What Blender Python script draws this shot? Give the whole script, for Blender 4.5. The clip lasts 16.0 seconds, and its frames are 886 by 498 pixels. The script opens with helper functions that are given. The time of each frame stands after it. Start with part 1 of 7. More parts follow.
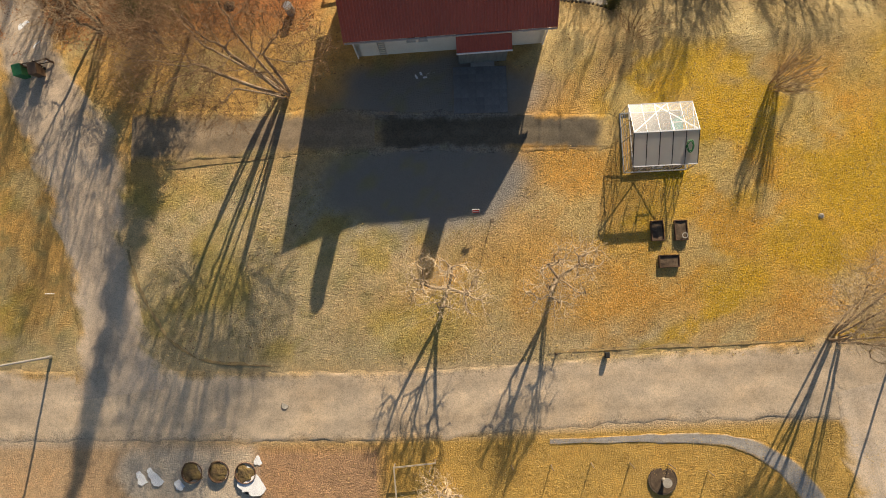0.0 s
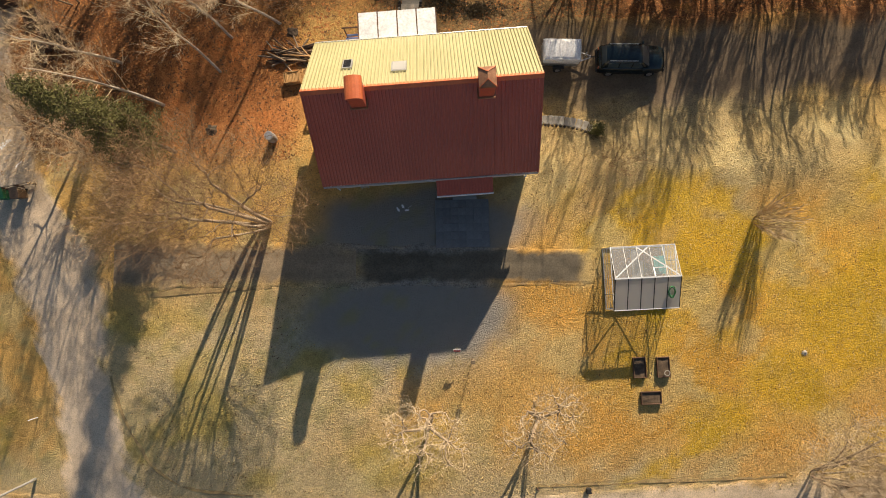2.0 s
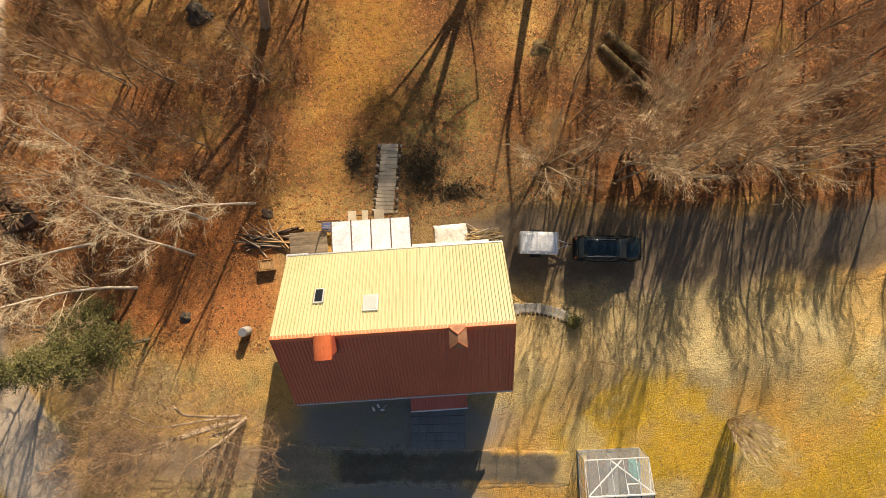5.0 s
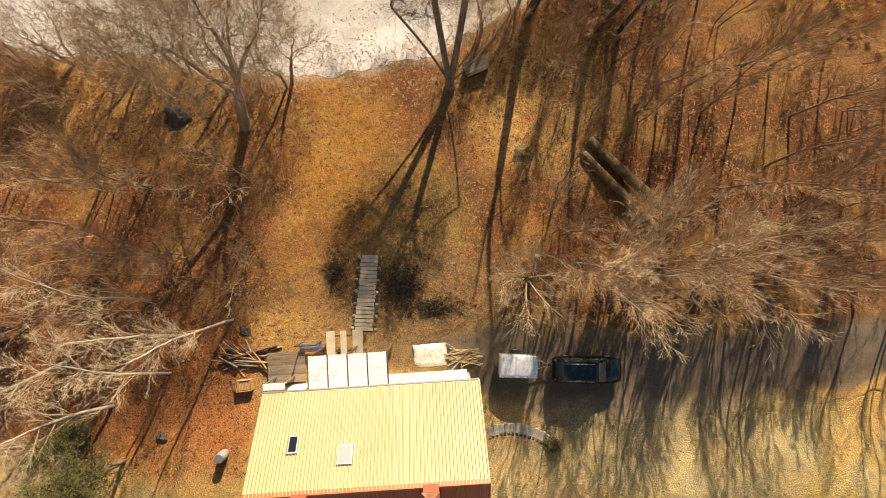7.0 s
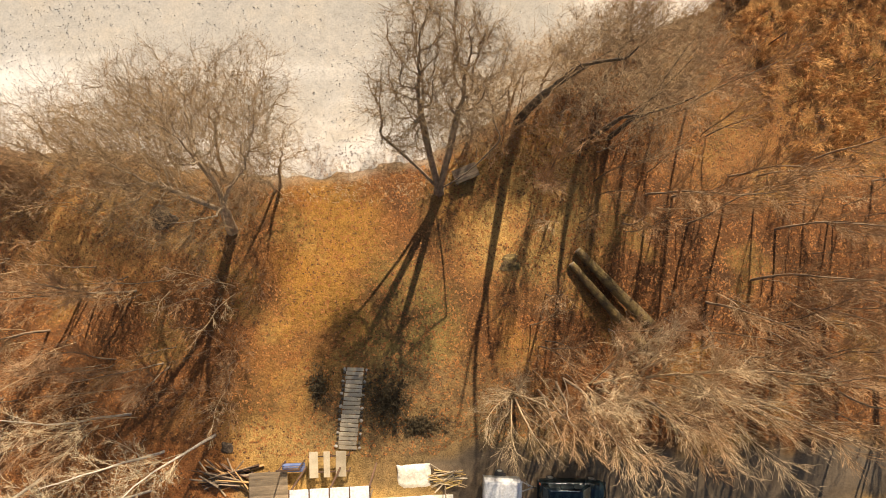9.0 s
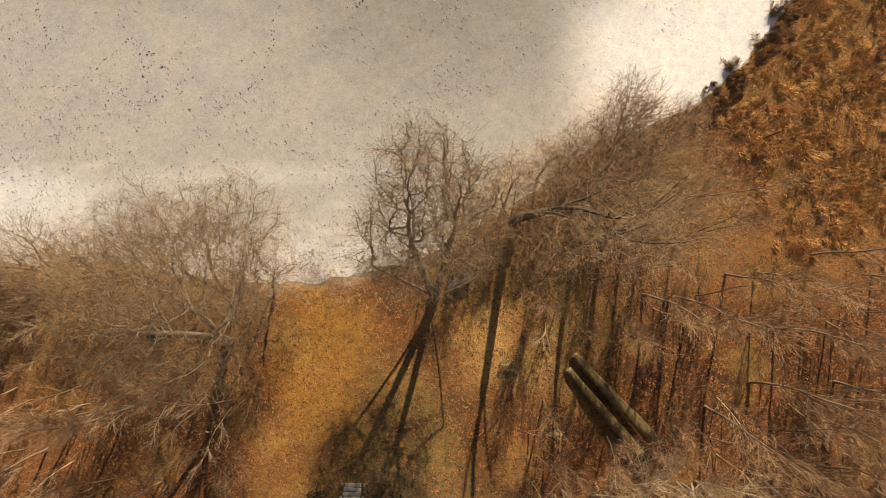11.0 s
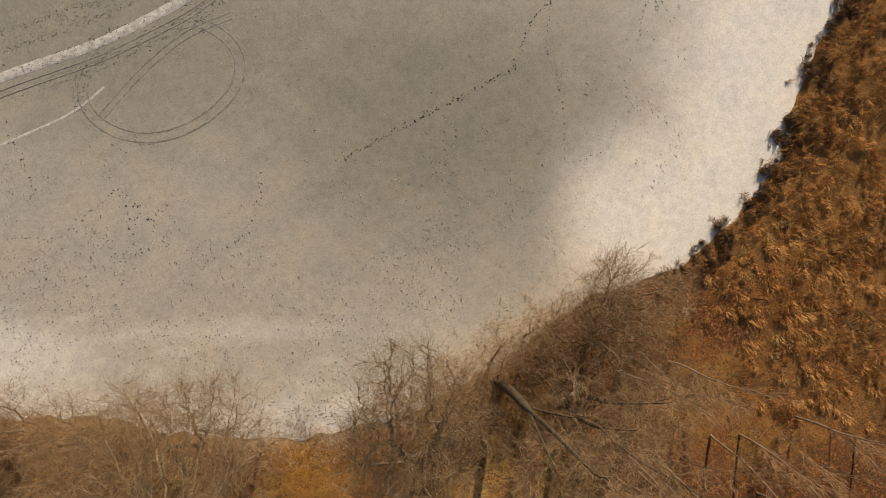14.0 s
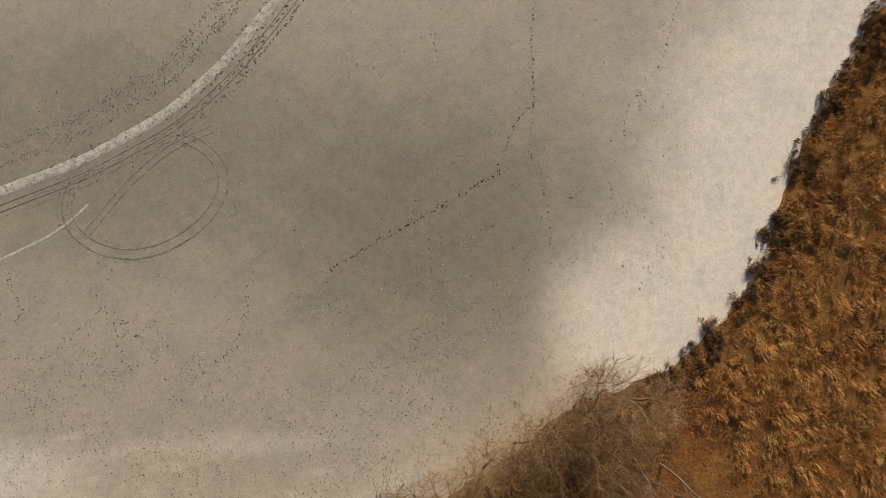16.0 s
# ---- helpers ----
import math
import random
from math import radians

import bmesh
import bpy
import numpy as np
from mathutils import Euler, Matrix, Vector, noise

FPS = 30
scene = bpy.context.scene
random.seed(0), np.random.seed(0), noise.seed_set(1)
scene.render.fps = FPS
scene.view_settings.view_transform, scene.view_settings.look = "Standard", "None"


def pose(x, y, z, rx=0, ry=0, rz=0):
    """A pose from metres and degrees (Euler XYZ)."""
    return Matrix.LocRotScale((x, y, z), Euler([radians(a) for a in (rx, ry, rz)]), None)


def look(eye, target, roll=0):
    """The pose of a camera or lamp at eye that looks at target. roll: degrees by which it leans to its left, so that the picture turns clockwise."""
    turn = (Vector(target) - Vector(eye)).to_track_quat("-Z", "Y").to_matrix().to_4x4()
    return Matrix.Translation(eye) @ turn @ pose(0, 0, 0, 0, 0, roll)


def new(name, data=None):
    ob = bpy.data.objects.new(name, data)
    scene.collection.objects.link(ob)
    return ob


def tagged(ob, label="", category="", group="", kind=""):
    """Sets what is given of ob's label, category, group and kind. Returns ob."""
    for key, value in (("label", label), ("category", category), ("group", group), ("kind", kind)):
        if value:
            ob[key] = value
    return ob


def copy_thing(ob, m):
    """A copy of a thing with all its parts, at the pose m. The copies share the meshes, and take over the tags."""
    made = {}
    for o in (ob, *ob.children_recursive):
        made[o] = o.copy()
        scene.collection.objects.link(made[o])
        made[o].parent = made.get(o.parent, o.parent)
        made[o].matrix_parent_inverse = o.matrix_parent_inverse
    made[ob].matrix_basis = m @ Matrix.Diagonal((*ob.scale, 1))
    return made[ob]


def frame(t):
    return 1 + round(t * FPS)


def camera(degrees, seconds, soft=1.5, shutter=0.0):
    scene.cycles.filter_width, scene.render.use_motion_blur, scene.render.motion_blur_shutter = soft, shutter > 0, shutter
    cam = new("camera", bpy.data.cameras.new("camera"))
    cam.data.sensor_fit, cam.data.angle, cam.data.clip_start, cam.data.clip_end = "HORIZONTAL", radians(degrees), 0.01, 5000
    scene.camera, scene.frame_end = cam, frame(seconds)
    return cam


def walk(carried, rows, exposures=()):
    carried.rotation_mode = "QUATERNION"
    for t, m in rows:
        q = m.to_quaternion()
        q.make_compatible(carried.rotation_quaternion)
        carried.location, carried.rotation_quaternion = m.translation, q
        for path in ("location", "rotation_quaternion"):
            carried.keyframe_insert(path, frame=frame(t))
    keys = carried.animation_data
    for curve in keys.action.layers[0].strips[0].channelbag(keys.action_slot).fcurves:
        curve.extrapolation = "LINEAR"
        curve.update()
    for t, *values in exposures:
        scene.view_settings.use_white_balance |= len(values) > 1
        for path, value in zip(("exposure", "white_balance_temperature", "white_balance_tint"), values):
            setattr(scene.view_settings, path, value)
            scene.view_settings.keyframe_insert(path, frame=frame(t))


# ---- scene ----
cam = camera(76.0, 16.0, 0.95)
PATH = [
    (0, (-0.249, -0.769, 35.068), (-0.284, -0.641, 33.073), -16.7),
    (0.5, (0.129, 1.459, 35.174), (0.087, 1.577, 33.178), -20.7),
    (1, (0.465, 3.626, 35.27), (0.423, 3.738, 33.274), -21.8),
    (1.5, (0.877, 5.808, 35.351), (0.834, 5.92, 33.355), -22.0),
    (2, (1.205, 8.062, 35.439), (1.164, 8.167, 33.442), -22.7),
    (2.5, (1.434, 10.234, 35.529), (1.398, 10.338, 33.532), -20.9),
    (3, (1.585, 12.518, 35.632), (1.556, 12.613, 33.634), -18.3),
    (3.5, (1.793, 14.754, 35.707), (1.768, 14.842, 33.709), -17.2),
    (4, (2.02, 16.93, 35.763), (1.998, 17.012, 33.765), -16.5),
    (6.5, (3.701, 27.639, 35.787), (3.689, 27.685, 33.788), -15.8),
    (7, (3.916, 29.519, 35.717), (3.912, 29.568, 33.718), -5.9),
    (7.5, (4.042, 31.246, 35.667), (4.048, 31.307, 33.668), 5.0),
    (8, (4.17, 32.994, 35.665), (4.184, 33.066, 33.666), 10.4),
    (8.5, (4.27, 34.894, 35.679), (4.29, 34.971, 33.68), 13.6),
    (9, (4.319, 36.941, 35.797), (4.346, 37.015, 33.799), 19.7),
    (11.5, (5.262, 47.077, 35.935), (5.275, 47.136, 33.936), 10.8),
    (12, (5.366, 49.192, 36.012), (5.381, 49.245, 34.012), 14.7),
    (12.5, (5.459, 51.194, 36.04), (5.479, 51.248, 34.041), 18.8),
    (13, (5.613, 53.071, 36.025), (5.637, 53.131, 34.026), 20.5),
    (13.5, (5.803, 55.216, 36.07), (5.83, 55.269, 34.071), 25.6),
    (14, (6.021, 57.443, 36.13), (6.049, 57.489, 34.131), 30.5),
    (14.5, (6.231, 59.708, 36.174), (6.261, 59.745, 34.174), 37.6),
    (15, (6.587, 61.902, 36.215), (6.614, 61.933, 34.215), 38.9),
    (15.5, (6.937, 64.019, 36.215), (6.962, 64.049, 34.215), 37.8),
    (16, (7.497, 66.185, 36.202), (7.514, 66.211, 34.202), 30.8),
]
walk(cam, [(t, look(eye, target, roll)) for t, eye, target, roll in PATH],
     exposures=[(0, 0.71), (4, 0.85), (7, 0.88), (9, 0.96), (11.5, 0.32), (12.5, 0.09), (14.5, -0.15), (16, -0.31)])

# ---- light ----
SUN = Vector((0.250, 0.871, 0.4226))
world = bpy.data.worlds.new("sky")
scene.world = world
world.use_nodes = True
wn = world.node_tree.nodes
sky = wn.new("ShaderNodeTexSky")
sky.sky_type, sky.sun_disc, sky.sun_elevation, sky.sun_rotation = "NISHITA", False, radians(25), radians(16)
world.node_tree.links.new(sky.outputs[0], wn["Background"].inputs[0])
wn["Background"].inputs[1].default_value = 0.055
sun_data = bpy.data.lights.new("sun", "SUN")
sun_data.energy, sun_data.angle, sun_data.color = 5.0, radians(0.55), (1.0, 0.83, 0.62)
sun_lamp = new("sun", sun_data)
sun_lamp.matrix_world = look(SUN * 200, (0, 0, 0))

# ---- materials ----


class Nodes:
    def __init__(self, name):
        self.m = bpy.data.materials.new(name)
        self.m.use_nodes = True
        self.t = self.m.node_tree
        self.out = self.t.nodes["Principled BSDF"]
        self.pos = self.t.nodes.new("ShaderNodeTexCoord").outputs["Object"]

    def put(self, kind, **ins):
        n = self.t.nodes.new(kind)
        for k, v in ins.items():
            self.plug(n, k, v)
        return n

    def plug(self, n, k, v):
        s = n.inputs[k]
        if isinstance(v, bpy.types.NodeSocket):
            self.t.links.new(v, s)
        else:
            s.default_value = v

    def noise(self, scale, detail=3.0, rough=0.55, stretch=None):
        p = self.pos
        if stretch:
            mp = self.put("ShaderNodeMapping", Vector=p, Scale=stretch)
            p = mp.outputs[0]
        return self.put("ShaderNodeTexNoise", Vector=p, Scale=scale, Detail=detail, Roughness=rough).outputs["Fac"]

    def ramp(self, fac, stops):
        n = self.put("ShaderNodeValToRGB", Fac=fac)
        e = n.color_ramp.elements
        while len(e) < len(stops):
            e.new(0.5)
        for el, (p, c) in zip(e, stops):
            el.position, el.color = p, (*c, 1) if len(c) == 3 else c
        return n.outputs[0]

    def mix(self, a, b, fac=1.0, kind="MIX"):
        n = self.t.nodes.new("ShaderNodeMix")
        n.data_type, n.blend_type = "RGBA", kind
        for i, v in ((0, fac), (6, a), (7, b)):
            s = n.inputs[i]
            if isinstance(v, bpy.types.NodeSocket):
                self.t.links.new(v, s)
            else:
                s.default_value = v if i == 0 else (*v, 1)
        return n.outputs[2]

    def attr(self, name):
        n = self.t.nodes.new("ShaderNodeAttribute")
        n.attribute_name = name
        return n

    def finish(self, colour, rough=0.9, bump=None, strength=0.3, dist=0.03, metal=0.0, spec=0.3):
        self.plug(self.out, "Base Color", colour if isinstance(colour, bpy.types.NodeSocket) else (*colour, 1))
        self.plug(self.out, "Roughness", rough)
        self.plug(self.out, "Metallic", metal)
        self.plug(self.out, "Specular IOR Level", spec)
        if bump is not None:
            b = self.put("ShaderNodeBump", Height=bump, Strength=strength, Distance=dist)
            self.t.links.new(b.outputs[0], self.out.inputs["Normal"])
        return self.m


def g3(v):
    return (v, v, v)


def plain(name, a, b, big=0.8, fine=25.0, rough=0.85, bump=0.3, dist=0.01, metal=0.0, spec=0.3, stretch=None, random_value=0.0):
    """A surface between two colours, with stains and grain."""
    n = Nodes(name)
    c = n.ramp(n.noise(big, 4, stretch=stretch), [(0.3, a), (0.7, b)])
    f = n.noise(fine, 3, stretch=stretch)
    c = n.mix(c, n.ramp(f, [(0.25, g3(0.7)), (0.75, g3(1.2))]), 0.8, "MULTIPLY")
    if random_value:
        r = n.t.nodes.new("ShaderNodeObjectInfo").outputs["Random"]
        c = n.mix(c, n.ramp(r, [(0, g3(1 - random_value)), (1, g3(1 + random_value))]), 1.0, "MULTIPLY")
    return n.finish(c, rough, f, bump, dist, metal, spec)


def covered(name, fine=1.0, flecks=0.5, strength=0.6, dist=0.06, rough=0.95, vary=1.0):
    """Natural ground: the cover's own tint, broken up by tufts, flecks and patches."""
    n = Nodes(name)
    a = n.attr("cover")
    c, grain = a.outputs["Color"], a.outputs["Alpha"]

    def share(k):
        m = n.put("ShaderNodeMath")
        m.operation = "MULTIPLY"
        n.plug(m, 0, grain)
        m.inputs[1].default_value = k
        return m.outputs[0]
    patch = n.noise(0.28, 5, 0.6)
    c = n.mix(c, n.ramp(patch, [(0.3, (0.74, 0.78, 0.84)), (0.5, (1, 1, 1)), (0.72, (1.22, 1.1, 0.92))]), share(vary), "MULTIPLY")
    mid = n.noise(2.2 * fine, 5, 0.65)
    c = n.mix(c, n.ramp(mid, [(0.3, (0.62, 0.6, 0.56)), (0.52, (1, 1, 1)), (0.75, (1.32, 1.26, 1.16))]), share(0.9 * vary), "MULTIPLY")
    small = n.noise(11 * fine, 4, 0.7)
    c = n.mix(c, n.ramp(small, [(0.32, (0.42, 0.38, 0.34)), (0.5, (1, 1, 1)), (0.7, (1.5, 1.42, 1.3))]), share(flecks), "MULTIPLY")
    h = n.mix(mid, small, 0.6)
    return n.finish(c, rough, h, strength, dist, 0, 0.15)


M_GROUND = covered("ground_cover", 1.0, 0.85, 1.0, 0.26)
M_GRAVEL = covered("fine_gravel", 1.0, 1.0, 0.35, 0.06)
M_ICE = covered("lake_ice", 0.7, 0.30, 0.5, 0.05, 0.6, 0.34)
M_BARK = plain("bark_grey_brown", (0.12, 0.085, 0.058), (0.25, 0.19, 0.13), 3, 30, 0.95, 0.6, 0.02, stretch=(1, 1, 0.3), random_value=0.25)
M_TWIG = plain("twigs_brown", (0.24, 0.14, 0.07), (0.46, 0.29, 0.15), 0.9, 12, 0.9, 0.0, random_value=0.25)
M_TWIGRED = plain("twigs_reddish", (0.25, 0.145, 0.078), (0.42, 0.265, 0.145), 0.9, 12, 0.9, 0.0, random_value=0.25)
M_TWIGMID = plain("twigs_light_brown", (0.38, 0.265, 0.15), (0.60, 0.45, 0.27), 0.9, 12, 0.9, 0.0, random_value=0.2)
M_TWIGPALE = plain("twigs_pale", (0.40, 0.30, 0.18), (0.60, 0.47, 0.30), 0.9, 12, 0.9, 0.0, random_value=0.2)
M_BARKPALE = plain("bark_pale_grey", (0.18, 0.13, 0.085), (0.40, 0.30, 0.20), 3, 30, 0.95, 0.6, 0.02, stretch=(1, 1, 0.3))
M_BARKDARK = plain("bark_dark_brown", (0.055, 0.04, 0.027), (0.12, 0.088, 0.058), 3, 30, 0.95, 0.6, 0.02, stretch=(1, 1, 0.3))
M_LIMB = plain("bark_weathered_pale", (0.25, 0.19, 0.125), (0.48, 0.375, 0.26), 3, 30, 0.95, 0.6, 0.02, stretch=(1, 1, 0.3))
M_TWIGOLIVE = plain("twigs_olive_brown", (0.22, 0.138, 0.07), (0.42, 0.285, 0.15), 0.9, 12, 0.9, 0.0, random_value=0.2)
M_NEEDLEDARK = plain("dark_evergreen_leaves", (0.045, 0.034, 0.018), (0.12, 0.085, 0.04), 1.6, 10, 0.8, 0.0)
M_BIRCH = plain("birch_bark", (0.30, 0.25, 0.19), (0.66, 0.58, 0.47), 5, 20, 0.8, 0.3, 0.01, stretch=(1, 1, 2.5))
M_NEEDLE = plain("needles_green", (0.075, 0.078, 0.022), (0.19, 0.17, 0.055), 1.2, 10, 0.8, 0.0)
M_MOSS = plain("mossy_bark", (0.095, 0.062, 0.038), (0.24, 0.17, 0.06), 2.2, 12, 0.97, 0.9, 0.08)
M_WOOD = plain("weathered_wood", (0.20, 0.15, 0.10), (0.34, 0.26, 0.17), 1.5, 30, 0.85, 0.4, 0.005, stretch=(1, 6, 1), random_value=0.3)
M_WOODDARK = plain("dark_wood", (0.07, 0.04, 0.025), (0.14, 0.08, 0.05), 1.5, 30, 0.85, 0.4, 0.005, random_value=0.3)
M_WOODPALE = plain("pale_wood", (0.42, 0.35, 0.24), (0.60, 0.5, 0.36), 1.5, 30, 0.8, 0.3, 0.005, random_value=0.2)
M_CRATE = plain("orange_brown_plywood", (0.40, 0.23, 0.09), (0.55, 0.34, 0.15), 1.5, 30, 0.8, 0.3, 0.005)
M_PLASTER = plain("cream_plaster", (0.66, 0.63, 0.56), (0.78, 0.75, 0.68), 0.6, 40, 0.9, 0.2, 0.004)
M_PLINTH = plain("grey_concrete", (0.26, 0.25, 0.23), (0.38, 0.36, 0.33), 0.8, 30, 0.9, 0.3, 0.006)
M_PORCH = plain("grey_porch_boards", (0.13, 0.14, 0.135), (0.19, 0.20, 0.19), 0.9, 30, 0.85, 0.3, 0.004, stretch=(8, 8, 1))
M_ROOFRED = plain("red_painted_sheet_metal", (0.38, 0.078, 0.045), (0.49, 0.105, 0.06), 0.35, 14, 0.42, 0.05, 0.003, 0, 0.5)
# sunlit twin of the red sheet, with the sun's glare in its base colour
M_ROOFSUNLIT = plain("sunlit_sheet_metal", (0.365, 0.335, 0.165), (0.43, 0.395, 0.21), 0.35, 14, 0.5, 0.05, 0.003, 0, 0.5)
M_ORANGE = plain("orange_red_metal", (0.50, 0.11, 0.035), (0.62, 0.16, 0.05), 1.5, 20, 0.5, 0.1, 0.004, 0, 0.5)
M_RUST = plain("rusty_metal", (0.20, 0.09, 0.05), (0.38, 0.20, 0.11), 2.5, 20, 0.7, 0.3, 0.005, 0.2)
M_WHITE = plain("white_paint", (0.74, 0.73, 0.70), (0.84, 0.83, 0.80), 0.9, 25, 0.6, 0.1, 0.003)
M_SHEET = plain("white_roof_sheet", (0.60, 0.60, 0.59), (0.86, 0.86, 0.85), 1.3, 7, 0.7, 0.2, 0.004)
M_SNOW = plain("old_snow", (0.70, 0.70, 0.70), (0.92, 0.92, 0.90), 1.8, 14, 0.7, 0.5, 0.03)
M_TARP = plain("pale_tarpaulin", (0.62, 0.57, 0.48), (0.78, 0.73, 0.64), 1.6, 12, 0.7, 0.4, 0.02)
M_TRAILER = plain("grey_trailer_cover", (0.60, 0.60, 0.60), (0.78, 0.78, 0.77), 1.4, 8, 0.5, 0.4, 0.02)
M_BLACK = plain("black_rubber", (0.015, 0.015, 0.015), (0.03, 0.03, 0.03), 3, 30, 0.8, 0.2, 0.003)
M_CAR = plain("dark_green_car_paint", (0.008, 0.017, 0.022), (0.012, 0.024, 0.030), 2, 30, 0.18, 0.0, 0.001, 0.3, 0.6)
M_STEEL = plain("galvanised_steel", (0.45, 0.45, 0.44), (0.60, 0.60, 0.58), 3, 20, 0.4, 0.1, 0.002, 0.8, 0.5)
M_ALU = plain("white_aluminium_bar", (0.72, 0.72, 0.70), (0.82, 0.82, 0.80), 2, 20, 0.4, 0.0, 0.001, 0.2, 0.5)
M_SOIL = plain("dark_soil", (0.06, 0.042, 0.028), (0.135, 0.095, 0.062), 3, 15, 0.95, 0.8, 0.03)
M_STONE = plain("pale_stone", (0.30, 0.27, 0.22), (0.48, 0.44, 0.37), 1.8, 18, 0.9, 0.5, 0.02, random_value=0.2)
M_STONEDARK = plain("mossy_grey_stone", (0.06, 0.048, 0.034), (0.15, 0.12, 0.085), 2.2, 18, 0.95, 0.6, 0.03, random_value=0.2)
M_SLAB = plain("dark_grey_slab", (0.15, 0.15, 0.145), (0.19, 0.185, 0.18), 0.9, 20, 0.85, 0.3, 0.006, random_value=0.12)
M_ASPHALT = plain("grey_asphalt", (0.12, 0.12, 0.115), (0.17, 0.165, 0.155), 0.6, 40, 0.9, 0.3, 0.006)
M_GREEN = plain("green_plastic", (0.03, 0.16, 0.05), (0.05, 0.24, 0.08), 2, 20, 0.5, 0.05, 0.002, 0, 0.5)
M_BROWNP = plain("brown_plastic", (0.10, 0.06, 0.03), (0.15, 0.09, 0.05), 2, 20, 0.5, 0.05, 0.002, 0, 0.5)
M_BLUE = plain("blue_painted_wood", (0.10, 0.14, 0.30), (0.16, 0.22, 0.42), 2, 20, 0.7, 0.1, 0.003)
M_REED = plain("dry_reed", (0.36, 0.155, 0.04), (0.76, 0.43, 0.145), 0.45, 6, 0.85, 0.0)
M_STRAW = plain("dry_grass_blades", (0.48, 0.32, 0.10), (0.70, 0.50, 0.20), 0.5, 5, 0.85, 0.0)
M_TRACK = plain("packed_snow_track", (0.46, 0.44, 0.40), (0.80, 0.77, 0.72), 2.4, 16, 0.7, 0.4, 0.02)
M_TRACKDARK = plain("wet_slush_track", (0.20, 0.19, 0.16), (0.42, 0.40, 0.35), 2.6, 16, 0.6, 0.4, 0.02)
M_DEBRIS = plain("dark_twig_debris", (0.035, 0.028, 0.022), (0.10, 0.08, 0.06), 3, 20, 0.9, 0.2, 0.01)


def glassy(name, tint, alpha, rough=0.08, spec=0.6):
    n = Nodes(name)
    n.plug(n.out, "Alpha", alpha)
    return n.finish(n.ramp(n.noise(2.0), [(0.3, tint), (0.7, tuple(min(1, 1.15 * v) for v in tint))]), rough, None, spec=spec)


M_PANE = glassy("greenhouse_glass", (0.70, 0.73, 0.73), 0.10, 0.26, 1.0)


def milky(name, tint):
    """Translucent twin-wall sheet that lets the sun glow through."""
    n = Nodes(name)
    n.finish(n.ramp(n.noise(2.0), [(0.3, tint), (0.7, tuple(1.1 * v for v in tint))]), 0.4, None, spec=0.4)
    tr = n.put("ShaderNodeBsdfTranslucent", Color=(0.80, 0.78, 0.74, 1))
    mx = n.put("ShaderNodeMixShader", Fac=0.68)
    end = n.t.nodes["Material Output"]
    n.t.links.new(n.out.outputs[0], mx.inputs[1])
    n.t.links.new(tr.outputs[0], mx.inputs[2])
    n.t.links.new(mx.outputs[0], end.inputs[0])
    return n.m


M_PANEMILK = milky("milky_polycarbonate", (0.66, 0.66, 0.64))
M_WINDOW = glassy("dark_window_glass", (0.012, 0.014, 0.018), 1.0, 0.06, 0.2)
M_CARGLASS = glassy("tinted_car_glass", (0.05, 0.066, 0.07), 1.0, 0.12)

# ---- helpers ----


def thing(name, label, category, x=0, y=0, z=0, turn=0, group=""):
    e = new(name)
    e.matrix_basis = pose(x, y, z, 0, 0, turn)
    return tagged(e, label, category, group)


def link(name, mesh, material, parent=None, label="", at=None):
    if material and not mesh.materials:
        mesh.materials.append(material)
    ob = new(name, mesh)
    if parent:
        ob.parent = parent
    if at:
        ob.matrix_basis = at
    if label:
        ob["label"] = label
    return ob


def part(name, bm, material, parent=None, label="", smooth=False, at=None):
    me = bpy.data.meshes.new(name)
    bm.to_mesh(me)
    bm.free()
    if smooth:
        me.shade_smooth()
    return link(name, me, material, parent, label, at)


def box(cx, cy, cz, sx, sy, sz, bevel=0.01, turn=None, bm=None):
    own = bm or bmesh.new()
    m = Matrix.Translation((cx, cy, cz))
    if turn is not None:
        m = m @ turn
    r = bmesh.ops.create_cube(own, size=1, matrix=m @ Matrix.Diagonal((sx, sy, sz, 1)))
    if bevel:
        es = list({e for v in r["verts"] for e in v.link_edges})
        bmesh.ops.bevel(own, geom=es, offset=bevel, segments=1, affect="EDGES")
    return own


def beam(p, q, w, h=None, bevel=0.0, bm=None):
    """A squared bar from p to q."""
    p, q = Vector(p), Vector(q)
    d = q - p
    m = Matrix.Translation((p + q) / 2) @ d.to_track_quat("Z", "Y").to_matrix().to_4x4()
    own = bm or bmesh.new()
    r = bmesh.ops.create_cube(own, size=1, matrix=m @ Matrix.Diagonal((w, h or w, d.length, 1)))
    if bevel:
        es = list({e for v in r["verts"] for e in v.link_edges})
        bmesh.ops.bevel(own, geom=es, offset=bevel, segments=1, affect="EDGES")
    return own


def pole(p, q, r0, r1=None, n=10, bm=None):
    p, q = Vector(p), Vector(q)
    d = q - p
    m = Matrix.Translation((p + q) / 2) @ d.to_track_quat("Z", "Y").to_matrix().to_4x4()
    own = bm or bmesh.new()
    bmesh.ops.create_cone(own, cap_ends=True, segments=n, radius1=r0, radius2=r0 if r1 is None else r1, depth=d.length, matrix=m)
    return own


def raw(name, verts, faces, smooth=False):
    me = bpy.data.meshes.new(name)
    me.from_pydata([tuple(v) for v in verts], [], [tuple(f) for f in faces])
    me.update()
    if smooth:
        me.shade_smooth()
    return me


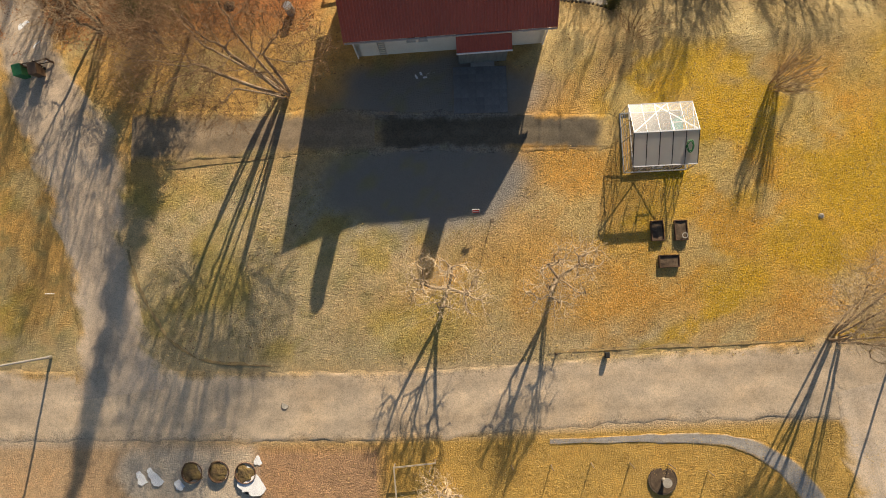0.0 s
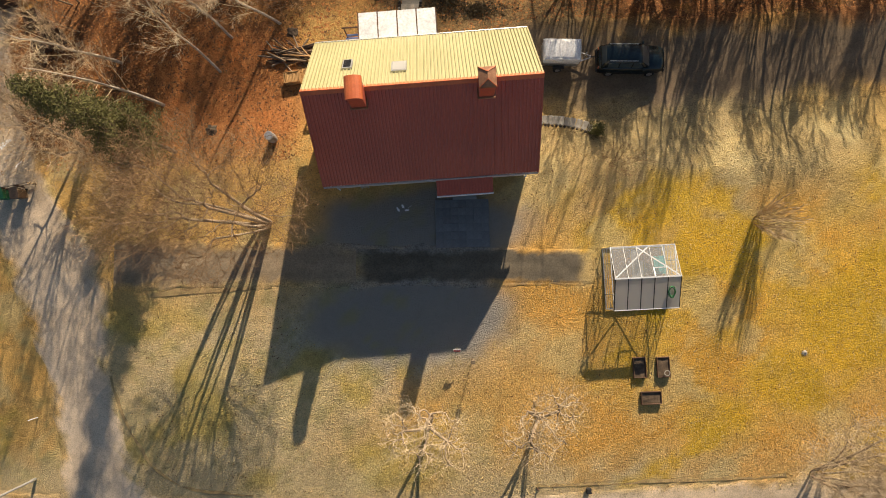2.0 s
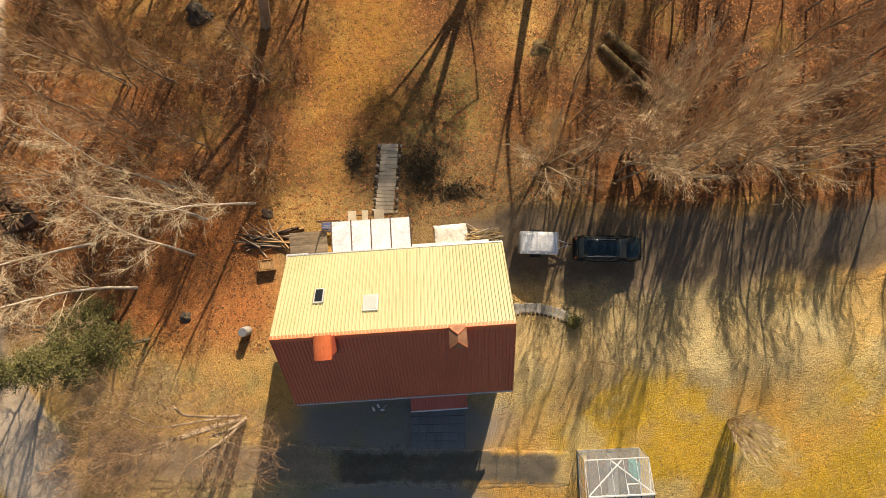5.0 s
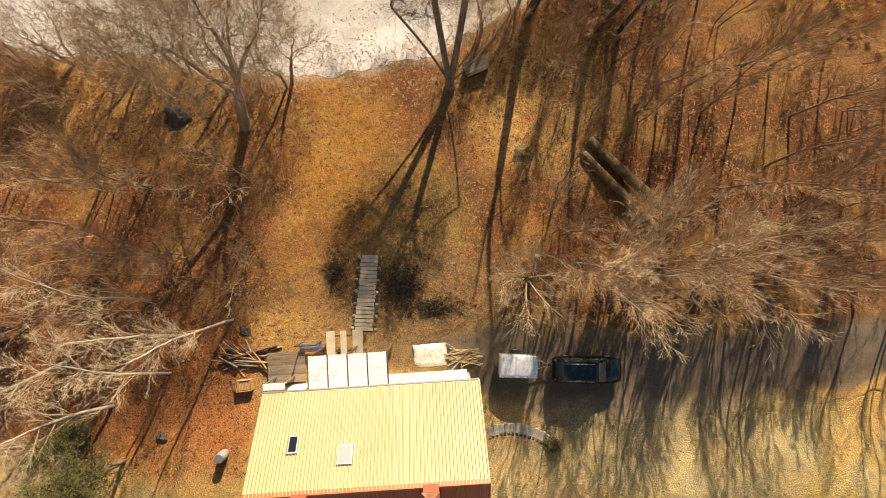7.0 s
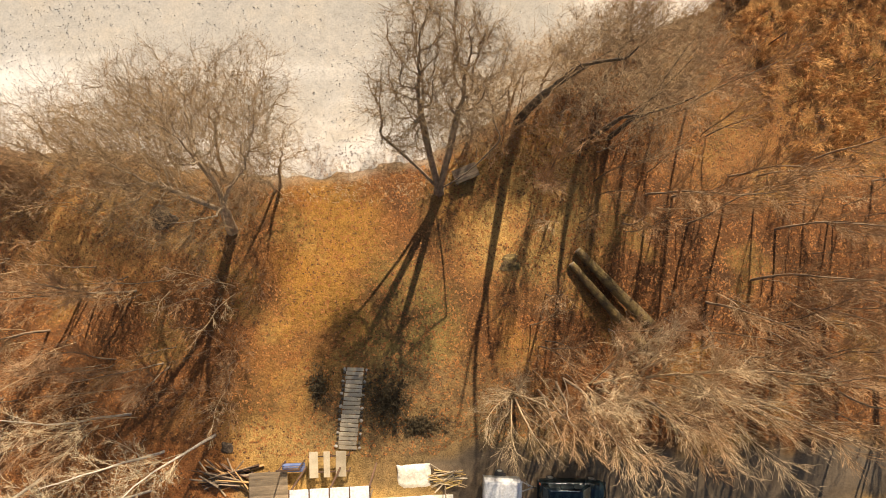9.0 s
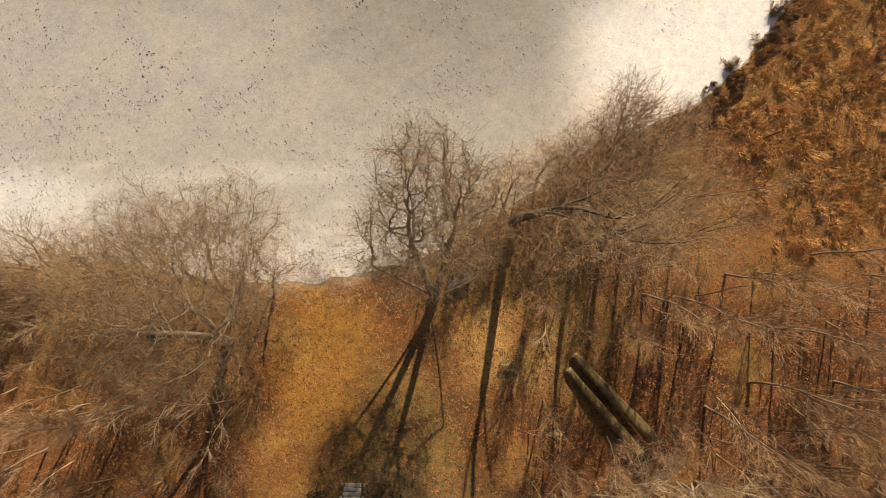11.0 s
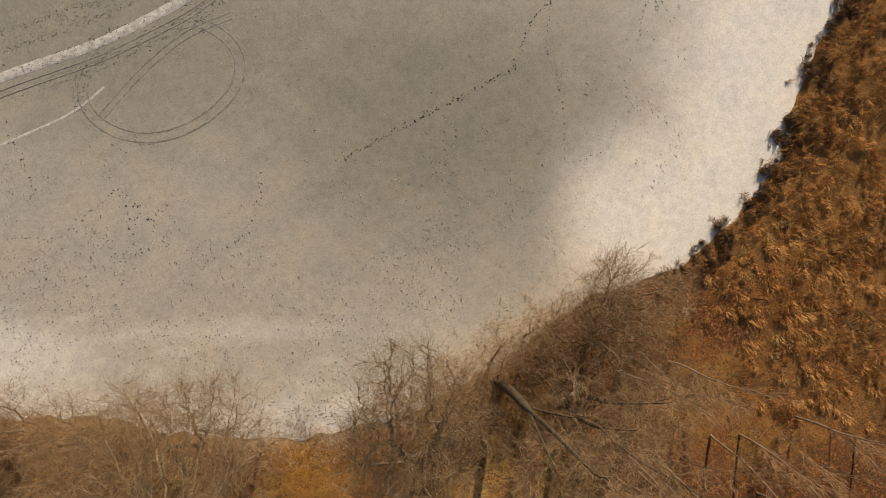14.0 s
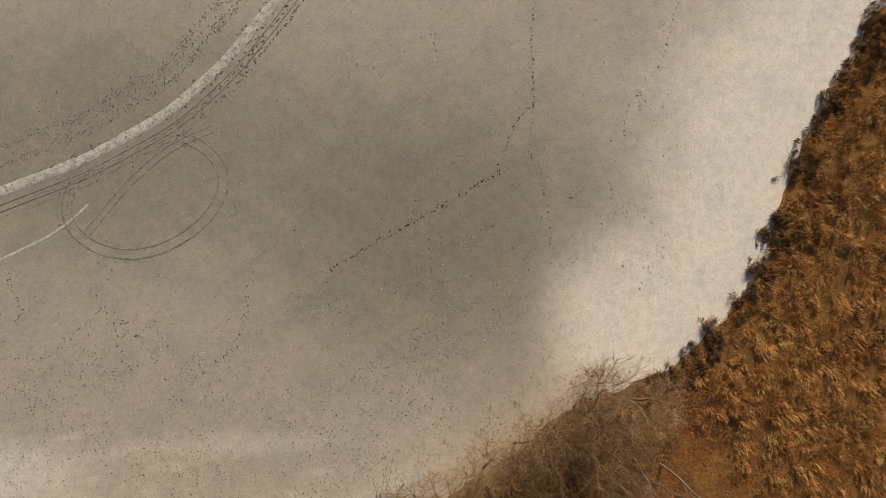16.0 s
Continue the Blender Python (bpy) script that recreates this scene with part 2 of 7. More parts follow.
def lump(rng, sx, sy, sz, rough=0.25, sub=2):
    """An uneven rounded body that stands on its base."""
    bm = bmesh.new()
    bmesh.ops.create_icosphere(bm, subdivisions=sub, radius=1)
    o = Vector((rng.uniform(0, 50), rng.uniform(0, 50), rng.uniform(0, 50)))
    for v in bm.verts:
        k = 1 + rough * noise.noise(v.co * 1.3 + o) + 0.4 * rough * noise.noise(v.co * 3.5 + o)
        v.co = Vector((v.co.x * sx * k, v.co.y * sy * k, max(v.co.z, -0.25) * sz * k))
    return bm


def loft(rings, closed_ends=True):
    n = len(rings[0])
    v = [p for r in rings for p in r]
    f = []
    for i in range(len(rings) - 1):
        for j in range(n):
            a, b = i * n + j, i * n + (j + 1) % n
            f.append((a, b, b + n, a + n))
    if closed_ends:
        f += [tuple(range(n))[::-1], tuple(range((len(rings) - 1) * n, len(rings) * n))]
    return v, f


# ---- ground ----
PROFILE_Y = [-400, -60, -14, -8, -4, 2, 10, 16, 20, 24, 28, 32, 37, 43, 46, 60, 2000]
PROFILE_Z = [-6.0, -5.0, -2.2, -1.5, -0.9, -0.35, -0.05, -0.35, -1.7, -2.1, -3.4, -5.0, -5.8, -7.0, -7.3, -7.3, -7.3]
LAKE = -7.62
SHORE = np.array([(-400, 62), (-60, 52), (-38, 48.2), (-29.6, 47.3), (-25.5, 45.7), (-21.7, 46.1), (-15.2, 44.9), (-8.3, 43.9), (1.6, 44.7),
                  (5.0, 46.4), (9.0, 48.8), (14.0, 51.8), (18.5, 54.6), (24.8, 56.5), (29.8, 60.5), (32.7, 64.4), (35.7, 73), (40.1, 80), (43, 84.4), (52, 100), (75, 150), (200, 500)], float)


def smooth01(t):
    t = np.clip(t, 0, 1)
    return t * t * (3 - 2 * t)


def fractal(x, y, scale, seed=0.0, octaves=3):
    """Cheap smooth noise over the plan, about -1 to 1."""
    out, amp = 0, 1.0
    for o in range(octaves):
        f = (2.03 ** o) / scale
        a, b = x * f + seed * 1.7, y * f - seed * 2.3
        out = out + amp * (np.sin(a * 1.7 + 1.3 * np.sin(b * 1.1 + o)) * np.cos(b * 1.9 + 1.1 * np.sin(a * 0.9 - o)))
        amp *= 0.55
    return out / 1.6


def inland(x, y):
    """Metres from the lake's shore, positive on land."""
    x, y = np.asarray(x, float), np.asarray(y, float)
    best = np.full(np.broadcast(x, y).shape, 1e9)
    side = np.full(best.shape, 1.0)
    for (ax, ay), (bx, by) in zip(SHORE, SHORE[1:]):
        dx, dy = bx - ax, by - ay
        t = np.clip(((x - ax) * dx + (y - ay) * dy) / (dx * dx + dy * dy), 0, 1)
        d = np.hypot(x - ax - t * dx, y - ay - t * dy)
        near = d < best - 1e-9
        best = np.where(near, d, best)
        side = np.where(near, np.where(dx * (y - ay) - dy * (x - ax) > 0, -1.0, 1.0), side)
    return best * side + 0.5 * fractal(x, y, 2.6, 3, 4) + 0.25 * fractal(x, y, 0.7, 6)


def ground(x, y):
    x, y = np.asarray(x, float), np.asarray(y, float)
    z = sum(np.interp(y + d, PROFILE_Y, PROFILE_Z) for d in (-1.5, -0.75, 0, 0.75, 1.5)) / 5
    z = z - (1 - smooth01((y - 14) / 14)) * 0.115 * np.maximum(0, -np.maximum(x, -60) - 6)
    cut = smooth01((x - 5.5) / 2.5) * smooth01((y - 14.2) / 6.0) * (1 - smooth01((y - 25) / 3))
    z = z + (np.minimum(z, -2.55) - z) * cut
    s = inland(x, y)
    bed = LAKE - 0.7
    k = smooth01((s + 2.0) / 3.2)
    return bed + (np.maximum(z, LAKE + 0.22) - bed) * k


def gz(x, y):
    return float(ground(x, y))


def axis(lo, hi, step, far):
    mid = np.arange(lo, hi + step / 2, step)
    out = [step * 1.35 ** i for i in range(1, 22)]
    tail = np.cumsum(out)
    tail = tail[tail < far]
    return np.concatenate([lo - tail[::-1], mid, hi + tail])


def sheet(name, xs, ys, zf, cover, material, grain=None):
    X, Y = np.meshgrid(xs, ys)
    Z = zf(X, Y)
    n, m = X.shape
    co = np.stack([X, Y, Z], -1).reshape(-1, 3)
    i = np.arange(n * m).reshape(n, m)
    q = np.stack([i[:-1, :-1], i[:-1, 1:], i[1:, 1:], i[1:, :-1]], -1).reshape(-1, 4)
    me = bpy.data.meshes.new(name)
    me.from_pydata(co.tolist(), [], q.tolist())
    c = me.color_attributes.new("cover", "FLOAT_COLOR", "POINT")
    rgb = cover(X, Y).reshape(-1, 3)
    c.data.foreach_set("color", np.concatenate([rgb, np.ones((len(rgb), 1)) if grain is None else grain(X, Y).reshape(-1, 1)], 1).astype(np.float32).ravel())
    me.shade_smooth()
    return tagged(link(name, me, material), kind="structure")


def blob(X, Y, cx, cy, rx, ry, soft=0.5):
    d = np.hypot((X - cx) / rx, (Y - cy) / ry) + 0.16 * fractal(X, Y, 2.2, cx + cy)
    return smooth01((1 + soft - d) / (2 * soft))


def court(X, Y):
    """Share of trodden gravel before the house, its grey toned for the house shade."""
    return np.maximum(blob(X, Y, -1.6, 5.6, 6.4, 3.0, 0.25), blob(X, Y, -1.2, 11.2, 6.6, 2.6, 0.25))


def ground_cover(X, Y):
    C = np.zeros(X.shape + (3,))
    C[:] = (0.57, 0.355, 0.115)

    def lay(colour, w):
        w = np.clip(w, 0, 1)[..., None]
        C[:] = C * (1 - w) + np.array(colour) * w
    edge = 1.2 * fractal(X, Y, 3.0, 3)
    # mown yard, greener to the east, pale and mossy to the west
    lay((0.56, 0.365, 0.05), blob(X, Y, 18, 4, 7, 6) * 0.8)
    lay((0.62, 0.39, 0.06), blob(X, Y, 25, 10, 8, 9) * 0.8)
    lay((0.58, 0.48, 0.29), blob(X, Y, -14, 1.0, 10, 6.5) * 0.85)
    lay((0.56, 0.45, 0.26), smooth01((-2.2 - Y - 0.5 * edge) / 2.5) * smooth01((Y + 7) / 1.5) * 0.85)
    # lawn greyed to the tone of the house's shade
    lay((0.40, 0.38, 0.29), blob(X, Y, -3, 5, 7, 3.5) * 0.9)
    # grey-brown lawn by the drive, its colour lowered for tree shadows across it
    lay((0.34, 0.275, 0.15), blob(X, Y, 18, 16.5, 13, 5.5) * 0.9)
    vary = fractal(X, Y, 5.5, 21, 5) + .35 * fractal(X, Y, 1.4, 5, 3)
    lawn = smooth01((Y + 6) / 1.5) * smooth01((24 - Y) / 2)
    lay((0.57, 0.365, 0.032), smooth01((vary + .08) / .4) * lawn * smooth01((X - 6) / 6) * smooth01((16 - Y) / 3) * 0.9)
    lay((0.46, 0.35, 0.08), smooth01((fractal(X, Y, 4.2, 71, 4) - .05) / .4) * lawn * smooth01((4 - X) / 6) * smooth01((8 - Y) / 3) * 0.75)
    lay((0.58, 0.31, 0.06), smooth01((-vary - .1) / .5) * lawn * smooth01((X + 4) / 4) * smooth01((15 - Y) / 3) * 0.6)
    lay((0.52, 0.43, 0.22), smooth01((fractal(X, Y, 3.1, 33, 5) - .2) / .4) * lawn * 0.6)
    # trodden gravel, painted dark grey for the shade lying on it
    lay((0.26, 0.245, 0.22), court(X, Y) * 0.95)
    lay((0.31, 0.28, 0.12), smooth01((fractal(X, Y, 1.1, 51, 4) - .2) / .4) * lawn * smooth01((4 - X) / 8) * 0.55)
    # south of the road
    lay((0.58, 0.37, 0.10), smooth01((-9.5 - Y) / 0.8) * smooth01((X + 5) / 0.8))
    lay((0.54, 0.33, 0.18), smooth01((-10.9 - Y) / 0.5) * smooth01((-5 - X) / 0.6))
    lay((0.68, 0.57, 0.43), smooth01((-10.9 - Y) / 0.5) * smooth01((-13.2 - X) / 0.8))
    lay((0.60, 0.41, 0.23), smooth01((-10.9 - Y) / 0.5) * smooth01((-22 - X + edge) / 1.2))
    lay((0.62, 0.50, 0.355), smooth01((2.6 - np.abs(Y + 8.2 - 0.03 * np.clip(X, -40, 40))) / 0.9))
    # leaf litter of the wooded slope
    wood = smooth01((Y - 25.5 + 2.5 * smooth01((X - 8) / 4) - edge) / 3.0)
    west = smooth01((-9.0 - X + edge) / 2.0) * smooth01((Y - 16.0 - 0.3 * edge) / 2.0)
    lay((0.20, 0.09, 0.035), np.maximum(wood, west))
    # eastern wood floor painted darker for the deep shadows among its trees
    lay((0.13, 0.06, 0.025), wood * smooth01((X - 11) / 3) * smooth01((47 - Y) / 4) * smooth01((Y - 29) / 3) * 0.6)
    lay((0.38, 0.20, 0.07), blob(X, Y, 31, 46.5, 9, 4.5, 0.5) * 0.75)
    lay((0.12, 0.062, 0.03), smooth01((fractal(X, Y, 1.7, 61, 5) - .1) / .5) * np.maximum(wood, west) * 0.6)
    lay((0.48, 0.28, 0.10), blob(X, Y, -19, 41.5, 9, 5, 0.5) * 0.8)
    lay((0.46, 0.185, 0.062), blob(X, Y, -13.5, 21, 6, 5) * 0.85)
    lay((0.35, 0.185, 0.042), blob(X, Y, -3.5, 37, 3.8, 9, 0.4) * 0.95)
    lay((0.21, 0.115, 0.036), blob(X, Y, -4.0, 28.0, 6, 4.5, 0.5) * 0.85)
    lay((0.24, 0.18, 0.06), blob(X, Y, 2.5, 32, 3.5, 6) * 0.8)
    lay((0.50, 0.32, 0.11), blob(X, Y, 11, 42, 6, 6) * 0.85)
    lay((0.20, 0.09, 0.037), smooth01((fractal(X, Y, 2.6, 41, 5) - .1) / .5) * wood * 0.6)
    lay((0.40, 0.245, 0.075), smooth01((fractal(X, Y, 3.4, 47, 5) - .15) / .5) * wood * 0.5)
    # trodden earth behind the house and along the east drive, dark browns also painting tree shade
    lay((0.19, 0.135, 0.07), blob(X, Y, 4, 24.5, 8, 2.4) * 0.9)
    lay((0.36, 0.235, 0.085), blob(X, Y, -4.6, 24.9, 4.2, 2.0) * 0.85)
    lay((0.20, 0.13, 0.06), blob(X, Y, 3.5, 27.6, 8, 3.0) * 0.8)
    # reed bank
    reed = smooth01((X - 26.5 - 0.45 * (56 - Y) + 2 * edge) / 5.0) * smooth01((Y - 43 + 2 * edge) / 7)
    lay((0.34, 0.18, 0.06), reed)
    s = inland(X, Y)
    lay((0.50, 0.42, 0.32), smooth01((1.0 - s + 0.6 * edge) / 1.6) * smooth01((26 - X) / 2) * 0.6)
    lay((0.20, 0.16, 0.11), smooth01((-s) / 0.6))
    return C


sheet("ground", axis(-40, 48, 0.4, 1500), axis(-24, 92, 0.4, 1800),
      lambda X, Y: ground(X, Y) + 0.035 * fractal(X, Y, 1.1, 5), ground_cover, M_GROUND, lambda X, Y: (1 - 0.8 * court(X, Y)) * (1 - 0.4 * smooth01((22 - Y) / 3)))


def ice_cover(X, Y):
    C = np.zeros(X.shape + (3,))
    C[:] = (0.51, 0.475, 0.415)
    s = -inland(X, Y)
    wob = 1.5 * fractal(X, Y, 7, 9)

    def lay(colour, w):
        w = np.clip(w, 0, 1)[..., None]
        C[:] = C * (1 - w) + np.array(colour) * w
    lay((0.23, 0.222, 0.183), blob(X, Y, 7, 69, 13, 10, 0.7) * 0.68)
    lay((0.27, 0.26, 0.22), blob(X, Y, -18, 76, 16, 9, 0.6) * 0.6)
    right = smooth01((X - 12.5 - 0.12 * (Y - 60) + 1.5 * wob) / 17)
    lay((0.96, 0.92, 0.855), np.maximum(right * smooth01((20 - s + wob) / 14) * 0.6, smooth01((15 - s + wob) / 10) * smooth01((X - 13) / 7)) * 0.98)
    lay((0.66, 0.625, 0.56), smooth01((12.0 - s + wob) / 11) * smooth01((12 - X) / 8) * 0.5)
    lay((0.64, 0.57, 0.46), smooth01((4.5 - s + wob) / 4) * smooth01((X - 1) / 4) * smooth01((22 - X) / 5) * 0.8)
    lay((0.86, 0.83, 0.78), smooth01((4.0 - s + .6 * wob) / 2.4) * smooth01((8 - X) / 5) * (0.55 + 0.45 * fractal(X, Y, 1.6, 7)))
    lay((0.80, 0.77, 0.72), smooth01((fractal(X * .35 + .12 * Y, Y, 1.0, 19, 4) - .15) / .5) * smooth01((11 - s) / 6) * smooth01((6 - X) / 6) * 0.35)
    lay((0.82, 0.79, 0.73), blob(X, Y, -9, 52.4, 7, 0.8, 0.8) * 0.4)
    lay((0.82, 0.79, 0.73), blob(X, Y, -28, 50.8, 7, 2.4, 0.6))
    return C


sheet("lake_ice", axis(-46, 56, 0.5, 500), np.concatenate([np.arange(42, 96, 0.5), np.arange(96, 400, 12)]),
      lambda X, Y: LAKE + 0.004 * fractal(X, Y, 3, 2), ice_cover, M_ICE)


def strip(name, line, widths, cover, material, lift=0.05, step=0.5, across=10, ragged=0.25):
    """A surfaced way laid over the ground along a line, with a ragged edge."""
    P = np.array(line, float)
    seg = np.hypot(*np.diff(P, axis=0).T)
    at = np.concatenate([[0], np.cumsum(seg)])
    u = np.arange(0, at[-1] + step, step)
    u = np.minimum(u, at[-1])
    cx, cy = np.interp(u, at, P[:, 0]), np.interp(u, at, P[:, 1])
    for _ in range(6):
        cx[1:-1] = (cx[:-2] + 2 * cx[1:-1] + cx[2:]) / 4
        cy[1:-1] = (cy[:-2] + 2 * cy[1:-1] + cy[2:]) / 4
    w = np.interp(u, at, widths)
    tx, ty = np.gradient(cx), np.gradient(cy)
    tl = np.hypot(tx, ty) + 1e-9
    nx, ny = -ty / tl, tx / tl
    k = np.linspace(-1, 1, across + 1)[None, :]
    X = cx[:, None] + nx[:, None] * k * w[:, None] / 2
    Y = cy[:, None] + ny[:, None] * k * w[:, None] / 2
    j = ragged * (fractal(X, Y, 0.9, 4) + 0.6 * fractal(X, Y, 4.0, 8)) * np.abs(k) ** 6
    X, Y = X + nx[:, None] * k * j, Y + ny[:, None] * k * j
    drop = np.where(np.abs(k) > 0.99, -0.06, 0)
    Z = ground(X, Y) + 0.035 * fractal(X, Y, 1.1, 5) + lift + drop
    n, m = X.shape
    i = np.arange(n * m).reshape(n, m)
    q = np.stack([i[:-1, :-1], i[1:, :-1], i[1:, 1:], i[:-1, 1:]], -1).reshape(-1, 4)
    me = bpy.data.meshes.new(name)
    me.from_pydata(np.stack([X, Y, Z], -1).reshape(-1, 3).tolist(), [], q.tolist())
    if cover:
        c = me.color_attributes.new("cover", "FLOAT_COLOR", "POINT")
        c.data.foreach_set("color", cover(X, Y, np.broadcast_to(k, X.shape)).astype(np.float32).ravel())
    me.shade_smooth()
    return tagged(link(name, me, material), kind="structure")


def gravel(base, rut=0.9, ruts=(-0.45, 0.45), soft=0.3, ends=None):
    def f(X, Y, k):
        C = np.zeros(X.shape + (3,))
        C[:] = base
        m = 1 + 0.16 * fractal(X * .5, Y, 4, 3, 5) + 0.09 * fractal(X, Y, .8, 7, 4)
        m = m * (1 + 0.16 * fractal(k * 3.0, (X + Y) * 0.10, 1.0, 11, 5))
        for r in ruts:
            m = m * (1 - (1 - rut) * np.exp(-((k - r) / 0.16) ** 2))
        C = C * m[..., None]
        e = smooth01((np.abs(k) + 0.22 * fractal(X, Y, 1.6, 6) + 0.12 * fractal(X, Y, 0.5, 2) - (0.96 - soft)) / soft)
        e = np.where(np.abs(k) > 0.95, 1, e)
        if ends:
            e = np.maximum(e, smooth01((ends[0] - X + 0.5 * fractal(X, Y, 1.2, 3)) / 1.5))
            e = np.maximum(e, smooth01((X - ends[1] + 0.5 * fractal(X, Y, 1.2, 9)) / 1.2))
        C = C * (1 - e[..., None]) + 0.85 * ground_cover(X, Y) * e[..., None]
        return np.concatenate([C, (0.45 + 0.55 * e)[..., None]], -1)
    return f


strip("road", [(-110, -8.8), (-31, -8.4), (-4, -8.4), (10, -7.6), (20, -7.3), (28, -7.2), (110, -6.5)], [5.2, 5.2, 4.7, 4.5, 5.0, 6.0, 6.0],
      gravel((0.60, 0.475, 0.33)), M_GRAVEL, 0.028, 0.4, 24)
strip("side_road", [(26, -7.5), (27.0, -12), (29, -18), (34, -60)], [5.5, 6.2, 6.4, 6.4], gravel((0.60, 0.49, 0.365)), M_GRAVEL, 0.04, 0.5, 20)
strip("lane", [(-22.8, -7.6), (-23.4, -3), (-24.2, 2.5), (-25.0, 7.5), (-28.6, 13.5), (-31, 20), (-32, 34), (-34, 60)], [8, 5.2, 4.8, 7.5, 5.5, 4.5, 4.5, 4.5],
      gravel((0.56, 0.45, 0.33)), M_GRAVEL, 0.036, 0.5, 18)
strip("yard_path", [(-21.5, 9.5), (-12, 9.25), (-4, 9.0), (4.5, 8.7), (9.6, 8.6)], [3.8, 3.1, 2.9, 2.6, 2.2], gravel((0.29, 0.225, 0.15), 0.9, (-0.4, 0.4), 0.45, (-30, 8.6)), M_GRAVEL, 0.032, 0.25, 20)
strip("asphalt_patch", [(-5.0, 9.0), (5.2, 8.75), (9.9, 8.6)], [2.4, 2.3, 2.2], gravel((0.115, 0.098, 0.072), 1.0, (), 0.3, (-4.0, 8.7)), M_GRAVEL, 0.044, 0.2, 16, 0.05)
strip("east_drive", [(3.5, 24.0), (5.5, 23.5), (8, 22.6), (14, 22.0), (24, 22.3), (34, 23.2), (70, 26)], [1.0, 4.0, 7.2, 7.2, 6.6, 6.0, 6.0], gravel((0.155, 0.117, 0.078), 0.9, (-0.4, 0.4), 0.5), M_GRAVEL, 0.05, 0.4, 26, 0.4)
strip("footway", [(5.6, -10.85), (12, -10.75), (16.2, -10.85), (18.4, -11.4), (20.8, -12.9), (22.3, -14.9), (23.2, -20)], [0.35, 0.6, 0.8, 1.1, 1.5, 1.7, 1.7],
      gravel((0.36, 0.335, 0.30), 1.0, (), 0.35), M_GRAVEL, 0.03, 0.3, 12, 0.15)

# ---- house ----
HX, HY, HTURN = -0.285, 18.12, 2.55
house = thing("house", "cream plastered house with a steep sheet metal roof", "house", HX, HY, 0, HTURN)
RIDGE, EAVE, RUN_S, RUN_N, HALF = 6.85, 2.72, 4.25, 4.30, 6.27


def wall_slab(name, x0, x1, y0, y1, z0, z1, holes=(), material=M_PLASTER, label=""):
    """An upright wall along x with thickness y0..y1; holes are (x0, x1, z0, z1)."""
    bm = bmesh.new()
    xs = sorted({x0, x1, *[h[0] for h in holes], *[h[1] for h in holes]})
    zs = sorted({z0, z1, *[h[2] for h in holes], *[h[3] for h in holes]})
    for a, b in zip(xs, xs[1:]):
        for c, d in zip(zs, zs[1:]):
            if any(h[0] <= a and b <= h[1] and h[2] <= c and d <= h[3] for h in holes):
                continue
            box((a + b) / 2, (y0 + y1) / 2, (c + d) / 2, b - a, y1 - y0, d - c, 0, None, bm)
    bmesh.ops.remove_doubles(bm, verts=bm.verts, dist=0.0005)
    return part(name, bm, material, house, label)


WX, WY = 5.85, 3.9
south_holes = [(-2.66, -2.08, 1.25, 1.95), (-1.92, -1.34, 1.25, 1.95)]
wall_s = wall_slab("wall_south", -WX, WX, -WY, -WY + 0.3, -0.6, 2.95, south_holes)
north_holes = [(-4.2, -3.0, 0.6, 1.9), (3.2, 4.4, 0.6, 1.9), (1.2, 2.1, -0.1, 2.0)]
wall_slab("wall_north", -WX, WX, WY - 0.3, WY, -2.6, 2.95, north_holes)


def gable(name, x, label=""):
    prof = [(-WY, -2.6), (WY, -2.6), (WY, 2.95), (0, RIDGE - 0.2), (-WY, 2.95)]
    v = [(x - 0.15, a, b) for a, b in prof] + [(x + 0.15, a, b) for a, b in prof]
    f = [(4, 3, 2, 1, 0), (5, 6, 7, 8, 9)] + [(i, (i + 1) % 5, 5 + (i + 1) % 5, 5 + i) for i in range(5)]
    return link(name, raw(name, v, f), M_PLASTER, house, label)


gable("gable_wall", -WX + 0.152)
gable("gable_wall", WX - 0.152)


def corrugated(name, x0, x1, top, bottom, pitch, height, material, parent, label="", thick=0.05):
    """Ribbed sheet between a top line and a bottom line, each (y, z)."""
    d = Vector((0, bottom[0] - top[0], bottom[1] - top[1])).normalized()
    up = Vector((0, -d.z, d.y))
    if up.z < 0:
        up = -up
    n = max(2, round((x1 - x0) / pitch))
    p = (x1 - x0) / n
    line = []
    for i in range(n):
        a = x0 + i * p
        line += [(a, 0), (a + 0.60 * p, 0), (a + 0.70 * p, height), (a + 0.90 * p, height)]
    line.append((x1, 0))
    v, f = [], []
    for x, h in line:
        for (yy, zz) in (top, bottom):
            b = Vector((x, yy, zz))
            v.append(b + up * h)
        for (yy, zz) in (top, bottom):
            v.append(Vector((x, yy, zz)) - up * thick)
    for i in range(len(line) - 1):
        a, b = 4 * i, 4 * (i + 1)
        f += [(a, a + 1, b + 1, b), (a + 2, b + 2, b + 3, a + 3), (a, b, b + 2, a + 2), (a + 1, a + 3, b + 3, b + 1)]
    f += [(0, 2, 3, 1), (len(v) - 4, len(v) - 3, len(v) - 1, len(v) - 2)]
    return link(name, raw(name, v, f), material, parent, label)


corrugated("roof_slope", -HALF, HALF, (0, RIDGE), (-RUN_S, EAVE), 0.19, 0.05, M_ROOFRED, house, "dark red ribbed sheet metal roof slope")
# the glare on the red north slope is painted as pale yellow
corrugated("roof_slope", -HALF, HALF, (0, RIDGE), (RUN_N, EAVE), 0.19, 0.075, M_ROOFSUNLIT, house, "red ribbed sheet metal roof slope, sun glare painted pale yellow")
prof = [(-0.17, RIDGE - 0.075), (0, RIDGE + 0.095), (0.17, RIDGE - 0.07), (0.17, RIDGE - 0.10), (0, RIDGE + 0.06), (-0.17, RIDGE - 0.105)]
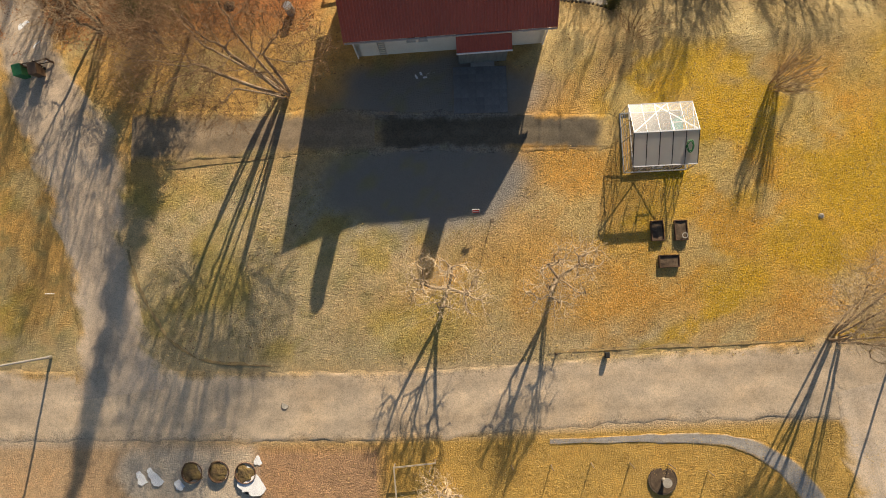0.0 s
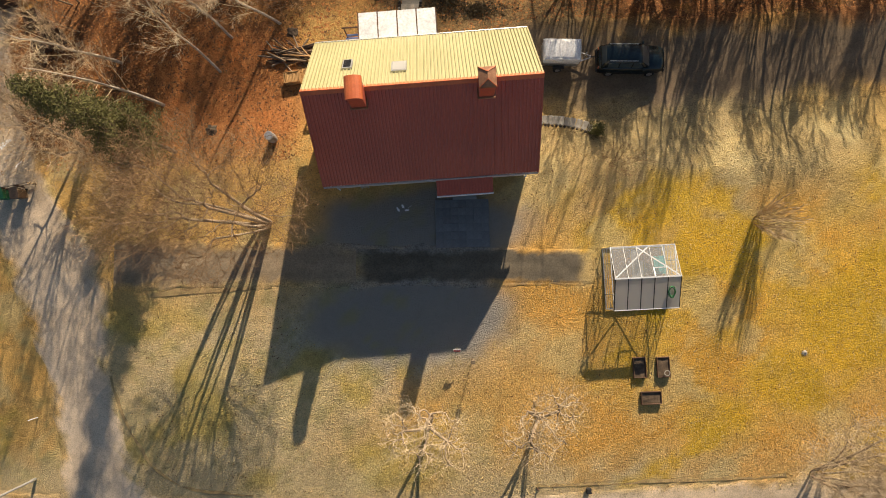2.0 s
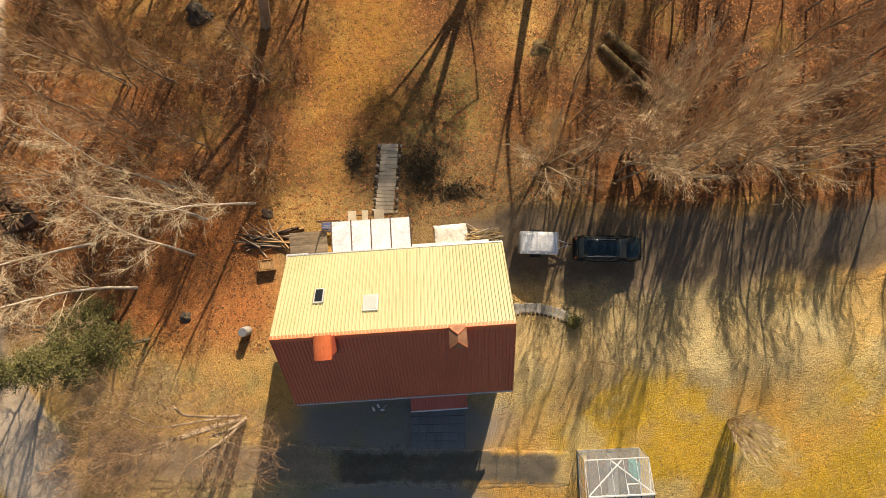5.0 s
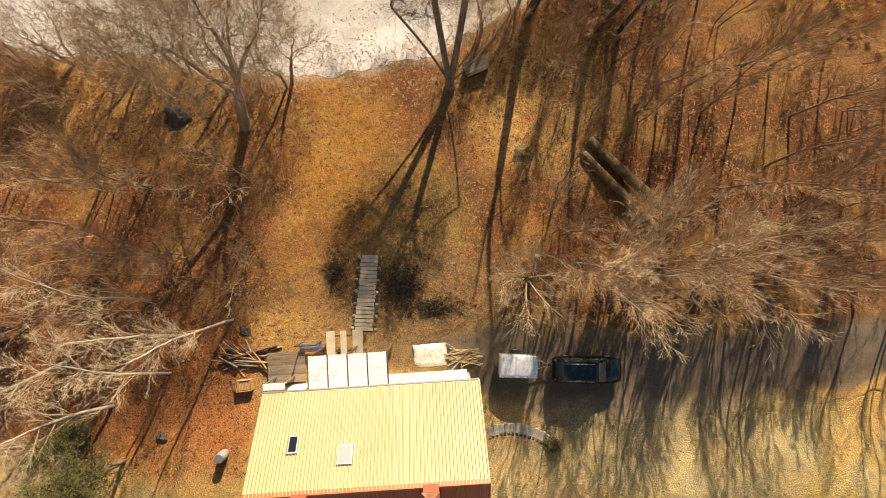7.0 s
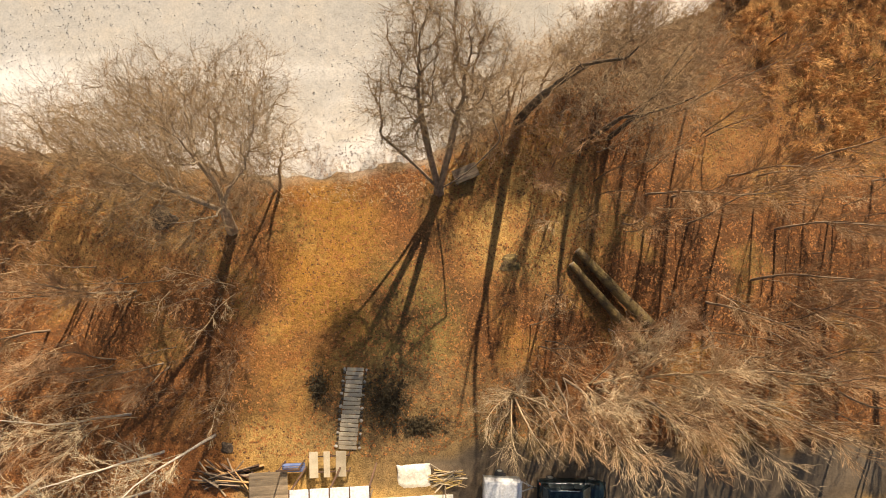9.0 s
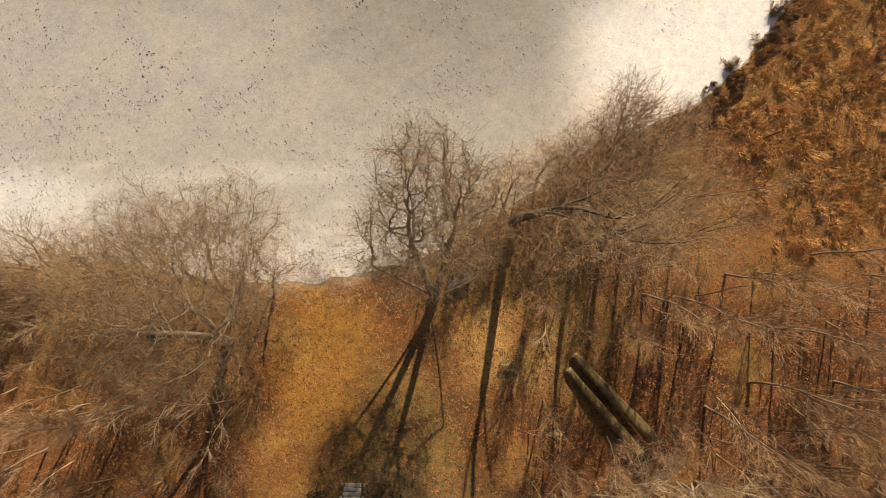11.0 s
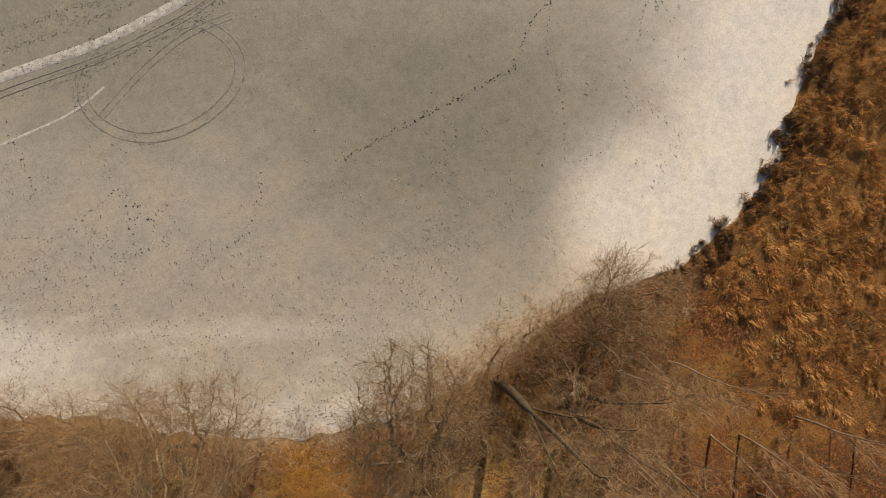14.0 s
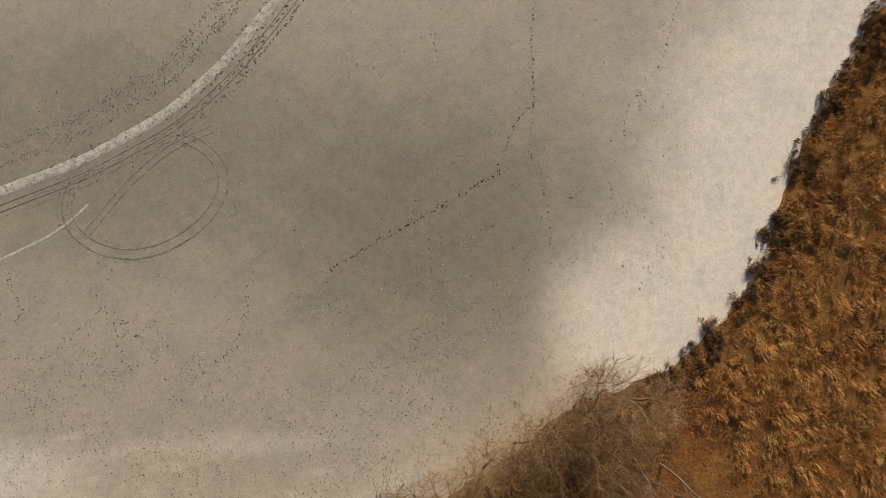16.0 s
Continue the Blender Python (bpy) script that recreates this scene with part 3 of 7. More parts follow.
link("ridge_cap", raw("ridge_cap", *loft([[(x, y, z) for y, z in prof] for x in (-HALF - 0.03, HALF + 0.03)])), M_ORANGE, house, "orange-red ridge capping")
for sx in (-1, 1):
    for yy, run in ((-1, RUN_S), (1, RUN_N)):
        # north boards share the sunlit pale tone
        part("bargeboard", beam((sx * (HALF + 0.015), 0, RIDGE - 0.07), (sx * (HALF + 0.015), yy * run, EAVE - 0.07), 0.035, 0.2), M_ROOFSUNLIT if yy > 0 else M_ROOFRED, house)
for yy, run in ((-1, RUN_S), (1, RUN_N)):
    g = part("gutter", pole((-HALF, yy * (run + 0.06), EAVE - 0.07), (HALF, yy * (run + 0.06), EAVE - 0.07), 0.06, None, 8), M_STEEL, house, "grey metal eaves gutter")
for xx in (-WX - 0.02, WX + 0.02):
    bm = pole((xx, -WY - 0.10, -0.3), (xx, -WY - 0.10, 2.35), 0.05, None, 8)
    pole((xx, -WY - 0.10, 2.3), (xx, -RUN_S - 0.05, EAVE - 0.1), 0.05, None, 8, bm)
    part("downpipe", bm, M_WHITE, house, "white downpipe at the corner")
for a, b, c, d in south_holes:
    w = part("window", box((a + b) / 2, -WY + 0.16, (c + d) / 2, b - a - 0.06, 0.02, d - c - 0.06, 0), M_WINDOW, house, "small dark basement window")
    bm = bmesh.new()
    for x in (a + 0.02, b - 0.02, (a + b) / 2):
        box(x, -WY + 0.12, (c + d) / 2, 0.04, 0.06, d - c, 0, None, bm)
    for z in (c + 0.02, d - 0.02):
        box((a + b) / 2, -WY + 0.12, z, b - a - 0.01, 0.05, 0.035, 0, None, bm)
    part("frame", bm, M_WHITE, w, "white frame")
for a, b, c, d in north_holes:
    w = part("window", box((a + b) / 2, WY - 0.16, (c + d) / 2, b - a - 0.04, 0.02, d - c - 0.04, 0), M_WINDOW, house, "dark window")
    bm = bmesh.new()
    for x in (a + 0.03, b - 0.03, (a + b) / 2):
        box(x, WY - 0.12, (c + d) / 2, 0.05, 0.07, d - c, 0, None, bm)
    part("frame", bm, M_WHITE, w, "white frame")
# porch with a lean-to roof
part("porch_wall", box(1.98, -WY - 0.50, 0.75, 3.0, 0.98, 2.7, 0.01), M_PORCH, house, "dark grey boarded porch box")
corrugated("porch_roof", 0.32, 3.62, (-WY - 0.02, 2.78), (-WY - 1.30, 2.25), 0.17, 0.025, M_ROOFRED, house, "small dark red lean-to roof over the porch")
part("porch_gutter", pole((0.3, -WY - 1.34, 2.2), (3.64, -WY - 1.34, 2.2), 0.05, None, 8), M_WHITE, house)
part("porch_step", box(1.98, -WY - 1.2, -0.22, 1.5, 0.5, 0.2, 0.02), M_PLINTH, house)
# wall ladder
bm = bmesh.new()
for x in (-4.42, -4.02):
    beam((x, -WY - 0.12, -0.1), (x, -WY - 0.12, 2.65), 0.035, 0.05, 0, bm)
for i in range(8):
    beam((-4.42, -WY - 0.12, 0.2 + 0.31 * i), (-4.02, -WY - 0.12, 0.2 + 0.31 * i), 0.03, 0.03, 0, bm)
part("wall_ladder", bm, M_STEEL, house, "grey fixed ladder on the front wall")


def chimney(x, y, w, d, top, cap):
    c = part("chimney", box(x, y, top / 2 + 2.4, w, d, top - 4.8, 0.01), M_ROOFRED, house, "red sheet clad chimney")
    part("flashing", box(x, y, RIDGE - abs(y) - 0.02, w + 0.16, d + 0.2, 0.12, 0.01), M_RUST, c)
    if cap == "barrel":
        v, f = [], []
        n = 8
        for i in range(n + 1):
            a = math.pi * i / n
            for yy in (-d / 2 - 0.12, d / 2 + 0.12):
                v.append((x - math.cos(a) * (w / 2 + 0.06), y + yy, top + 0.12 + math.sin(a) * 0.26))
        f = [(2 * i, 2 * i + 1, 2 * i + 3, 2 * i + 2) for i in range(n)]
        v += [(a, b, c2 - 0.03) for a, b, c2 in v]
        k = 2 * (n + 1)
        f += [(k + 2 * i, k + 2 * i + 2, k + 2 * i + 3, k + 2 * i + 1) for i in range(n)]
        link("cowl", raw("cowl", v, f), M_ORANGE, c, "bright orange-red barrel cowl")
        for sx in (-1, 1):
            for sy in (-1, 1):
                part("cowl_leg", box(x + sx * w / 2.2, y + sy * d / 2.2, top + 0.06, 0.05, 0.05, 0.14, 0), M_RUST, c)
    else:
        v = [(x + a * (w / 2 + 0.05), y + b * (d / 2 + 0.05), top) for a, b in ((-1, -1), (1, -1), (1, 1), (-1, 1))]
        v += [(x + a * (w / 2 + 0.05), y + b * (d / 2 + 0.05), top + 0.1) for a, b in ((-1, -1), (1, -1), (1, 1), (-1, 1))]
        v += [(x, y - d / 5, top + 0.36), (x, y + d / 5, top + 0.36)]
        f = [(3, 2, 1, 0), (0, 1, 5, 4), (1, 2, 6, 5), (2, 3, 7, 6), (3, 0, 4, 7), (4, 5, 8), (5, 6, 9, 8), (6, 7, 9), (7, 4, 8, 9)]
        link("cap", raw("cap", v, f), M_RUST, c, "rusty hipped chimney cap")
        for a, b in ((-1, -1), (1, -1), (1, 1), (-1, 1)):
            part("cap_seam", beam((x + a * (w / 2 + 0.05), y + b * (d / 2 + 0.05), top + 0.11), (x, y + b * d / 5, top + 0.37), 0.035, 0.035, 0), M_ORANGE, c)


chimney(-3.35, -0.42, 0.78, 0.95, 7.9, "barrel")
chimney(3.3, -0.36, 0.78, 0.95, 7.95, "hip")
# roof windows and a ladder rail on the sunny slope
SL = math.degrees(math.atan2(RIDGE - EAVE, RUN_N))
for x, yy, w, h in ((-4.05, 1.95, 0.56, 1.05), (-1.2, 1.42, 0.84, 1.12)):
    z = RIDGE - yy * math.tan(radians(SL))
    turn = pose(0, 0, 0, -SL, 0, 0)
    k = part("roof_window", box(x, yy + 0.03, z + 0.05, w, h, 0.14, 0.015, turn), M_STEEL, house, "grey framed roof window")
    part("pane", box(x, yy + 0.086, z + 0.106, w - 0.16, h - 0.2, 0.02, 0, turn), M_WINDOW if w < 0.6 else M_PANEMILK, k)

# ---- terrace behind the house ----
TB = gz(-2.6, 23.4)
terrace = thing("terrace_canopy", "white roofed terrace canopy on posts behind the house", "canopy", -1.88, 22.97, TB, HTURN)
for i in range(4):
    x0 = -2.35 + 1.175 * i
    v = [(x0 + 0.02, -0.75, 2.36 - TB + 0.02), (x0 + 1.135, -0.75, 2.38 - TB), (x0 + 1.135, 1.3, 2.18 - TB), (x0 + 0.02, 1.3, 2.16 - TB)]
    v += [(a, b, c - 0.05) for a, b, c in v]
    link("roof_panel", raw("roof_panel", v, [(0, 1, 2, 3), (7, 6, 5, 4), (0, 4, 5, 1), (1, 5, 6, 2), (2, 6, 7, 3), (3, 7, 4, 0)]), M_SHEET, terrace, "white sheet roof panel with dirt at the joints")
for i in range(5):
    x0 = -2.35 + 1.175 * i - 0.005
    part("rafter", beam((x0, -0.78, 2.35 - TB), (x0, 1.33, 2.15 - TB), 0.07, 0.09), M_WOODDARK, terrace)
for x in (-2.3, 0, 2.3):
    part("post", beam((x, 1.2, 0), (x, 1.2, 2.1 - TB), 0.1, 0.1, 0.008), M_WOODDARK, terrace)
part("front_beam", beam((-2.4, 1.2, 2.07 - TB), (2.4, 1.2, 2.07 - TB), 0.1, 0.12), M_WOODDARK, terrace)
for cx, w, d in ((2.85, 5.3, 0.9), (-6.35, 1.35, 0.4)):
    e = thing("white_lean_to_roof", "low white sheet roof along the house wall", "canopy", HX + cx - 0.05, HY + 3.8 + d / 2, 0, HTURN)
    part("sheet", box(0, 0.05, 0.86, w, d, 0.06, 0.01, pose(0, 0, 0, -5, 0, 0)), M_SHEET, e)
    for s in (-1, 1):
        part("bracket", beam((s * w * 0.45, -0.3, 0.45), (s * w * 0.45, d * 0.4, 0.82), 0.07), M_WOOD, e)
        part("post", beam((s * w * 0.45, d * 0.4, gz(HX + cx, HY + 4.6)), (s * w * 0.45, d * 0.4, 0.82), 0.08), M_WOOD, e)
deck = thing("wooden_deck", "low grey weathered plank deck beside the canopy", "deck", -6.6, 22.9, gz(-6.6, 22.9), HTURN)
for i in range(16):
    part("plank", box(0, -0.95 + 0.125 * i, 0.32, 2.5, 0.115, 0.03, 0.004), M_WOOD, deck)
for x in (-1.1, 0, 1.1):
    part("joist", box(x, 0, 0.14, 0.08, 1.95, 0.34, 0), M_WOODDARK, deck)

# ---- greenhouse ----
GH = thing("greenhouse", "small aluminium greenhouse with glass and milky panes", "greenhouse", 12.35, 7.87, gz(12.3, 7.9) + 0.01, 1.6)
GH.scale = (1, 1, 1.18)
GW, GD, GE, GR = 1.9, 1.87, 1.55, 2.15
for a, b, c, d in ((-GW, -GD, GW, -GD), (GW, -GD, GW, GD), (GW, GD, -GW, GD), (-GW, GD, -GW, -GD)):
    part("base_rail", beam((a, b, 0.06), (c, d, 0.06), 0.07, 0.12), M_STEEL, GH)
    part("eave_rail", beam((a, b, GE), (c, d, GE), 0.045, 0.06), M_ALU, GH)
part("ridge_bar", beam((-GW - 0.03, 0, GR), (GW + 0.03, 0, GR), 0.08, 0.06), M_ALU, GH, "white ridge bar")
for i in range(6):
    x = -GW + i * GW * 2 / 5
    for s in (-1, 1):
        part("glazing_bar", beam((x, s * GD, GE), (x, 0, GR), 0.018 if s > 0 else 0.045, 0.04), M_ALU if s > 0 else M_BLACK, GH)
        part("stud", beam((x, s * GD, 0.1), (x, s * GD, GE), 0.035), M_STEEL, GH)
    if i < 5:
        for s in (-1, 1):
            m = M_PANEMILK if s < 0 else M_PANE
            x2 = x + GW * 2 / 5
            v = [(x + 0.02, s * GD, GE + 0.02), (x2 - 0.02, s * GD, GE + 0.02), (x2 - 0.02, s * 0.03, GR), (x + 0.02, s * 0.03, GR)]
            v += [(a, b, c - 0.012) for a, b, c in v]
            p = link("pane", raw("pane", v, [(0, 1, 2, 3), (7, 6, 5, 4), (0, 4, 5, 1), (2, 6, 7, 3), (1, 5, 6, 2), (3, 7, 4, 0)]), m, GH, "milky grey roof pane" if s < 0 else "clear roof pane")
            p = part("wall_pane", box((x + x2) / 2, s * GD, 0.82, x2 - x - 0.05, 0.008, 1.36, 0), M_PANE, GH)
for s in (-1, 1):
    for i in range(4):
        y0 = -GD + i * GD / 2
        part("wall_pane", box(s * GW, y0 + GD / 4, 0.82, 0.008, GD / 2 - 0.05, 1.36, 0), M_PANE, GH)
        h0, h1 = (GE + (GR - GE) * (1 - abs(y) / GD) for y in (y0, y0 + GD / 2))
        v = [(s * GW, y0 + 0.02, GE + 0.03), (s * GW, y0 + GD / 2 - 0.02, GE + 0.03), (s * GW, y0 + GD / 2 - 0.02, h1), (s * GW, y0 + 0.02, h0)]
        link("gable_pane", raw("gable_pane", v + [(a + 0.008, b, c) for a, b, c in v], [(0, 1, 2, 3), (7, 6, 5, 4)]), M_PANE, GH)
    for i in range(1, 4):
        y0 = -GD + i * GD / 2
        part("stud", beam((s * GW, y0, 0.1), (s * GW, y0, GE + (GR - GE) * (1 - abs(y0) / GD)), 0.035), M_STEEL, GH)
    for z in (0.5, 0.9):
        part("cross_bar", beam((s * GW, -GD, z), (s * GW, GD, z), 0.025), M_STEEL, GH)
for a, b in (((-GW + 0.05, 0.05, GR - 0.07), (0.35, GD - 0.05, GE - 0.02)), ((GW - 0.05, 0.05, GR - 0.07), (-0.35, GD - 0.05, GE - 0.02))):
    part("brace", beam(a, b, 0.07, 0.03), M_ALU, GH, "white diagonal roof brace")
part("roof_vent", beam((0.42, 0.55, GR - 0.2), (1.1, 0.55, GR - 0.2), 0.05, 0.05), M_ALU, GH)
part("roof_vent", beam((0.42, 0.55, GR - 0.2), (0.42, 0.05, GR), 0.04, 0.04), M_ALU, GH)
GZ = gz(12.3, 7.9) + 0.01
path = thing("greenhouse_path", "grey slab path and soil beds inside the greenhouse", "paving", 12.35, 7.87, GZ, 1.6)
part("slabs", box(0.2, 0, 0.03, 0.7, 3.5, 0.04, 0.01), M_SLAB, path)
for s in (-1, 1):
    part("soil", box(0.2 + s * 0.95, 0, 0.08, 1.1, 3.5, 0.14, 0.03), M_SOIL, path)
for (x, y, r, h, mm, lab) in ((11.9, 8.9, 0.16, 0.3, M_RUST, "terracotta pot"), (12.7, 9.1, 0.2, 0.32, M_RUST, "terracotta pot"), (13.2, 8.8, 0.14, 0.25, M_RUST, "terracotta pot")):
    e = thing("plant_pot", "brown terracotta pot standing inside the greenhouse", "pot", x, y, GZ + 0.15, 0, "pots in the greenhouse")
    part("pot", pole((0, 0, 0), (0, 0, h), r * 0.7, r, 12), mm, e)
    part("earth", pole((0, 0, h - 0.03), (0, 0, h + 0.005), r * 0.85, r * 0.85, 12), M_SOIL, e)
shelf = thing("greenhouse_shelf", "teal plastic shelf with small pots in the greenhouse", "shelf", 13.7, 8.6, GZ + 0.15)
M_TEAL = plain("teal_plastic", (0.03, 0.20, 0.19), (0.05, 0.30, 0.27), 3, 20, 0.5, 0.0)
for z in (0.05, 0.45, 0.85):
    part("board", box(0, 0, z, 0.42, 1.1, 0.04, 0.005), M_TEAL, shelf)
for x in (-0.18, 0.18):
    for y in (-0.5, 0.5):
        part("leg", box(x, y, 0.45, 0.04, 0.04, 0.9, 0), M_TEAL, shelf)
hose = thing("garden_hose", "coiled green garden hose hanging on the greenhouse pane", "hose", 13.75, 7.0, GZ + 2.24, 1.6)
cu = bpy.data.curves.new("coil", "CURVE")
cu.dimensions, cu.bevel_depth, cu.bevel_resolution = "3D", 0.022, 1
sp = cu.splines.new("POLY")
sp.points.add(70)
for i, p in enumerate(sp.points):
    a = i * 2 * math.pi / 17
    r = 0.24 + 0.05 * math.sin(i * 0.9)
    p.co = (math.cos(a) * r * 0.75, math.sin(a) * r * 1.25, 0.02 + 0.014 * (i / 17) + math.sin(a) * r * 1.25 * 0.32, 1)
o = new("coil", cu)
o.parent = hose
cu.materials.append(M_GREEN)

# ---- raised beds ----


def raised_bed(x, y, w, d, turn, extra=""):
    e = thing("raised_bed", "dark wooden raised garden bed filled with soil" + extra, "planter", x, y, gz(x, y) - 0.03, turn, "raised beds by the greenhouse")
    h = 0.24
    for s in (-1, 1):
        part("side_board", box(s * (w / 2 - 0.02), 0, h / 2, 0.04, d, h, 0.006), M_WOODDARK, e)
        part("end_board", box(0, s * (d / 2 - 0.02), h / 2, w - 0.082, 0.04, h, 0.006), M_WOODDARK, e)
    bm = bmesh.new()
    bmesh.ops.create_grid(bm, x_segments=8, y_segments=8, size=0.5, matrix=Matrix.Translation((0, 0, h - 0.09)) @ Matrix.Diagonal((w - 0.1, d - 0.1, 1, 1)))
    for v in bm.verts:
        v.co.z += 0.04 * noise.noise(v.co * 4 + Vector((x, y, 0)))
    part("soil", bm, M_SOIL, e, "dark soil")
    return e


raised_bed(12.46, 2.3, 0.78, 1.25, 2)
bed = raised_bed(13.92, 2.3, 0.78, 1.25, 2, " and a pale ring")
bm = bmesh.new()
for i in range(14):
    a, b = 2 * math.pi * i / 14, 2 * math.pi * (i + 1) / 14
    beam((0.15 + 0.16 * math.cos(a), -0.35 + 0.16 * math.sin(a), 0.34), (0.15 + 0.16 * math.cos(b), -0.35 + 0.16 * math.sin(b), 0.34), 0.05, 0.05, 0, bm)
part("ring", bm, M_STONE, bed)
raised_bed(13.15, 0.4, 1.25, 0.78, 1)

# ---- car and trailer ----


CX, CY = 13.15, 22.3
CZ = gz(CX, CY) + 0.05
car = thing("parked_car", "dark green estate car parked on the gravel drive", "car", CX, CY, CZ, -2)
car.scale = (1.02, 1, 1.28)
rings = []
for x, w, z0, z1 in ((-2.12, 0.70, 0.40, 0.80), (-2.05, 0.80, 0.28, 0.92), (-1.6, 0.84, 0.22, 0.95), (-0.5, 0.86, 0.20, 0.95), (0.7, 0.86, 0.20, 0.95), (1.2, 0.85, 0.22, 0.92), (1.85, 0.80, 0.26, 0.84), (2.10, 0.70, 0.34, 0.74), (2.16, 0.60, 0.42, 0.66)):
    rings.append([(x, -w + 0.05, z0), (x, w - 0.05, z0), (x, w, z0 + 0.15), (x, w + 0.01, z1 - 0.2), (x, w - 0.07, z1), (x, 0, z1 + 0.03), (x, -w + 0.07, z1), (x, -w - 0.01, z1 - 0.2), (x, -w, z0 + 0.15)])
link("body", raw("body", *loft(rings), True), M_CAR, car, "glossy dark green body")
rings = []
for x, w, z1 in ((-2.02, 0.72, 1.0), (-1.72, 0.62, 1.42), (-0.9, 0.61, 1.50), (0.1, 0.60, 1.49), (0.45, 0.62, 1.40), (1.08, 0.72, 0.97)):
    rings.append([(x, -0.76, 0.9), (x, 0.76, 0.9), (x, 0.5 * (w + 0.76), (0.9 + z1) / 2), (x, w, z1 - 0.05), (x, 0.4, z1 + 0.01), (x, 0, z1 + 0.025), (x, -0.4, z1 + 0.01), (x, -w, z1 - 0.05), (x, -0.5 * (w + 0.76), (0.9 + z1) / 2)])
link("cabin", raw("cabin", *loft(rings), True), M_CAR, car)


def quad(name, pts, material, parent, label="", thick=0.012):
    n = (Vector(pts[1]) - Vector(pts[0])).cross(Vector(pts[3]) - Vector(pts[0])).normalized() * thick
    v = [Vector(p) + n for p in pts] + [Vector(p) - n * 0.5 for p in pts]
    return link(name, raw(name, v, [(0, 1, 2, 3), (7, 6, 5, 4), (0, 4, 5, 1), (1, 5, 6, 2), (2, 6, 7, 3), (3, 7, 4, 0)]), material, parent, label)


quad("windscreen", [(1.04, -0.66, 1.02), (1.04, 0.66, 1.02), (0.47, 0.56, 1.40), (0.47, -0.56, 1.40)], M_CARGLASS, car, "dark windscreen")
quad("rear_window", [(-1.98, 0.62, 1.08), (-1.98, -0.62, 1.08), (-1.76, -0.54, 1.39), (-1.76, 0.54, 1.39)], M_CARGLASS, car, "dark rear window")
for s in (-1, 1):
    for a, b in ((-1.62, -0.95), (-0.88, -0.12), (-0.05, 0.55)):
        pts = [(a, s * 0.745, 1.0), (b + (0.15 if b > 0.3 else 0), s * 0.745, 1.0), (b - (0.18 if b > 0.3 else 0), s * 0.655, 1.38), (a, s * 0.655, 1.38)]
        quad("side_window", pts if s < 0 else pts[::-1], M_CARGLASS, car)
    part("roof_rail", beam((-1.6, s * 0.56, 1.52), (0.2, s * 0.56, 1.52), 0.03, 0.03), M_STEEL, car)
    part("mirror", box(0.68, s * 0.93, 1.0, 0.12, 0.18, 0.13, 0.03), M_CAR, car)
    part("headlight", box(2.10, s * 0.52, 0.66, 0.08, 0.26, 0.12, 0.02), M_STEEL, car)
    part("tail_light", box(-2.10, s * 0.62, 0.75, 0.05, 0.14, 0.22, 0.02), M_ORANGE, car)
    for x in (-1.32, 1.33):
        wheel = part("wheel", pole((x, s * 0.66, 0.31), (x, s * 0.86, 0.31), 0.31, None, 20), M_BLACK, car)
        part("rim", pole((x, s * 0.80, 0.31), (x, s * 0.875, 0.31), 0.19, None, 12), M_STEEL, wheel)
for x0, x1 in ((2.12, 2.2), (-2.2, -2.1)):
    part("bumper", box((x0 + x1) / 2, 0, 0.46, 0.12, 1.5, 0.2, 0.04), M_BLACK, car)
for y in (-0.05, 0.05):
    part("wiper", beam((1.0, y * 4, 1.07), (0.85, y * 12, 1.18), 0.012), M_BLACK, car)

TX, TY = 8.53, 22.75
TZ = gz(TX, TY) + 0.05
trailer = thing("car_trailer", "small box trailer with a pale grey cover", "trailer", TX, TY, TZ, -3)
trailer.scale = (1, 1, 1.2)
part("box", box(0, 0, 0.68, 2.35, 1.36, 0.42, 0.02), M_STEEL, trailer)
part("cover_side", box(0, 0, 1.17, 2.38, 1.39, 0.58, 0.03), M_TRAILER, trailer, "pale grey cover sides")
bm = bmesh.new()
bmesh.ops.create_grid(bm, x_segments=26, y_segments=12, size=0.5, matrix=Matrix.Translation((0, 0, 1.47)) @ Matrix.Diagonal((2.46, 1.46, 1, 1)))
for v in bm.verts:
    v.co.z += 0.05 * (1 - abs(v.co.y) / 0.75) + 0.022 * math.sin(v.co.x * 11) + 0.02 * noise.noise(v.co * 2.5)
    if abs(v.co.x) > 1.2 or abs(v.co.y) > 0.71:
        v.co.z -= 0.16
bmesh.ops.solidify(bm, geom=bm.faces[:], thickness=0.012)
part("cover", bm, M_TRAILER, trailer, "creased pale grey tarpaulin cover", True)
for s in (-1, 1):
    wheel = part("wheel", pole((-0.1, s * 0.72, 0.28), (-0.1, s * 0.9, 0.28), 0.28, None, 18), M_BLACK, trailer)
    part("rim", pole((-0.1, s * 0.84, 0.28), (-0.1, s * 0.91, 0.28), 0.16, None, 12), M_STEEL, wheel)
    part("mudguard", box(-0.1, s * 0.81, 0.61, 0.75, 0.22, 0.03, 0.01), M_BLACK, trailer)
    part("drawbar", beam((1.1, s * 0.42, 0.45), (2.12, 0.02 * s, 0.48), 0.05, 0.07), M_STEEL, trailer)
part("axle", beam((-0.1, -0.75, 0.28), (-0.1, 0.75, 0.28), 0.06), M_STEEL, trailer)
part("coupling", box(2.2, 0, 0.5, 0.28, 0.09, 0.09, 0.02), M_BLACK, trailer)
part("jockey_wheel", pole((1.75, 0.16, 0), (1.75, 0.16, 0.7), 0.04, None, 8), M_STEEL, trailer)
part("tail_board", box(-1.2, 0, 0.68, 0.03, 1.38, 0.44, 0.005), M_STEEL, trailer)

# ---- trees ----


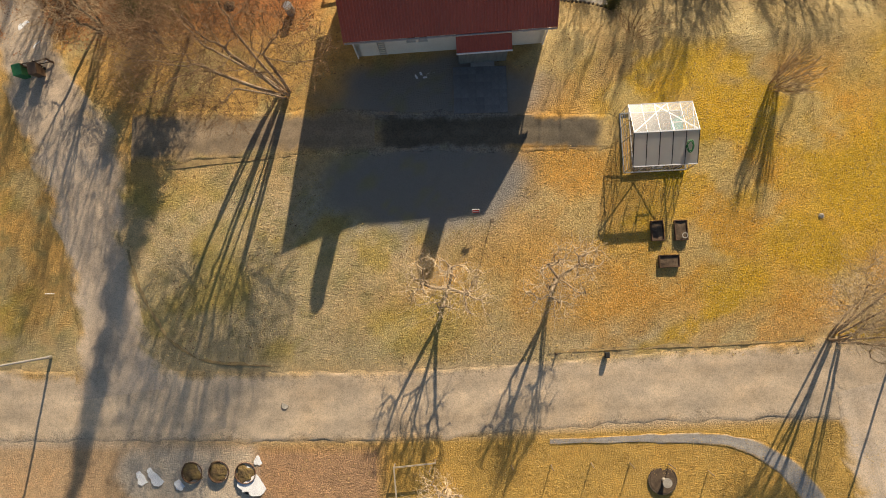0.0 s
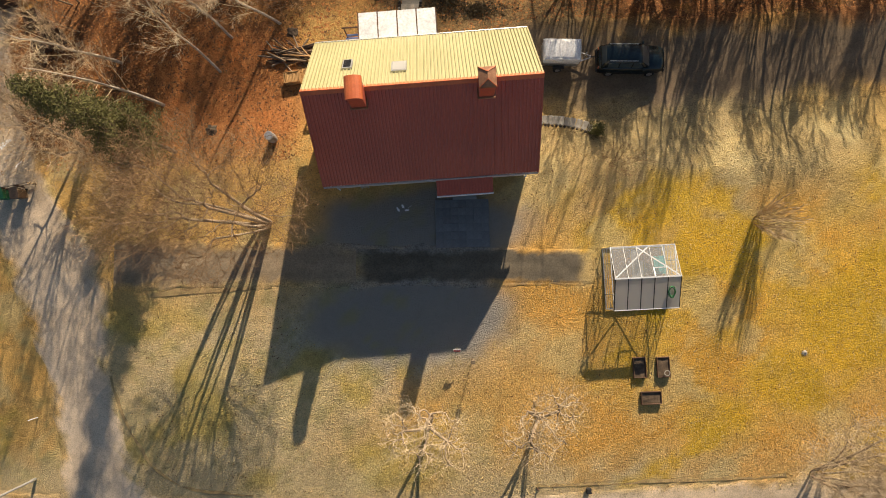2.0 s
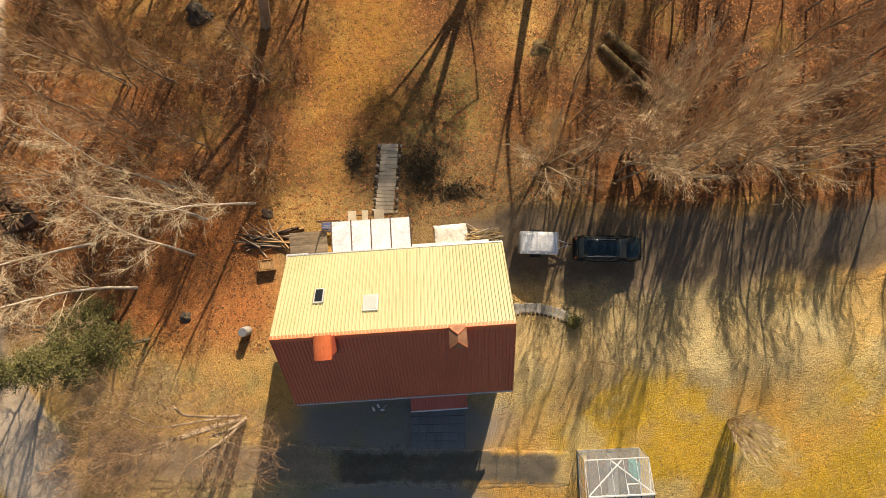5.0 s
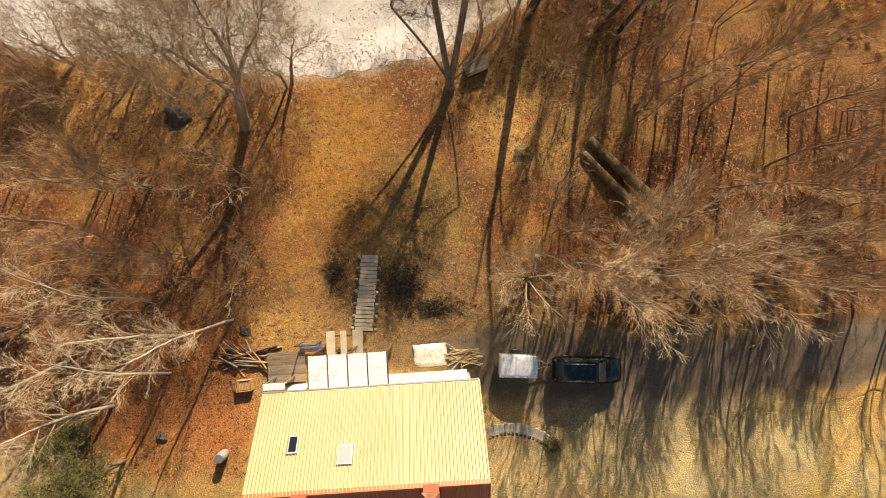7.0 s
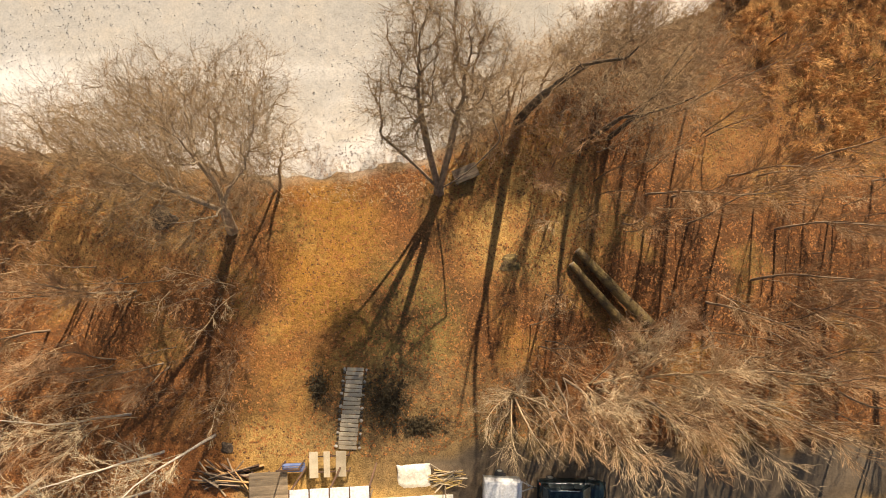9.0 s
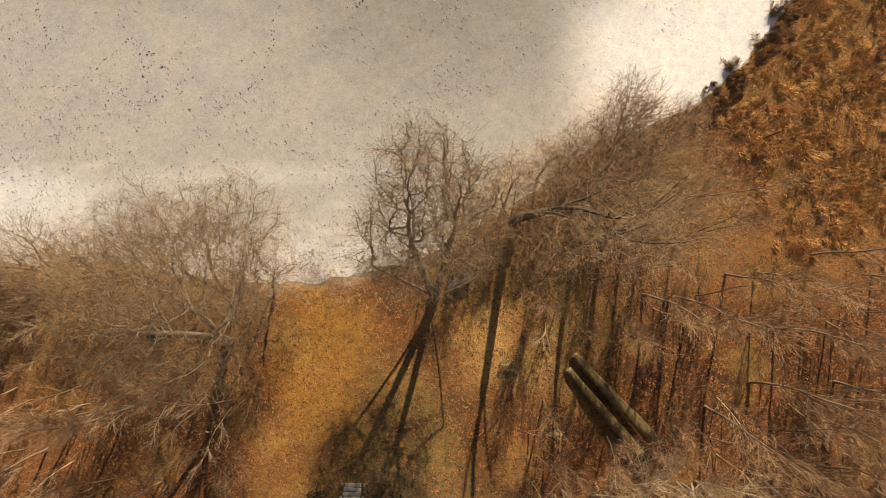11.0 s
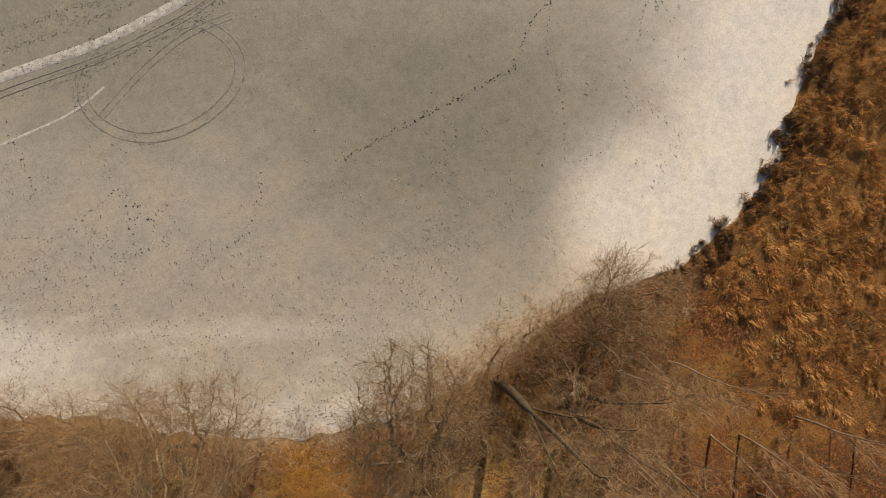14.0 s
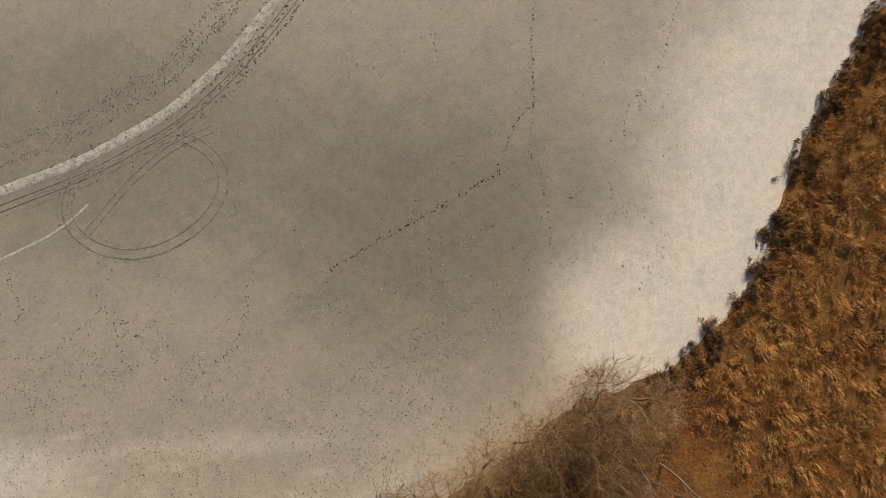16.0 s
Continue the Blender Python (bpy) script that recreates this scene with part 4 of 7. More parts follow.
def tubes(segs, n):
    A = np.array(segs, float)
    p, q, r0, r1 = A[:, 0:3], A[:, 3:6], A[:, 6], A[:, 7]
    d = q - p
    d /= np.linalg.norm(d, axis=1)[:, None] + 1e-9
    h = np.where(np.abs(d[:, 2:3]) > 0.9, [[1.0, 0, 0]], [[0, 0, 1.0]])
    u = np.cross(d, h)
    u /= np.linalg.norm(u, axis=1)[:, None]
    w = np.cross(d, u)
    if n == 1:
        # finest twigs: one narrow blade each, turned at random
        t = np.random.RandomState(len(A)).uniform(0, np.pi, len(A))[:, None]
        s = np.cos(t) * u + np.sin(t) * w
        v = np.stack([p - s * r0[:, None], p + s * r0[:, None], q + s * r1[:, None], q - s * r1[:, None]], 1).reshape(-1, 3)
        return v, np.arange(len(A) * 4).reshape(-1, 4)
    a = np.arange(n) * 2 * np.pi / n
    ring = np.cos(a)[None, :, None] * u[:, None, :] + np.sin(a)[None, :, None] * w[:, None, :]
    P = p[:, None, :] + ring * r0[:, None, None]
    Q = q[:, None, :] + ring * r1[:, None, None]
    v = np.concatenate([P, Q], 1).reshape(-1, 3)
    base = np.arange(len(A))[:, None] * 2 * n
    j = np.arange(n)[None, :]
    f = np.stack([base + j, base + (j + 1) % n, base + n + (j + 1) % n, base + n + j], -1).reshape(-1, 4)
    return v, f


def tube_mesh(name, groups):
    V, F, o = [], [], 0
    for segs, n in groups:
        if segs:
            v, f = tubes(segs, n)
            V.append(v)
            F.append(f + o)
            o += len(v)
    me = bpy.data.meshes.new(name)
    v, f = np.concatenate(V), np.concatenate(F)
    me.vertices.add(len(v))
    me.vertices.foreach_set("co", v.astype(np.float32).ravel())
    me.loops.add(f.size)
    me.loops.foreach_set("vertex_index", f.astype(np.int32).ravel())
    me.polygons.add(len(f))
    me.polygons.foreach_set("loop_start", np.arange(0, f.size, 4, dtype=np.int32))
    me.update(calc_edges=True)
    me.shade_smooth()
    return me


def sway(rng, d, angle):
    """d turned by about that angle to any side."""
    a = d.orthogonal().normalized()
    a.rotate(Matrix.Rotation(rng.uniform(0, 2 * math.pi), 3, d))
    return (d * math.cos(angle) + a * math.sin(angle)).normalized()


def grow(rng, p, d, length, r, level, cfg, out):
    k = cfg["seg"][level]
    last = level >= len(cfg["seg"]) - 1
    step = length / k
    rad = r
    for i in range(k):
        d = (d + Vector((rng.gauss(0, 1), rng.gauss(0, 1), rng.gauss(0, 1))) * cfg["wig"][level] + Vector((0, 0, cfg["up"][level]))).normalized()
        q = p + d * step
        r2 = max(r * (1 - (cfg.get("taper", .8) if level == 0 else .8) * (i + 1) / k), cfg["thin"] * (1 if i + 1 < k else .6))
        out[level].append((*p, *q, rad, r2))
        if not last and (i + 1) / k >= cfg["from"][level]:
            m = cfg["kids"][level]
            m = int(m) + (rng.random() < m - int(m))
            for _ in range(m):
                ang = radians(rng.uniform(*cfg["angle"][level]))
                c = p.lerp(q, rng.random())
                ln = length * cfg["ratio"][level] * rng.uniform(0.6, 1.15) * (1 - 0.45 * i / k)
                grow(rng, c, sway(rng, d, ang), ln, max(r2 * cfg["slim"], cfg["thin"]), level + 1, cfg, out)
        p, rad = q, r2


SLENDER = dict(seg=[10, 6, 4, 2], wig=[.045, .035, .045, .05], up=[.03, .05, .03, .02], kids=[2.2, 1.4, 1.4], angle=[(14, 36), (10, 26), (10, 28)], ratio=[.40, .62, .70], slim=.42, thin=.008,
               **{"from": [.38, .15, .1]})
BIRCH = dict(seg=[12, 6, 4, 2], wig=[.075, .07, .09, .08], up=[.03, .03, -.04, -.07], kids=[2.2, 1.6, 2.6], angle=[(28, 55), (20, 42), (18, 40)], ratio=[.36, .52, .58], slim=.30, thin=.006,
             **{"from": [.3, .2, .15]})
DRIVESIDE = dict(seg=[7, 5, 3, 2], wig=[.05, .06, .07, .07], up=[.02, .02, .0, -.02], kids=[1.7, 1.7, 2.2], angle=[(12, 30), (12, 32), (14, 36)], ratio=[.5, .6, .6], slim=.5, thin=.007, taper=.85,
                 **{"from": [.28, .2, .15]})
BUSH = dict(seg=[5, 4, 2], wig=[.08, .09, .08], up=[.02, .03, .02], kids=[1.3, 1.6], angle=[(14, 38), (16, 38)], ratio=[.64, .64], slim=.55, thin=.0062, **{"from": [.2, .15]})
SPLAY = dict(seg=[5, 4, 2], wig=[.04, .05, .05], up=[.03, .03, .02], kids=[1.8, 2.4], angle=[(5, 15), (6, 18)], ratio=[.6, .55], slim=.6, thin=.0065, **{"from": [.3, .2]})


def tree(name, label, category, seed, cfg, stems, height, r, lean=0.15, bark=M_BARK, twig=M_TWIG, trunk_levels=2, aim=None, group="", base=0.25):
    rng = random.Random(seed)
    out = [[] for _ in cfg["seg"]]
    for s in range(stems):
        a = 2 * math.pi * (s + rng.random() * 0.6) / stems
        d = Vector((math.cos(a) * lean, math.sin(a) * lean, 1))
        if aim:
            d += Vector((*aim, 0))
        grow(rng, Vector((math.cos(a) * base * (stems > 1), math.sin(a) * base * (stems > 1), -0.3)), d.normalized(), height * rng.uniform(0.85, 1.05), r * rng.uniform(0.8, 1.1), 0, cfg, out)
    e = thing(name, label, category, 0, 0, -500, 0, group)
    sides = [9, 6, 4, 3, 3][:len(out)]
    sides[-1] = 1
    if len(out) == 5:
        sides[-2] = 1
    link("trunk", tube_mesh("trunk", [(out[i], sides[i]) for i in range(trunk_levels)]), bark, e)
    link("crown", tube_mesh("crown", [(out[i], sides[i]) for i in range(trunk_levels, len(out))]), twig, e, "bare twigs")
    return e


def colony(name, label, category, seed, stems, crown, r_base, reach=2.4, twigs=3, twig_len=0.75, count=420, bark=M_BARK, twig=M_TWIG, group="", step=0.34, jitter=0.22, slim=.6, taper=.6):
    """A tree whose limbs grow towards free room inside its crown.
    stems: (x, y at the top, height, x, y at the foot), or with a sixth value the height at which
    a stem leaves the nearest stem before it; crown: lobes (x, y, z, rx, ry, rz)."""
    r = np.random.RandomState(seed)
    A = []
    for cx, cy, cz, rx, ry, rz in crown:
        u = r.normal(0, 1, (int(count * (rx * ry * rz) ** .5 / 8) + 60, 3))
        u /= np.linalg.norm(u, axis=1)[:, None]
        u *= (r.uniform(0, 1, (len(u), 1)) ** .42)
        u = u[u[:, 2] > -.75]
        A.append(u * (rx, ry, rz) + (cx, cy, cz))
    A = np.concatenate(A)
    N, parent = [], []
    for tx, ty, h, fx, fy, *start in stems:
        z0 = start[0] if start else -.3
        first = -1
        if start:
            first = int(np.argmin([math.dist(n, (fx, fy, z0)) for n in N]))
            fx, fy, z0 = N[first]
        k = max(3, int((h - z0) / step))
        bend = r.normal(0, .10, 2) * (h - z0) * .25
        for i in range(1 if start else 0, k + 1):
            t = i / k
            w = math.sin(t * math.pi)
            N.append((fx + (tx - fx) * t + bend[0] * w, fy + (ty - fy) * t + bend[1] * w, z0 + (h - z0) * t))
            parent.append(first if i == (1 if start else 0) else len(N) - 2)
    N = [np.array(n) for n in N]
    P = np.array(N)
    best = np.full(len(A), 1e9)
    near = np.zeros(len(A), int)
    live = np.ones(len(A), bool)
    fresh = range(len(N))
    for _ in range(90):
        for i in fresh:
            d = np.linalg.norm(A - N[i], axis=1)
            m = d < best
            best[m], near[m] = d[m], i
        live &= best > step * 1.25
        use = live & (best < (reach if _ > 14 else 9))
        if not use.any():
            break
        made = []
        order = np.unique(near[use])
        for i in order:
            v = A[use & (near == i)] - N[i]
            v = (v / np.linalg.norm(v, axis=1)[:, None]).mean(0) + r.normal(0, jitter, 3)
            if parent[i] >= 0:
                b = N[i] - N[parent[i]]
                v = v + .35 * b / (np.linalg.norm(b) + 1e-9)
            v = N[i] + v / (np.linalg.norm(v) + 1e-9) * step
            N.append(v)
            parent.append(int(i))
            made.append(len(N) - 1)
        fresh = made
    n = len(N)
    P = np.array(N)
    flow = np.zeros(n)
    kids = np.bincount([q for q in parent if q >= 0], minlength=n)
    flow[kids == 0] = 1
    for i in range(n - 1, 0, -1):
        if parent[i] >= 0:
            flow[parent[i]] += flow[i]
    rad = np.maximum(.009, r_base * (flow / flow.max()) ** slim)
    rad *= 1 - taper * np.clip(P[:, 2] / P[:, 2].max(), 0, 1) ** .7
    for i in range(n):
        if parent[i] >= 0:
            rad[i] = min(rad[i], rad[parent[i]])
    thick, thin, fine, finest = [], [], [], []
    for i in range(n):
        q = parent[i]
        if q < 0:
            continue
        (thick if rad[i] > .022 else thin).append((*P[q], *P[i], min(rad[q], rad[i] * 2.2 + .01), rad[i]))
        if rad[i] < .05:
            d = P[i] - P[q]
            d /= np.linalg.norm(d) + 1e-9
            for _ in range(twigs + (2 if kids[i] == 0 else 0)):
                v = d * .9 + r.normal(0, .55, 3) + (0, 0, .15)
                v /= np.linalg.norm(v)
                ln = twig_len * r.uniform(.5, 1.3)
                c = P[q] + (P[i] - P[q]) * r.rand()
                v2 = v + r.normal(0, .28, 3)
                m = c + v * ln * .5
                e = m + v2 * ln * .5
                fine += [(*c, *m, .0065, .0055), (*m, *e, .0055, .004)]
                for b in (m, e):
                    w = v2 + r.normal(0, .55, 3)
                    finest.append((*b, *(b + w / np.linalg.norm(w) * ln * r.uniform(.35, .75)), .0045, .003))
    e = thing(name, label, category, 0, 0, -500, 0, group)
    link("trunk", tube_mesh("trunk", [(thick, 6)]), bark, e)
    link("crown", tube_mesh("crown", [(thin, 4), (fine, 1), (finest, 1)]), twig, e, "bare twigs")
    return e


KINDS = {}


def kind(key, count, *a, **k):
    KINDS[key] = [tree(*a[:3], a[3] + 17 * i, *a[4:], **k) for i in range(count)]


def lone(key, *trees):
    KINDS[key] = list(trees)


lone("shore", colony("shore_tree", "tall bare deciduous tree with a wide crown of crooked limbs", "tree", 11,
                     [(1.7, 1.2, 6.2, 0, 0), (4.0, 2.4, 10.2, 1.5, 1.1, 5.6), (-.2, 1.8, 10.0, 1.3, .9, 4.8), (2.6, .2, 9.6, 1.7, 1.2, 6.2), (1.8, 3.2, 10.4, 1.6, 1.1, 5.8)],
                     [(-2.7, 3.8, 11.6, 3.8, 4.0, 3.4), (3.6, 4.2, 11.8, 3.8, 4.0, 3.4), (1.4, .8, 12.2, 4.4, 3.0, 2.8), (.6, 4.6, 14.0, 3.8, 3.0, 2.2), (-1.8, 7.9, 8.4, 3.2, 2.8, 2.6), (3.4, 8.3, 8.4, 3.4, 2.8, 2.6)], .44, twigs=4, twig_len=.95, count=430, bark=M_LIMB, twig=M_TWIGOLIVE, slim=.58, taper=.5))
lone("fork", colony("shore_tree", "bare forked tree leaning out over the lake shore", "tree", 23,
                    [(0, .15, 1.1, 0, 0), (-3.6, 2.4, 8.2, 0, .1, .7), (-1.2, 3.6, 9.0, 0, .1, .9), (1.1, 3.8, 8.8, 0, .1, 1.0), (3.7, 2.2, 7.2, 0, .1, .6)],
                    [(-1.8, 4.2, 10.4, 2.8, 3.8, 3.6), (1.6, 5.4, 10.8, 3.0, 4.0, 3.8), (-.4, 7.6, 11.6, 3.0, 3.2, 3.4), (.6, 3.0, 12.6, 2.6, 2.6, 2.6)], .44, twigs=6, twig_len=1.0, count=330, bark=M_BARKPALE, twig=M_TWIGOLIVE, slim=.5, taper=.45))
lone("big", *[colony("tall_shore_tree", "tall thick-stemmed bare tree near the lake", "tree", 37 + 4 * i,
                     [(.4, .5, 8.6, 0, 0), (1.6, 1.4, 15.0, .4, .5, 8.2), (-.9, .8, 12.6, .4, .5, 7.6), (.3, 2.2, 16.5, .4, .5, 8.6)], [(-.9, .6, 12.5, 2.8, 3.0, 3.4), (2.0, 1.6, 15.6, 3.2, 3.2, 3.4), (.2, 2.4, 18.2, 2.6, 2.6, 2.4)], rad_, twigs=tw_, count=ct_, twig_len=.95, bark=M_BARKDARK, twig=M_TWIGOLIVE, slim=.75)
              for i, (rad_, tw_, ct_) in enumerate(((.37, 2, 190), (.27, 2, 140), (.28, 2, 140)))])
lone("broad", *[colony("waterside_tree", "bare spreading tree with fine brown twigs at the shore", "tree", 53 + 3 * i,
                       [(-.5, .3, 2.4, -.15, 0), (.6, .4, 2.2, .15, 0)], [(-1.4, .8, 4.8, 2.6, 2.6, 2.8), (1.6, .8, 5.2, 2.6, 2.5, 2.8), (.1, .4, 7.2, 2.2, 2.2, 1.8)], .17, twigs=3, twig_len=.9, count=240, bark=M_BARKPALE, twig=M_TWIGOLIVE) for i in range(2)])
kind("slender", 3, "woodland_tree", "tall slender bare tree in the wooded slope", "tree", 31, SLENDER, 1, 12.0, 0.105, 0.08, M_BARKPALE, M_TWIG, 1, group="trees of the wooded slope")
kind("slenderred", 2, "woodland_tree", "slender bare tree with reddish brown twigs", "tree", 51, SLENDER, 2, 9.0, 0.075, 0.18, M_BARK, M_TWIGRED, 1, group="trees of the wooded slope")
lone("spread", *[colony("spreading_tree", "bare tree with a wide pale twiggy crown", "tree", 61 + 5 * i,
                        [(-.7, 0, 1.8, -.1, 0), (.7, .3, 1.9, .1, 0), (0, -.6, 1.7, 0, -.1)], [(-1.5, -.4, 4.8, 2.6, 2.6, 3.0), (1.6, .3, 5.2, 2.6, 2.6, 3.2), (0, 0, 7.0, 2.2, 2.2, 2.2)], .12, twigs=2, twig_len=.95, twig=M_TWIG if i else M_TWIGMID) for i in range(2)])
kind("sapling", 2, "young_woodland_tree", "thin straight bare young trees from one stool", "tree", 151, dict(SLENDER, kids=[1.5, 1.3, 1.4], **{"from": [.55, .15, .1]}), 2, 10.8, 0.10, 0.10, M_BARKPALE, M_TWIG, 1, group="young trees beside the drive")
THICKET = dict(seg=[8, 4, 2], wig=[.06, .06, .07], up=[.03, .03, .02], kids=[2.4, 2.4], angle=[(18, 42), (14, 36)], ratio=[.34, .55], slim=.42, thin=.007, **{"from": [.3, .2]})
kind("thicket", 3, "thin_young_tree", "thin bare young tree of the thicket", "tree", 181, THICKET, 1, 7.0, 0.05, 0.14, M_BARK, M_TWIG, 1, group="young trees of the thicket")
kind("thicketpale", 2, "thin_young_tree", "thin pale bare young tree of the thicket", "tree", 191, THICKET, 1, 6.4, 0.045, 0.22, M_TWIGMID, M_TWIGMID, 1, group="young trees of the thicket")
kind("driveside", 2, "driveside_tree", "bare tree with pale splayed stems beside the drive", "tree", 161, DRIVESIDE, 6, 9.6, 0.095, 0.34, M_TWIGPALE, M_TWIGMID, 2, (.06, -.16), "trees beside the drive")
kind("birch", 3, "birch_tree", "white-stemmed birch with fine bare twigs", "tree", 71, BIRCH, 1, 12.0, 0.12, 0.12, M_BIRCH, M_TWIGPALE, 1, group="birches beside the house")
lone("willow", colony("multi_stemmed_tree", "large many-stemmed bare tree with a wide pale crown", "tree", 83,
                      [(-1.9, .3, 5.6, -.3, 0), (1.7, -.3, 5.4, .3, 0), (.7, 1.4, 5.8, .1, .2), (-.8, -1.4, 5.2, -.1, -.3), (0, .2, 6.2, 0, 0), (-1.1, 1.2, 5.6, -.2, .2), (1.0, -1.1, 5.6, .2, -.2)],
                      [(-3.4, .5, 8.2, 3.4, 3.2, 3.4), (3.2, 0, 8.0, 3.4, 3.2, 3.2), (.2, 2.6, 8.8, 3.4, 3.0, 3.2), (-.2, -2.8, 7.6, 3.2, 2.8, 2.8), (0, 0, 10.6, 2.8, 2.6, 2.0), (3.8, -1.6, 5.8, 2.6, 2.6, 1.9)], .17, bark=M_LIMB, twig=M_TWIG, twigs=4, count=300, twig_len=.9))
lone("weeping", colony("roadside_tree", "bare roadside tree of many straight stems with a grey twiggy crown", "tree", 91,
                       [(1.9 * math.cos(.7 * i), 1.6 + 1.7 * math.sin(.7 * i), 4.2 + .25 * (i % 3), .22 * math.cos(.7 * i), .22 * math.sin(.7 * i)) for i in range(9)],
                       [(-1.5, 2.0, 5.2, 2.1, 2.2, 1.6), (1.5, 1.8, 5.2, 2.1, 2.2, 1.6), (0, .6, 5.0, 2.0, 1.8, 1.4), (0, 3.0, 5.6, 2.2, 1.8, 1.4)], .10, bark=M_BARKPALE, twig=M_TWIGPALE, twigs=6, count=900, twig_len=.85, slim=.5))
lone("pollard", *[colony("pollard_tree", "small gnarled pollarded fruit tree with pale twisted limbs", "fruit tree", 101 + 3 * i,
                         [(.05, .05, 1.1, 0, 0), (-.85, .15, 2.1, 0, 0, .8), (.8, -.25, 2.2, 0, 0, .9), (.2, .85, 2.3, 0, 0, 1.0), (-.2, -.75, 2.0, 0, 0, .7)],
                         [(-.9, .2, 2.8, 1.0, 1.2, .9), (.9, -.1, 2.9, 1.0, 1.2, .9), (0, 0, 3.3, 1.1, 1.2, .7)], .135, 1.6, 2, .5, 240, M_LIMB, M_TWIGPALE, "pollarded fruit trees", .2, .42, .42, .4) for i in range(2)])
kind("vase", 1, "young_tree", "bare vase-shaped young tree on the lawn", "tree", 111, SPLAY, 22, 3.1, 0.022, 0.27, M_TWIG, M_TWIGPALE, 1)
kind("bush", 2, "shrub", "bare brown shrub of the thicket", "shrub", 121, BUSH, 9, 2.6, 0.022, 0.55, M_TWIG, M_TWIG, 1, group="shrubs of the thicket")
kind("bushred", 2, "shrub", "bare reddish brown shrub of the thicket", "shrub", 131, BUSH, 9, 2.3, 0.020, 0.6, M_TWIGRED, M_TWIGRED, 1, group="shrubs of the thicket")
PLANTED = {k: 0 for k in KINDS}


def plant(key, x, y, size=1.0, turn=None, tilt=(0, 0), high=None):
    rng = random.Random(int(x * 131 + y * 977))
    src = KINDS[key]
    ob = src[PLANTED[key] % len(src)]
    PLANTED[key] += 1
    a = rng.uniform(0, 360) if turn is None else turn
    m = pose(x, y, gz(x, y), tilt[0], tilt[1], 0) @ pose(0, 0, 0, 0, 0, a)
    s = size * (1 if turn is not None else rng.uniform(0.9, 1.1))
    made = copy_thing(ob, m)
    made.scale = (s, s, s * (high or 1))
    return made


for x, y, s, tl in ((10.7, 48.3, 1.0, (-4, 8)), (15.7, 46.8, .85, (-4, 6)), (17.7, 47.0, .72, (-4, 8))):
    plant("big", x, y, s, None, tl, .92)
plant("shore", -10.8, 39.9, 1.0, 0)
plant("fork", 4.65, 42.8, 1.0, 0)
plant("willow", -10.9, 11.9, 0.9, 20, (-2, -14))
plant("weeping", 23.4, -4.7, 1.1, 0, (0, 0))
plant("pollard", -0.64, -0.95, 1.45, 0, high=.85)
plant("pollard", 6.1, -0.55, 1.4, 60, high=.85)
plant("pollard", -0.9, -13.9, 1.3, 140)
plant("vase", 20.1, 11.2, 1.0, 0, (2, 0))
for x, y, s, tl in ((-19.0, 44.6, 0.8, (-12, -5)), (-24.0, 45.4, 0.75, (-12, -5)),                     (14.6, 52.2, 0.75, (-14, 2)), (18.6, 53.8, 0.8, (-10, 4)), (21.8, 54.6, 0.7, (-8, 8)), (-28, 45.5, 0.9, (-10, -8)), (17.4, 51.6, 1.0, (-6, 4)),
                    (-7.6, 43.2, .85, (-22, 4)), (-11.6, 43.9, .95, (-22, 0)), (-15.2, 44.3, .9, (-20, -4)), (-20.5, 45.2, .75, (-16, -4))):
    plant("broad", x, y, s, None, tl)
for x, y, s in ((19.8, 48.9, 1), (21.8, 50.2, .9), (23.8, 49.6, .9), (22.3, 42.4, 1.1), (20.3, 42.6, 1), (26.8, 44, 1.05), (29, 44, .95), (29.8, 39.8, 1.05), (33.3, 45.2, .9), (23.3, 40.3, .95), (18.4, 40.4, .9),
                (33.7, 35.9, 1.0), (37.9, 43.6, .9), (27.5, 36.0, 1), (24.0, 34.5, 1), (31.5, 34, .9), (36, 31, .9), (40, 37, .95), (-21, 35.7, .9), (-17.3, 35.6, .9), (-23.2, 32.8, .95), (-28.3, 34.5, .9), (-31, 41, .9)):
    plant("slender", x, y, s)
for x, y, s in ((13.2, 29.6, .75), (26.8, 30.4, .85), (31.5, 30.2, .85)):
    plant("slenderred", x, y, s)
for x, y, s in ((15.1, 28.7, 1.0), (9.6, 28.3, .68), (18.8, 29.2, .95), (22.6, 29.4, 1.0)):
    plant("driveside", x, y, s, 30 * x)
for i in range(15):
    x = 11.5 + 1.35 * i + .05 * i * i
    plant("sapling", x, 28.4 + 1.2 * math.sin(i * 2.3), 0.85 + 0.2 * math.sin(i * 1.7))
for x, y, s in ((-18.6, 26.8, .9), (-18, 30.6, .95), (-20.3, 35.1, .9), (-25.5, 28.5, .9), (-14.5, 30.5, .9), (-27, 38, .9), (17.0, 32.5, .8), (21, 33.6, .85), (28.6, 32.6, .9), (34, 40.5, .9), (12.6, 43.5, .8), (25, 47, .85)):
    plant("slenderred", x, y, s)
for x, y, s, tl in ((-14.5, 22.5, 1.0, (0, -8)), (-18.5, 20.4, 1.05, (0, -12)), (-10.5, 26.0, .9, (0, -14)), (-16.3, 27.3, 1.0, (0, -10)), (-13.8, 25.0, .8, (0, -14)), (-21.5, 23.5, 1.0, (4, -6))):
    plant("birch", x, y, s, None, tl)
for x, y, s in ((-24.2, 17.6, 1.0), (-27.6, 20.8, .85), (-19.6, 16.2, .8)):
    plant("spread", x, y, s)


def scatter(seed, n, inside):
    rng = random.Random(seed)
    for _ in range(n):
        yield rng, inside(rng)


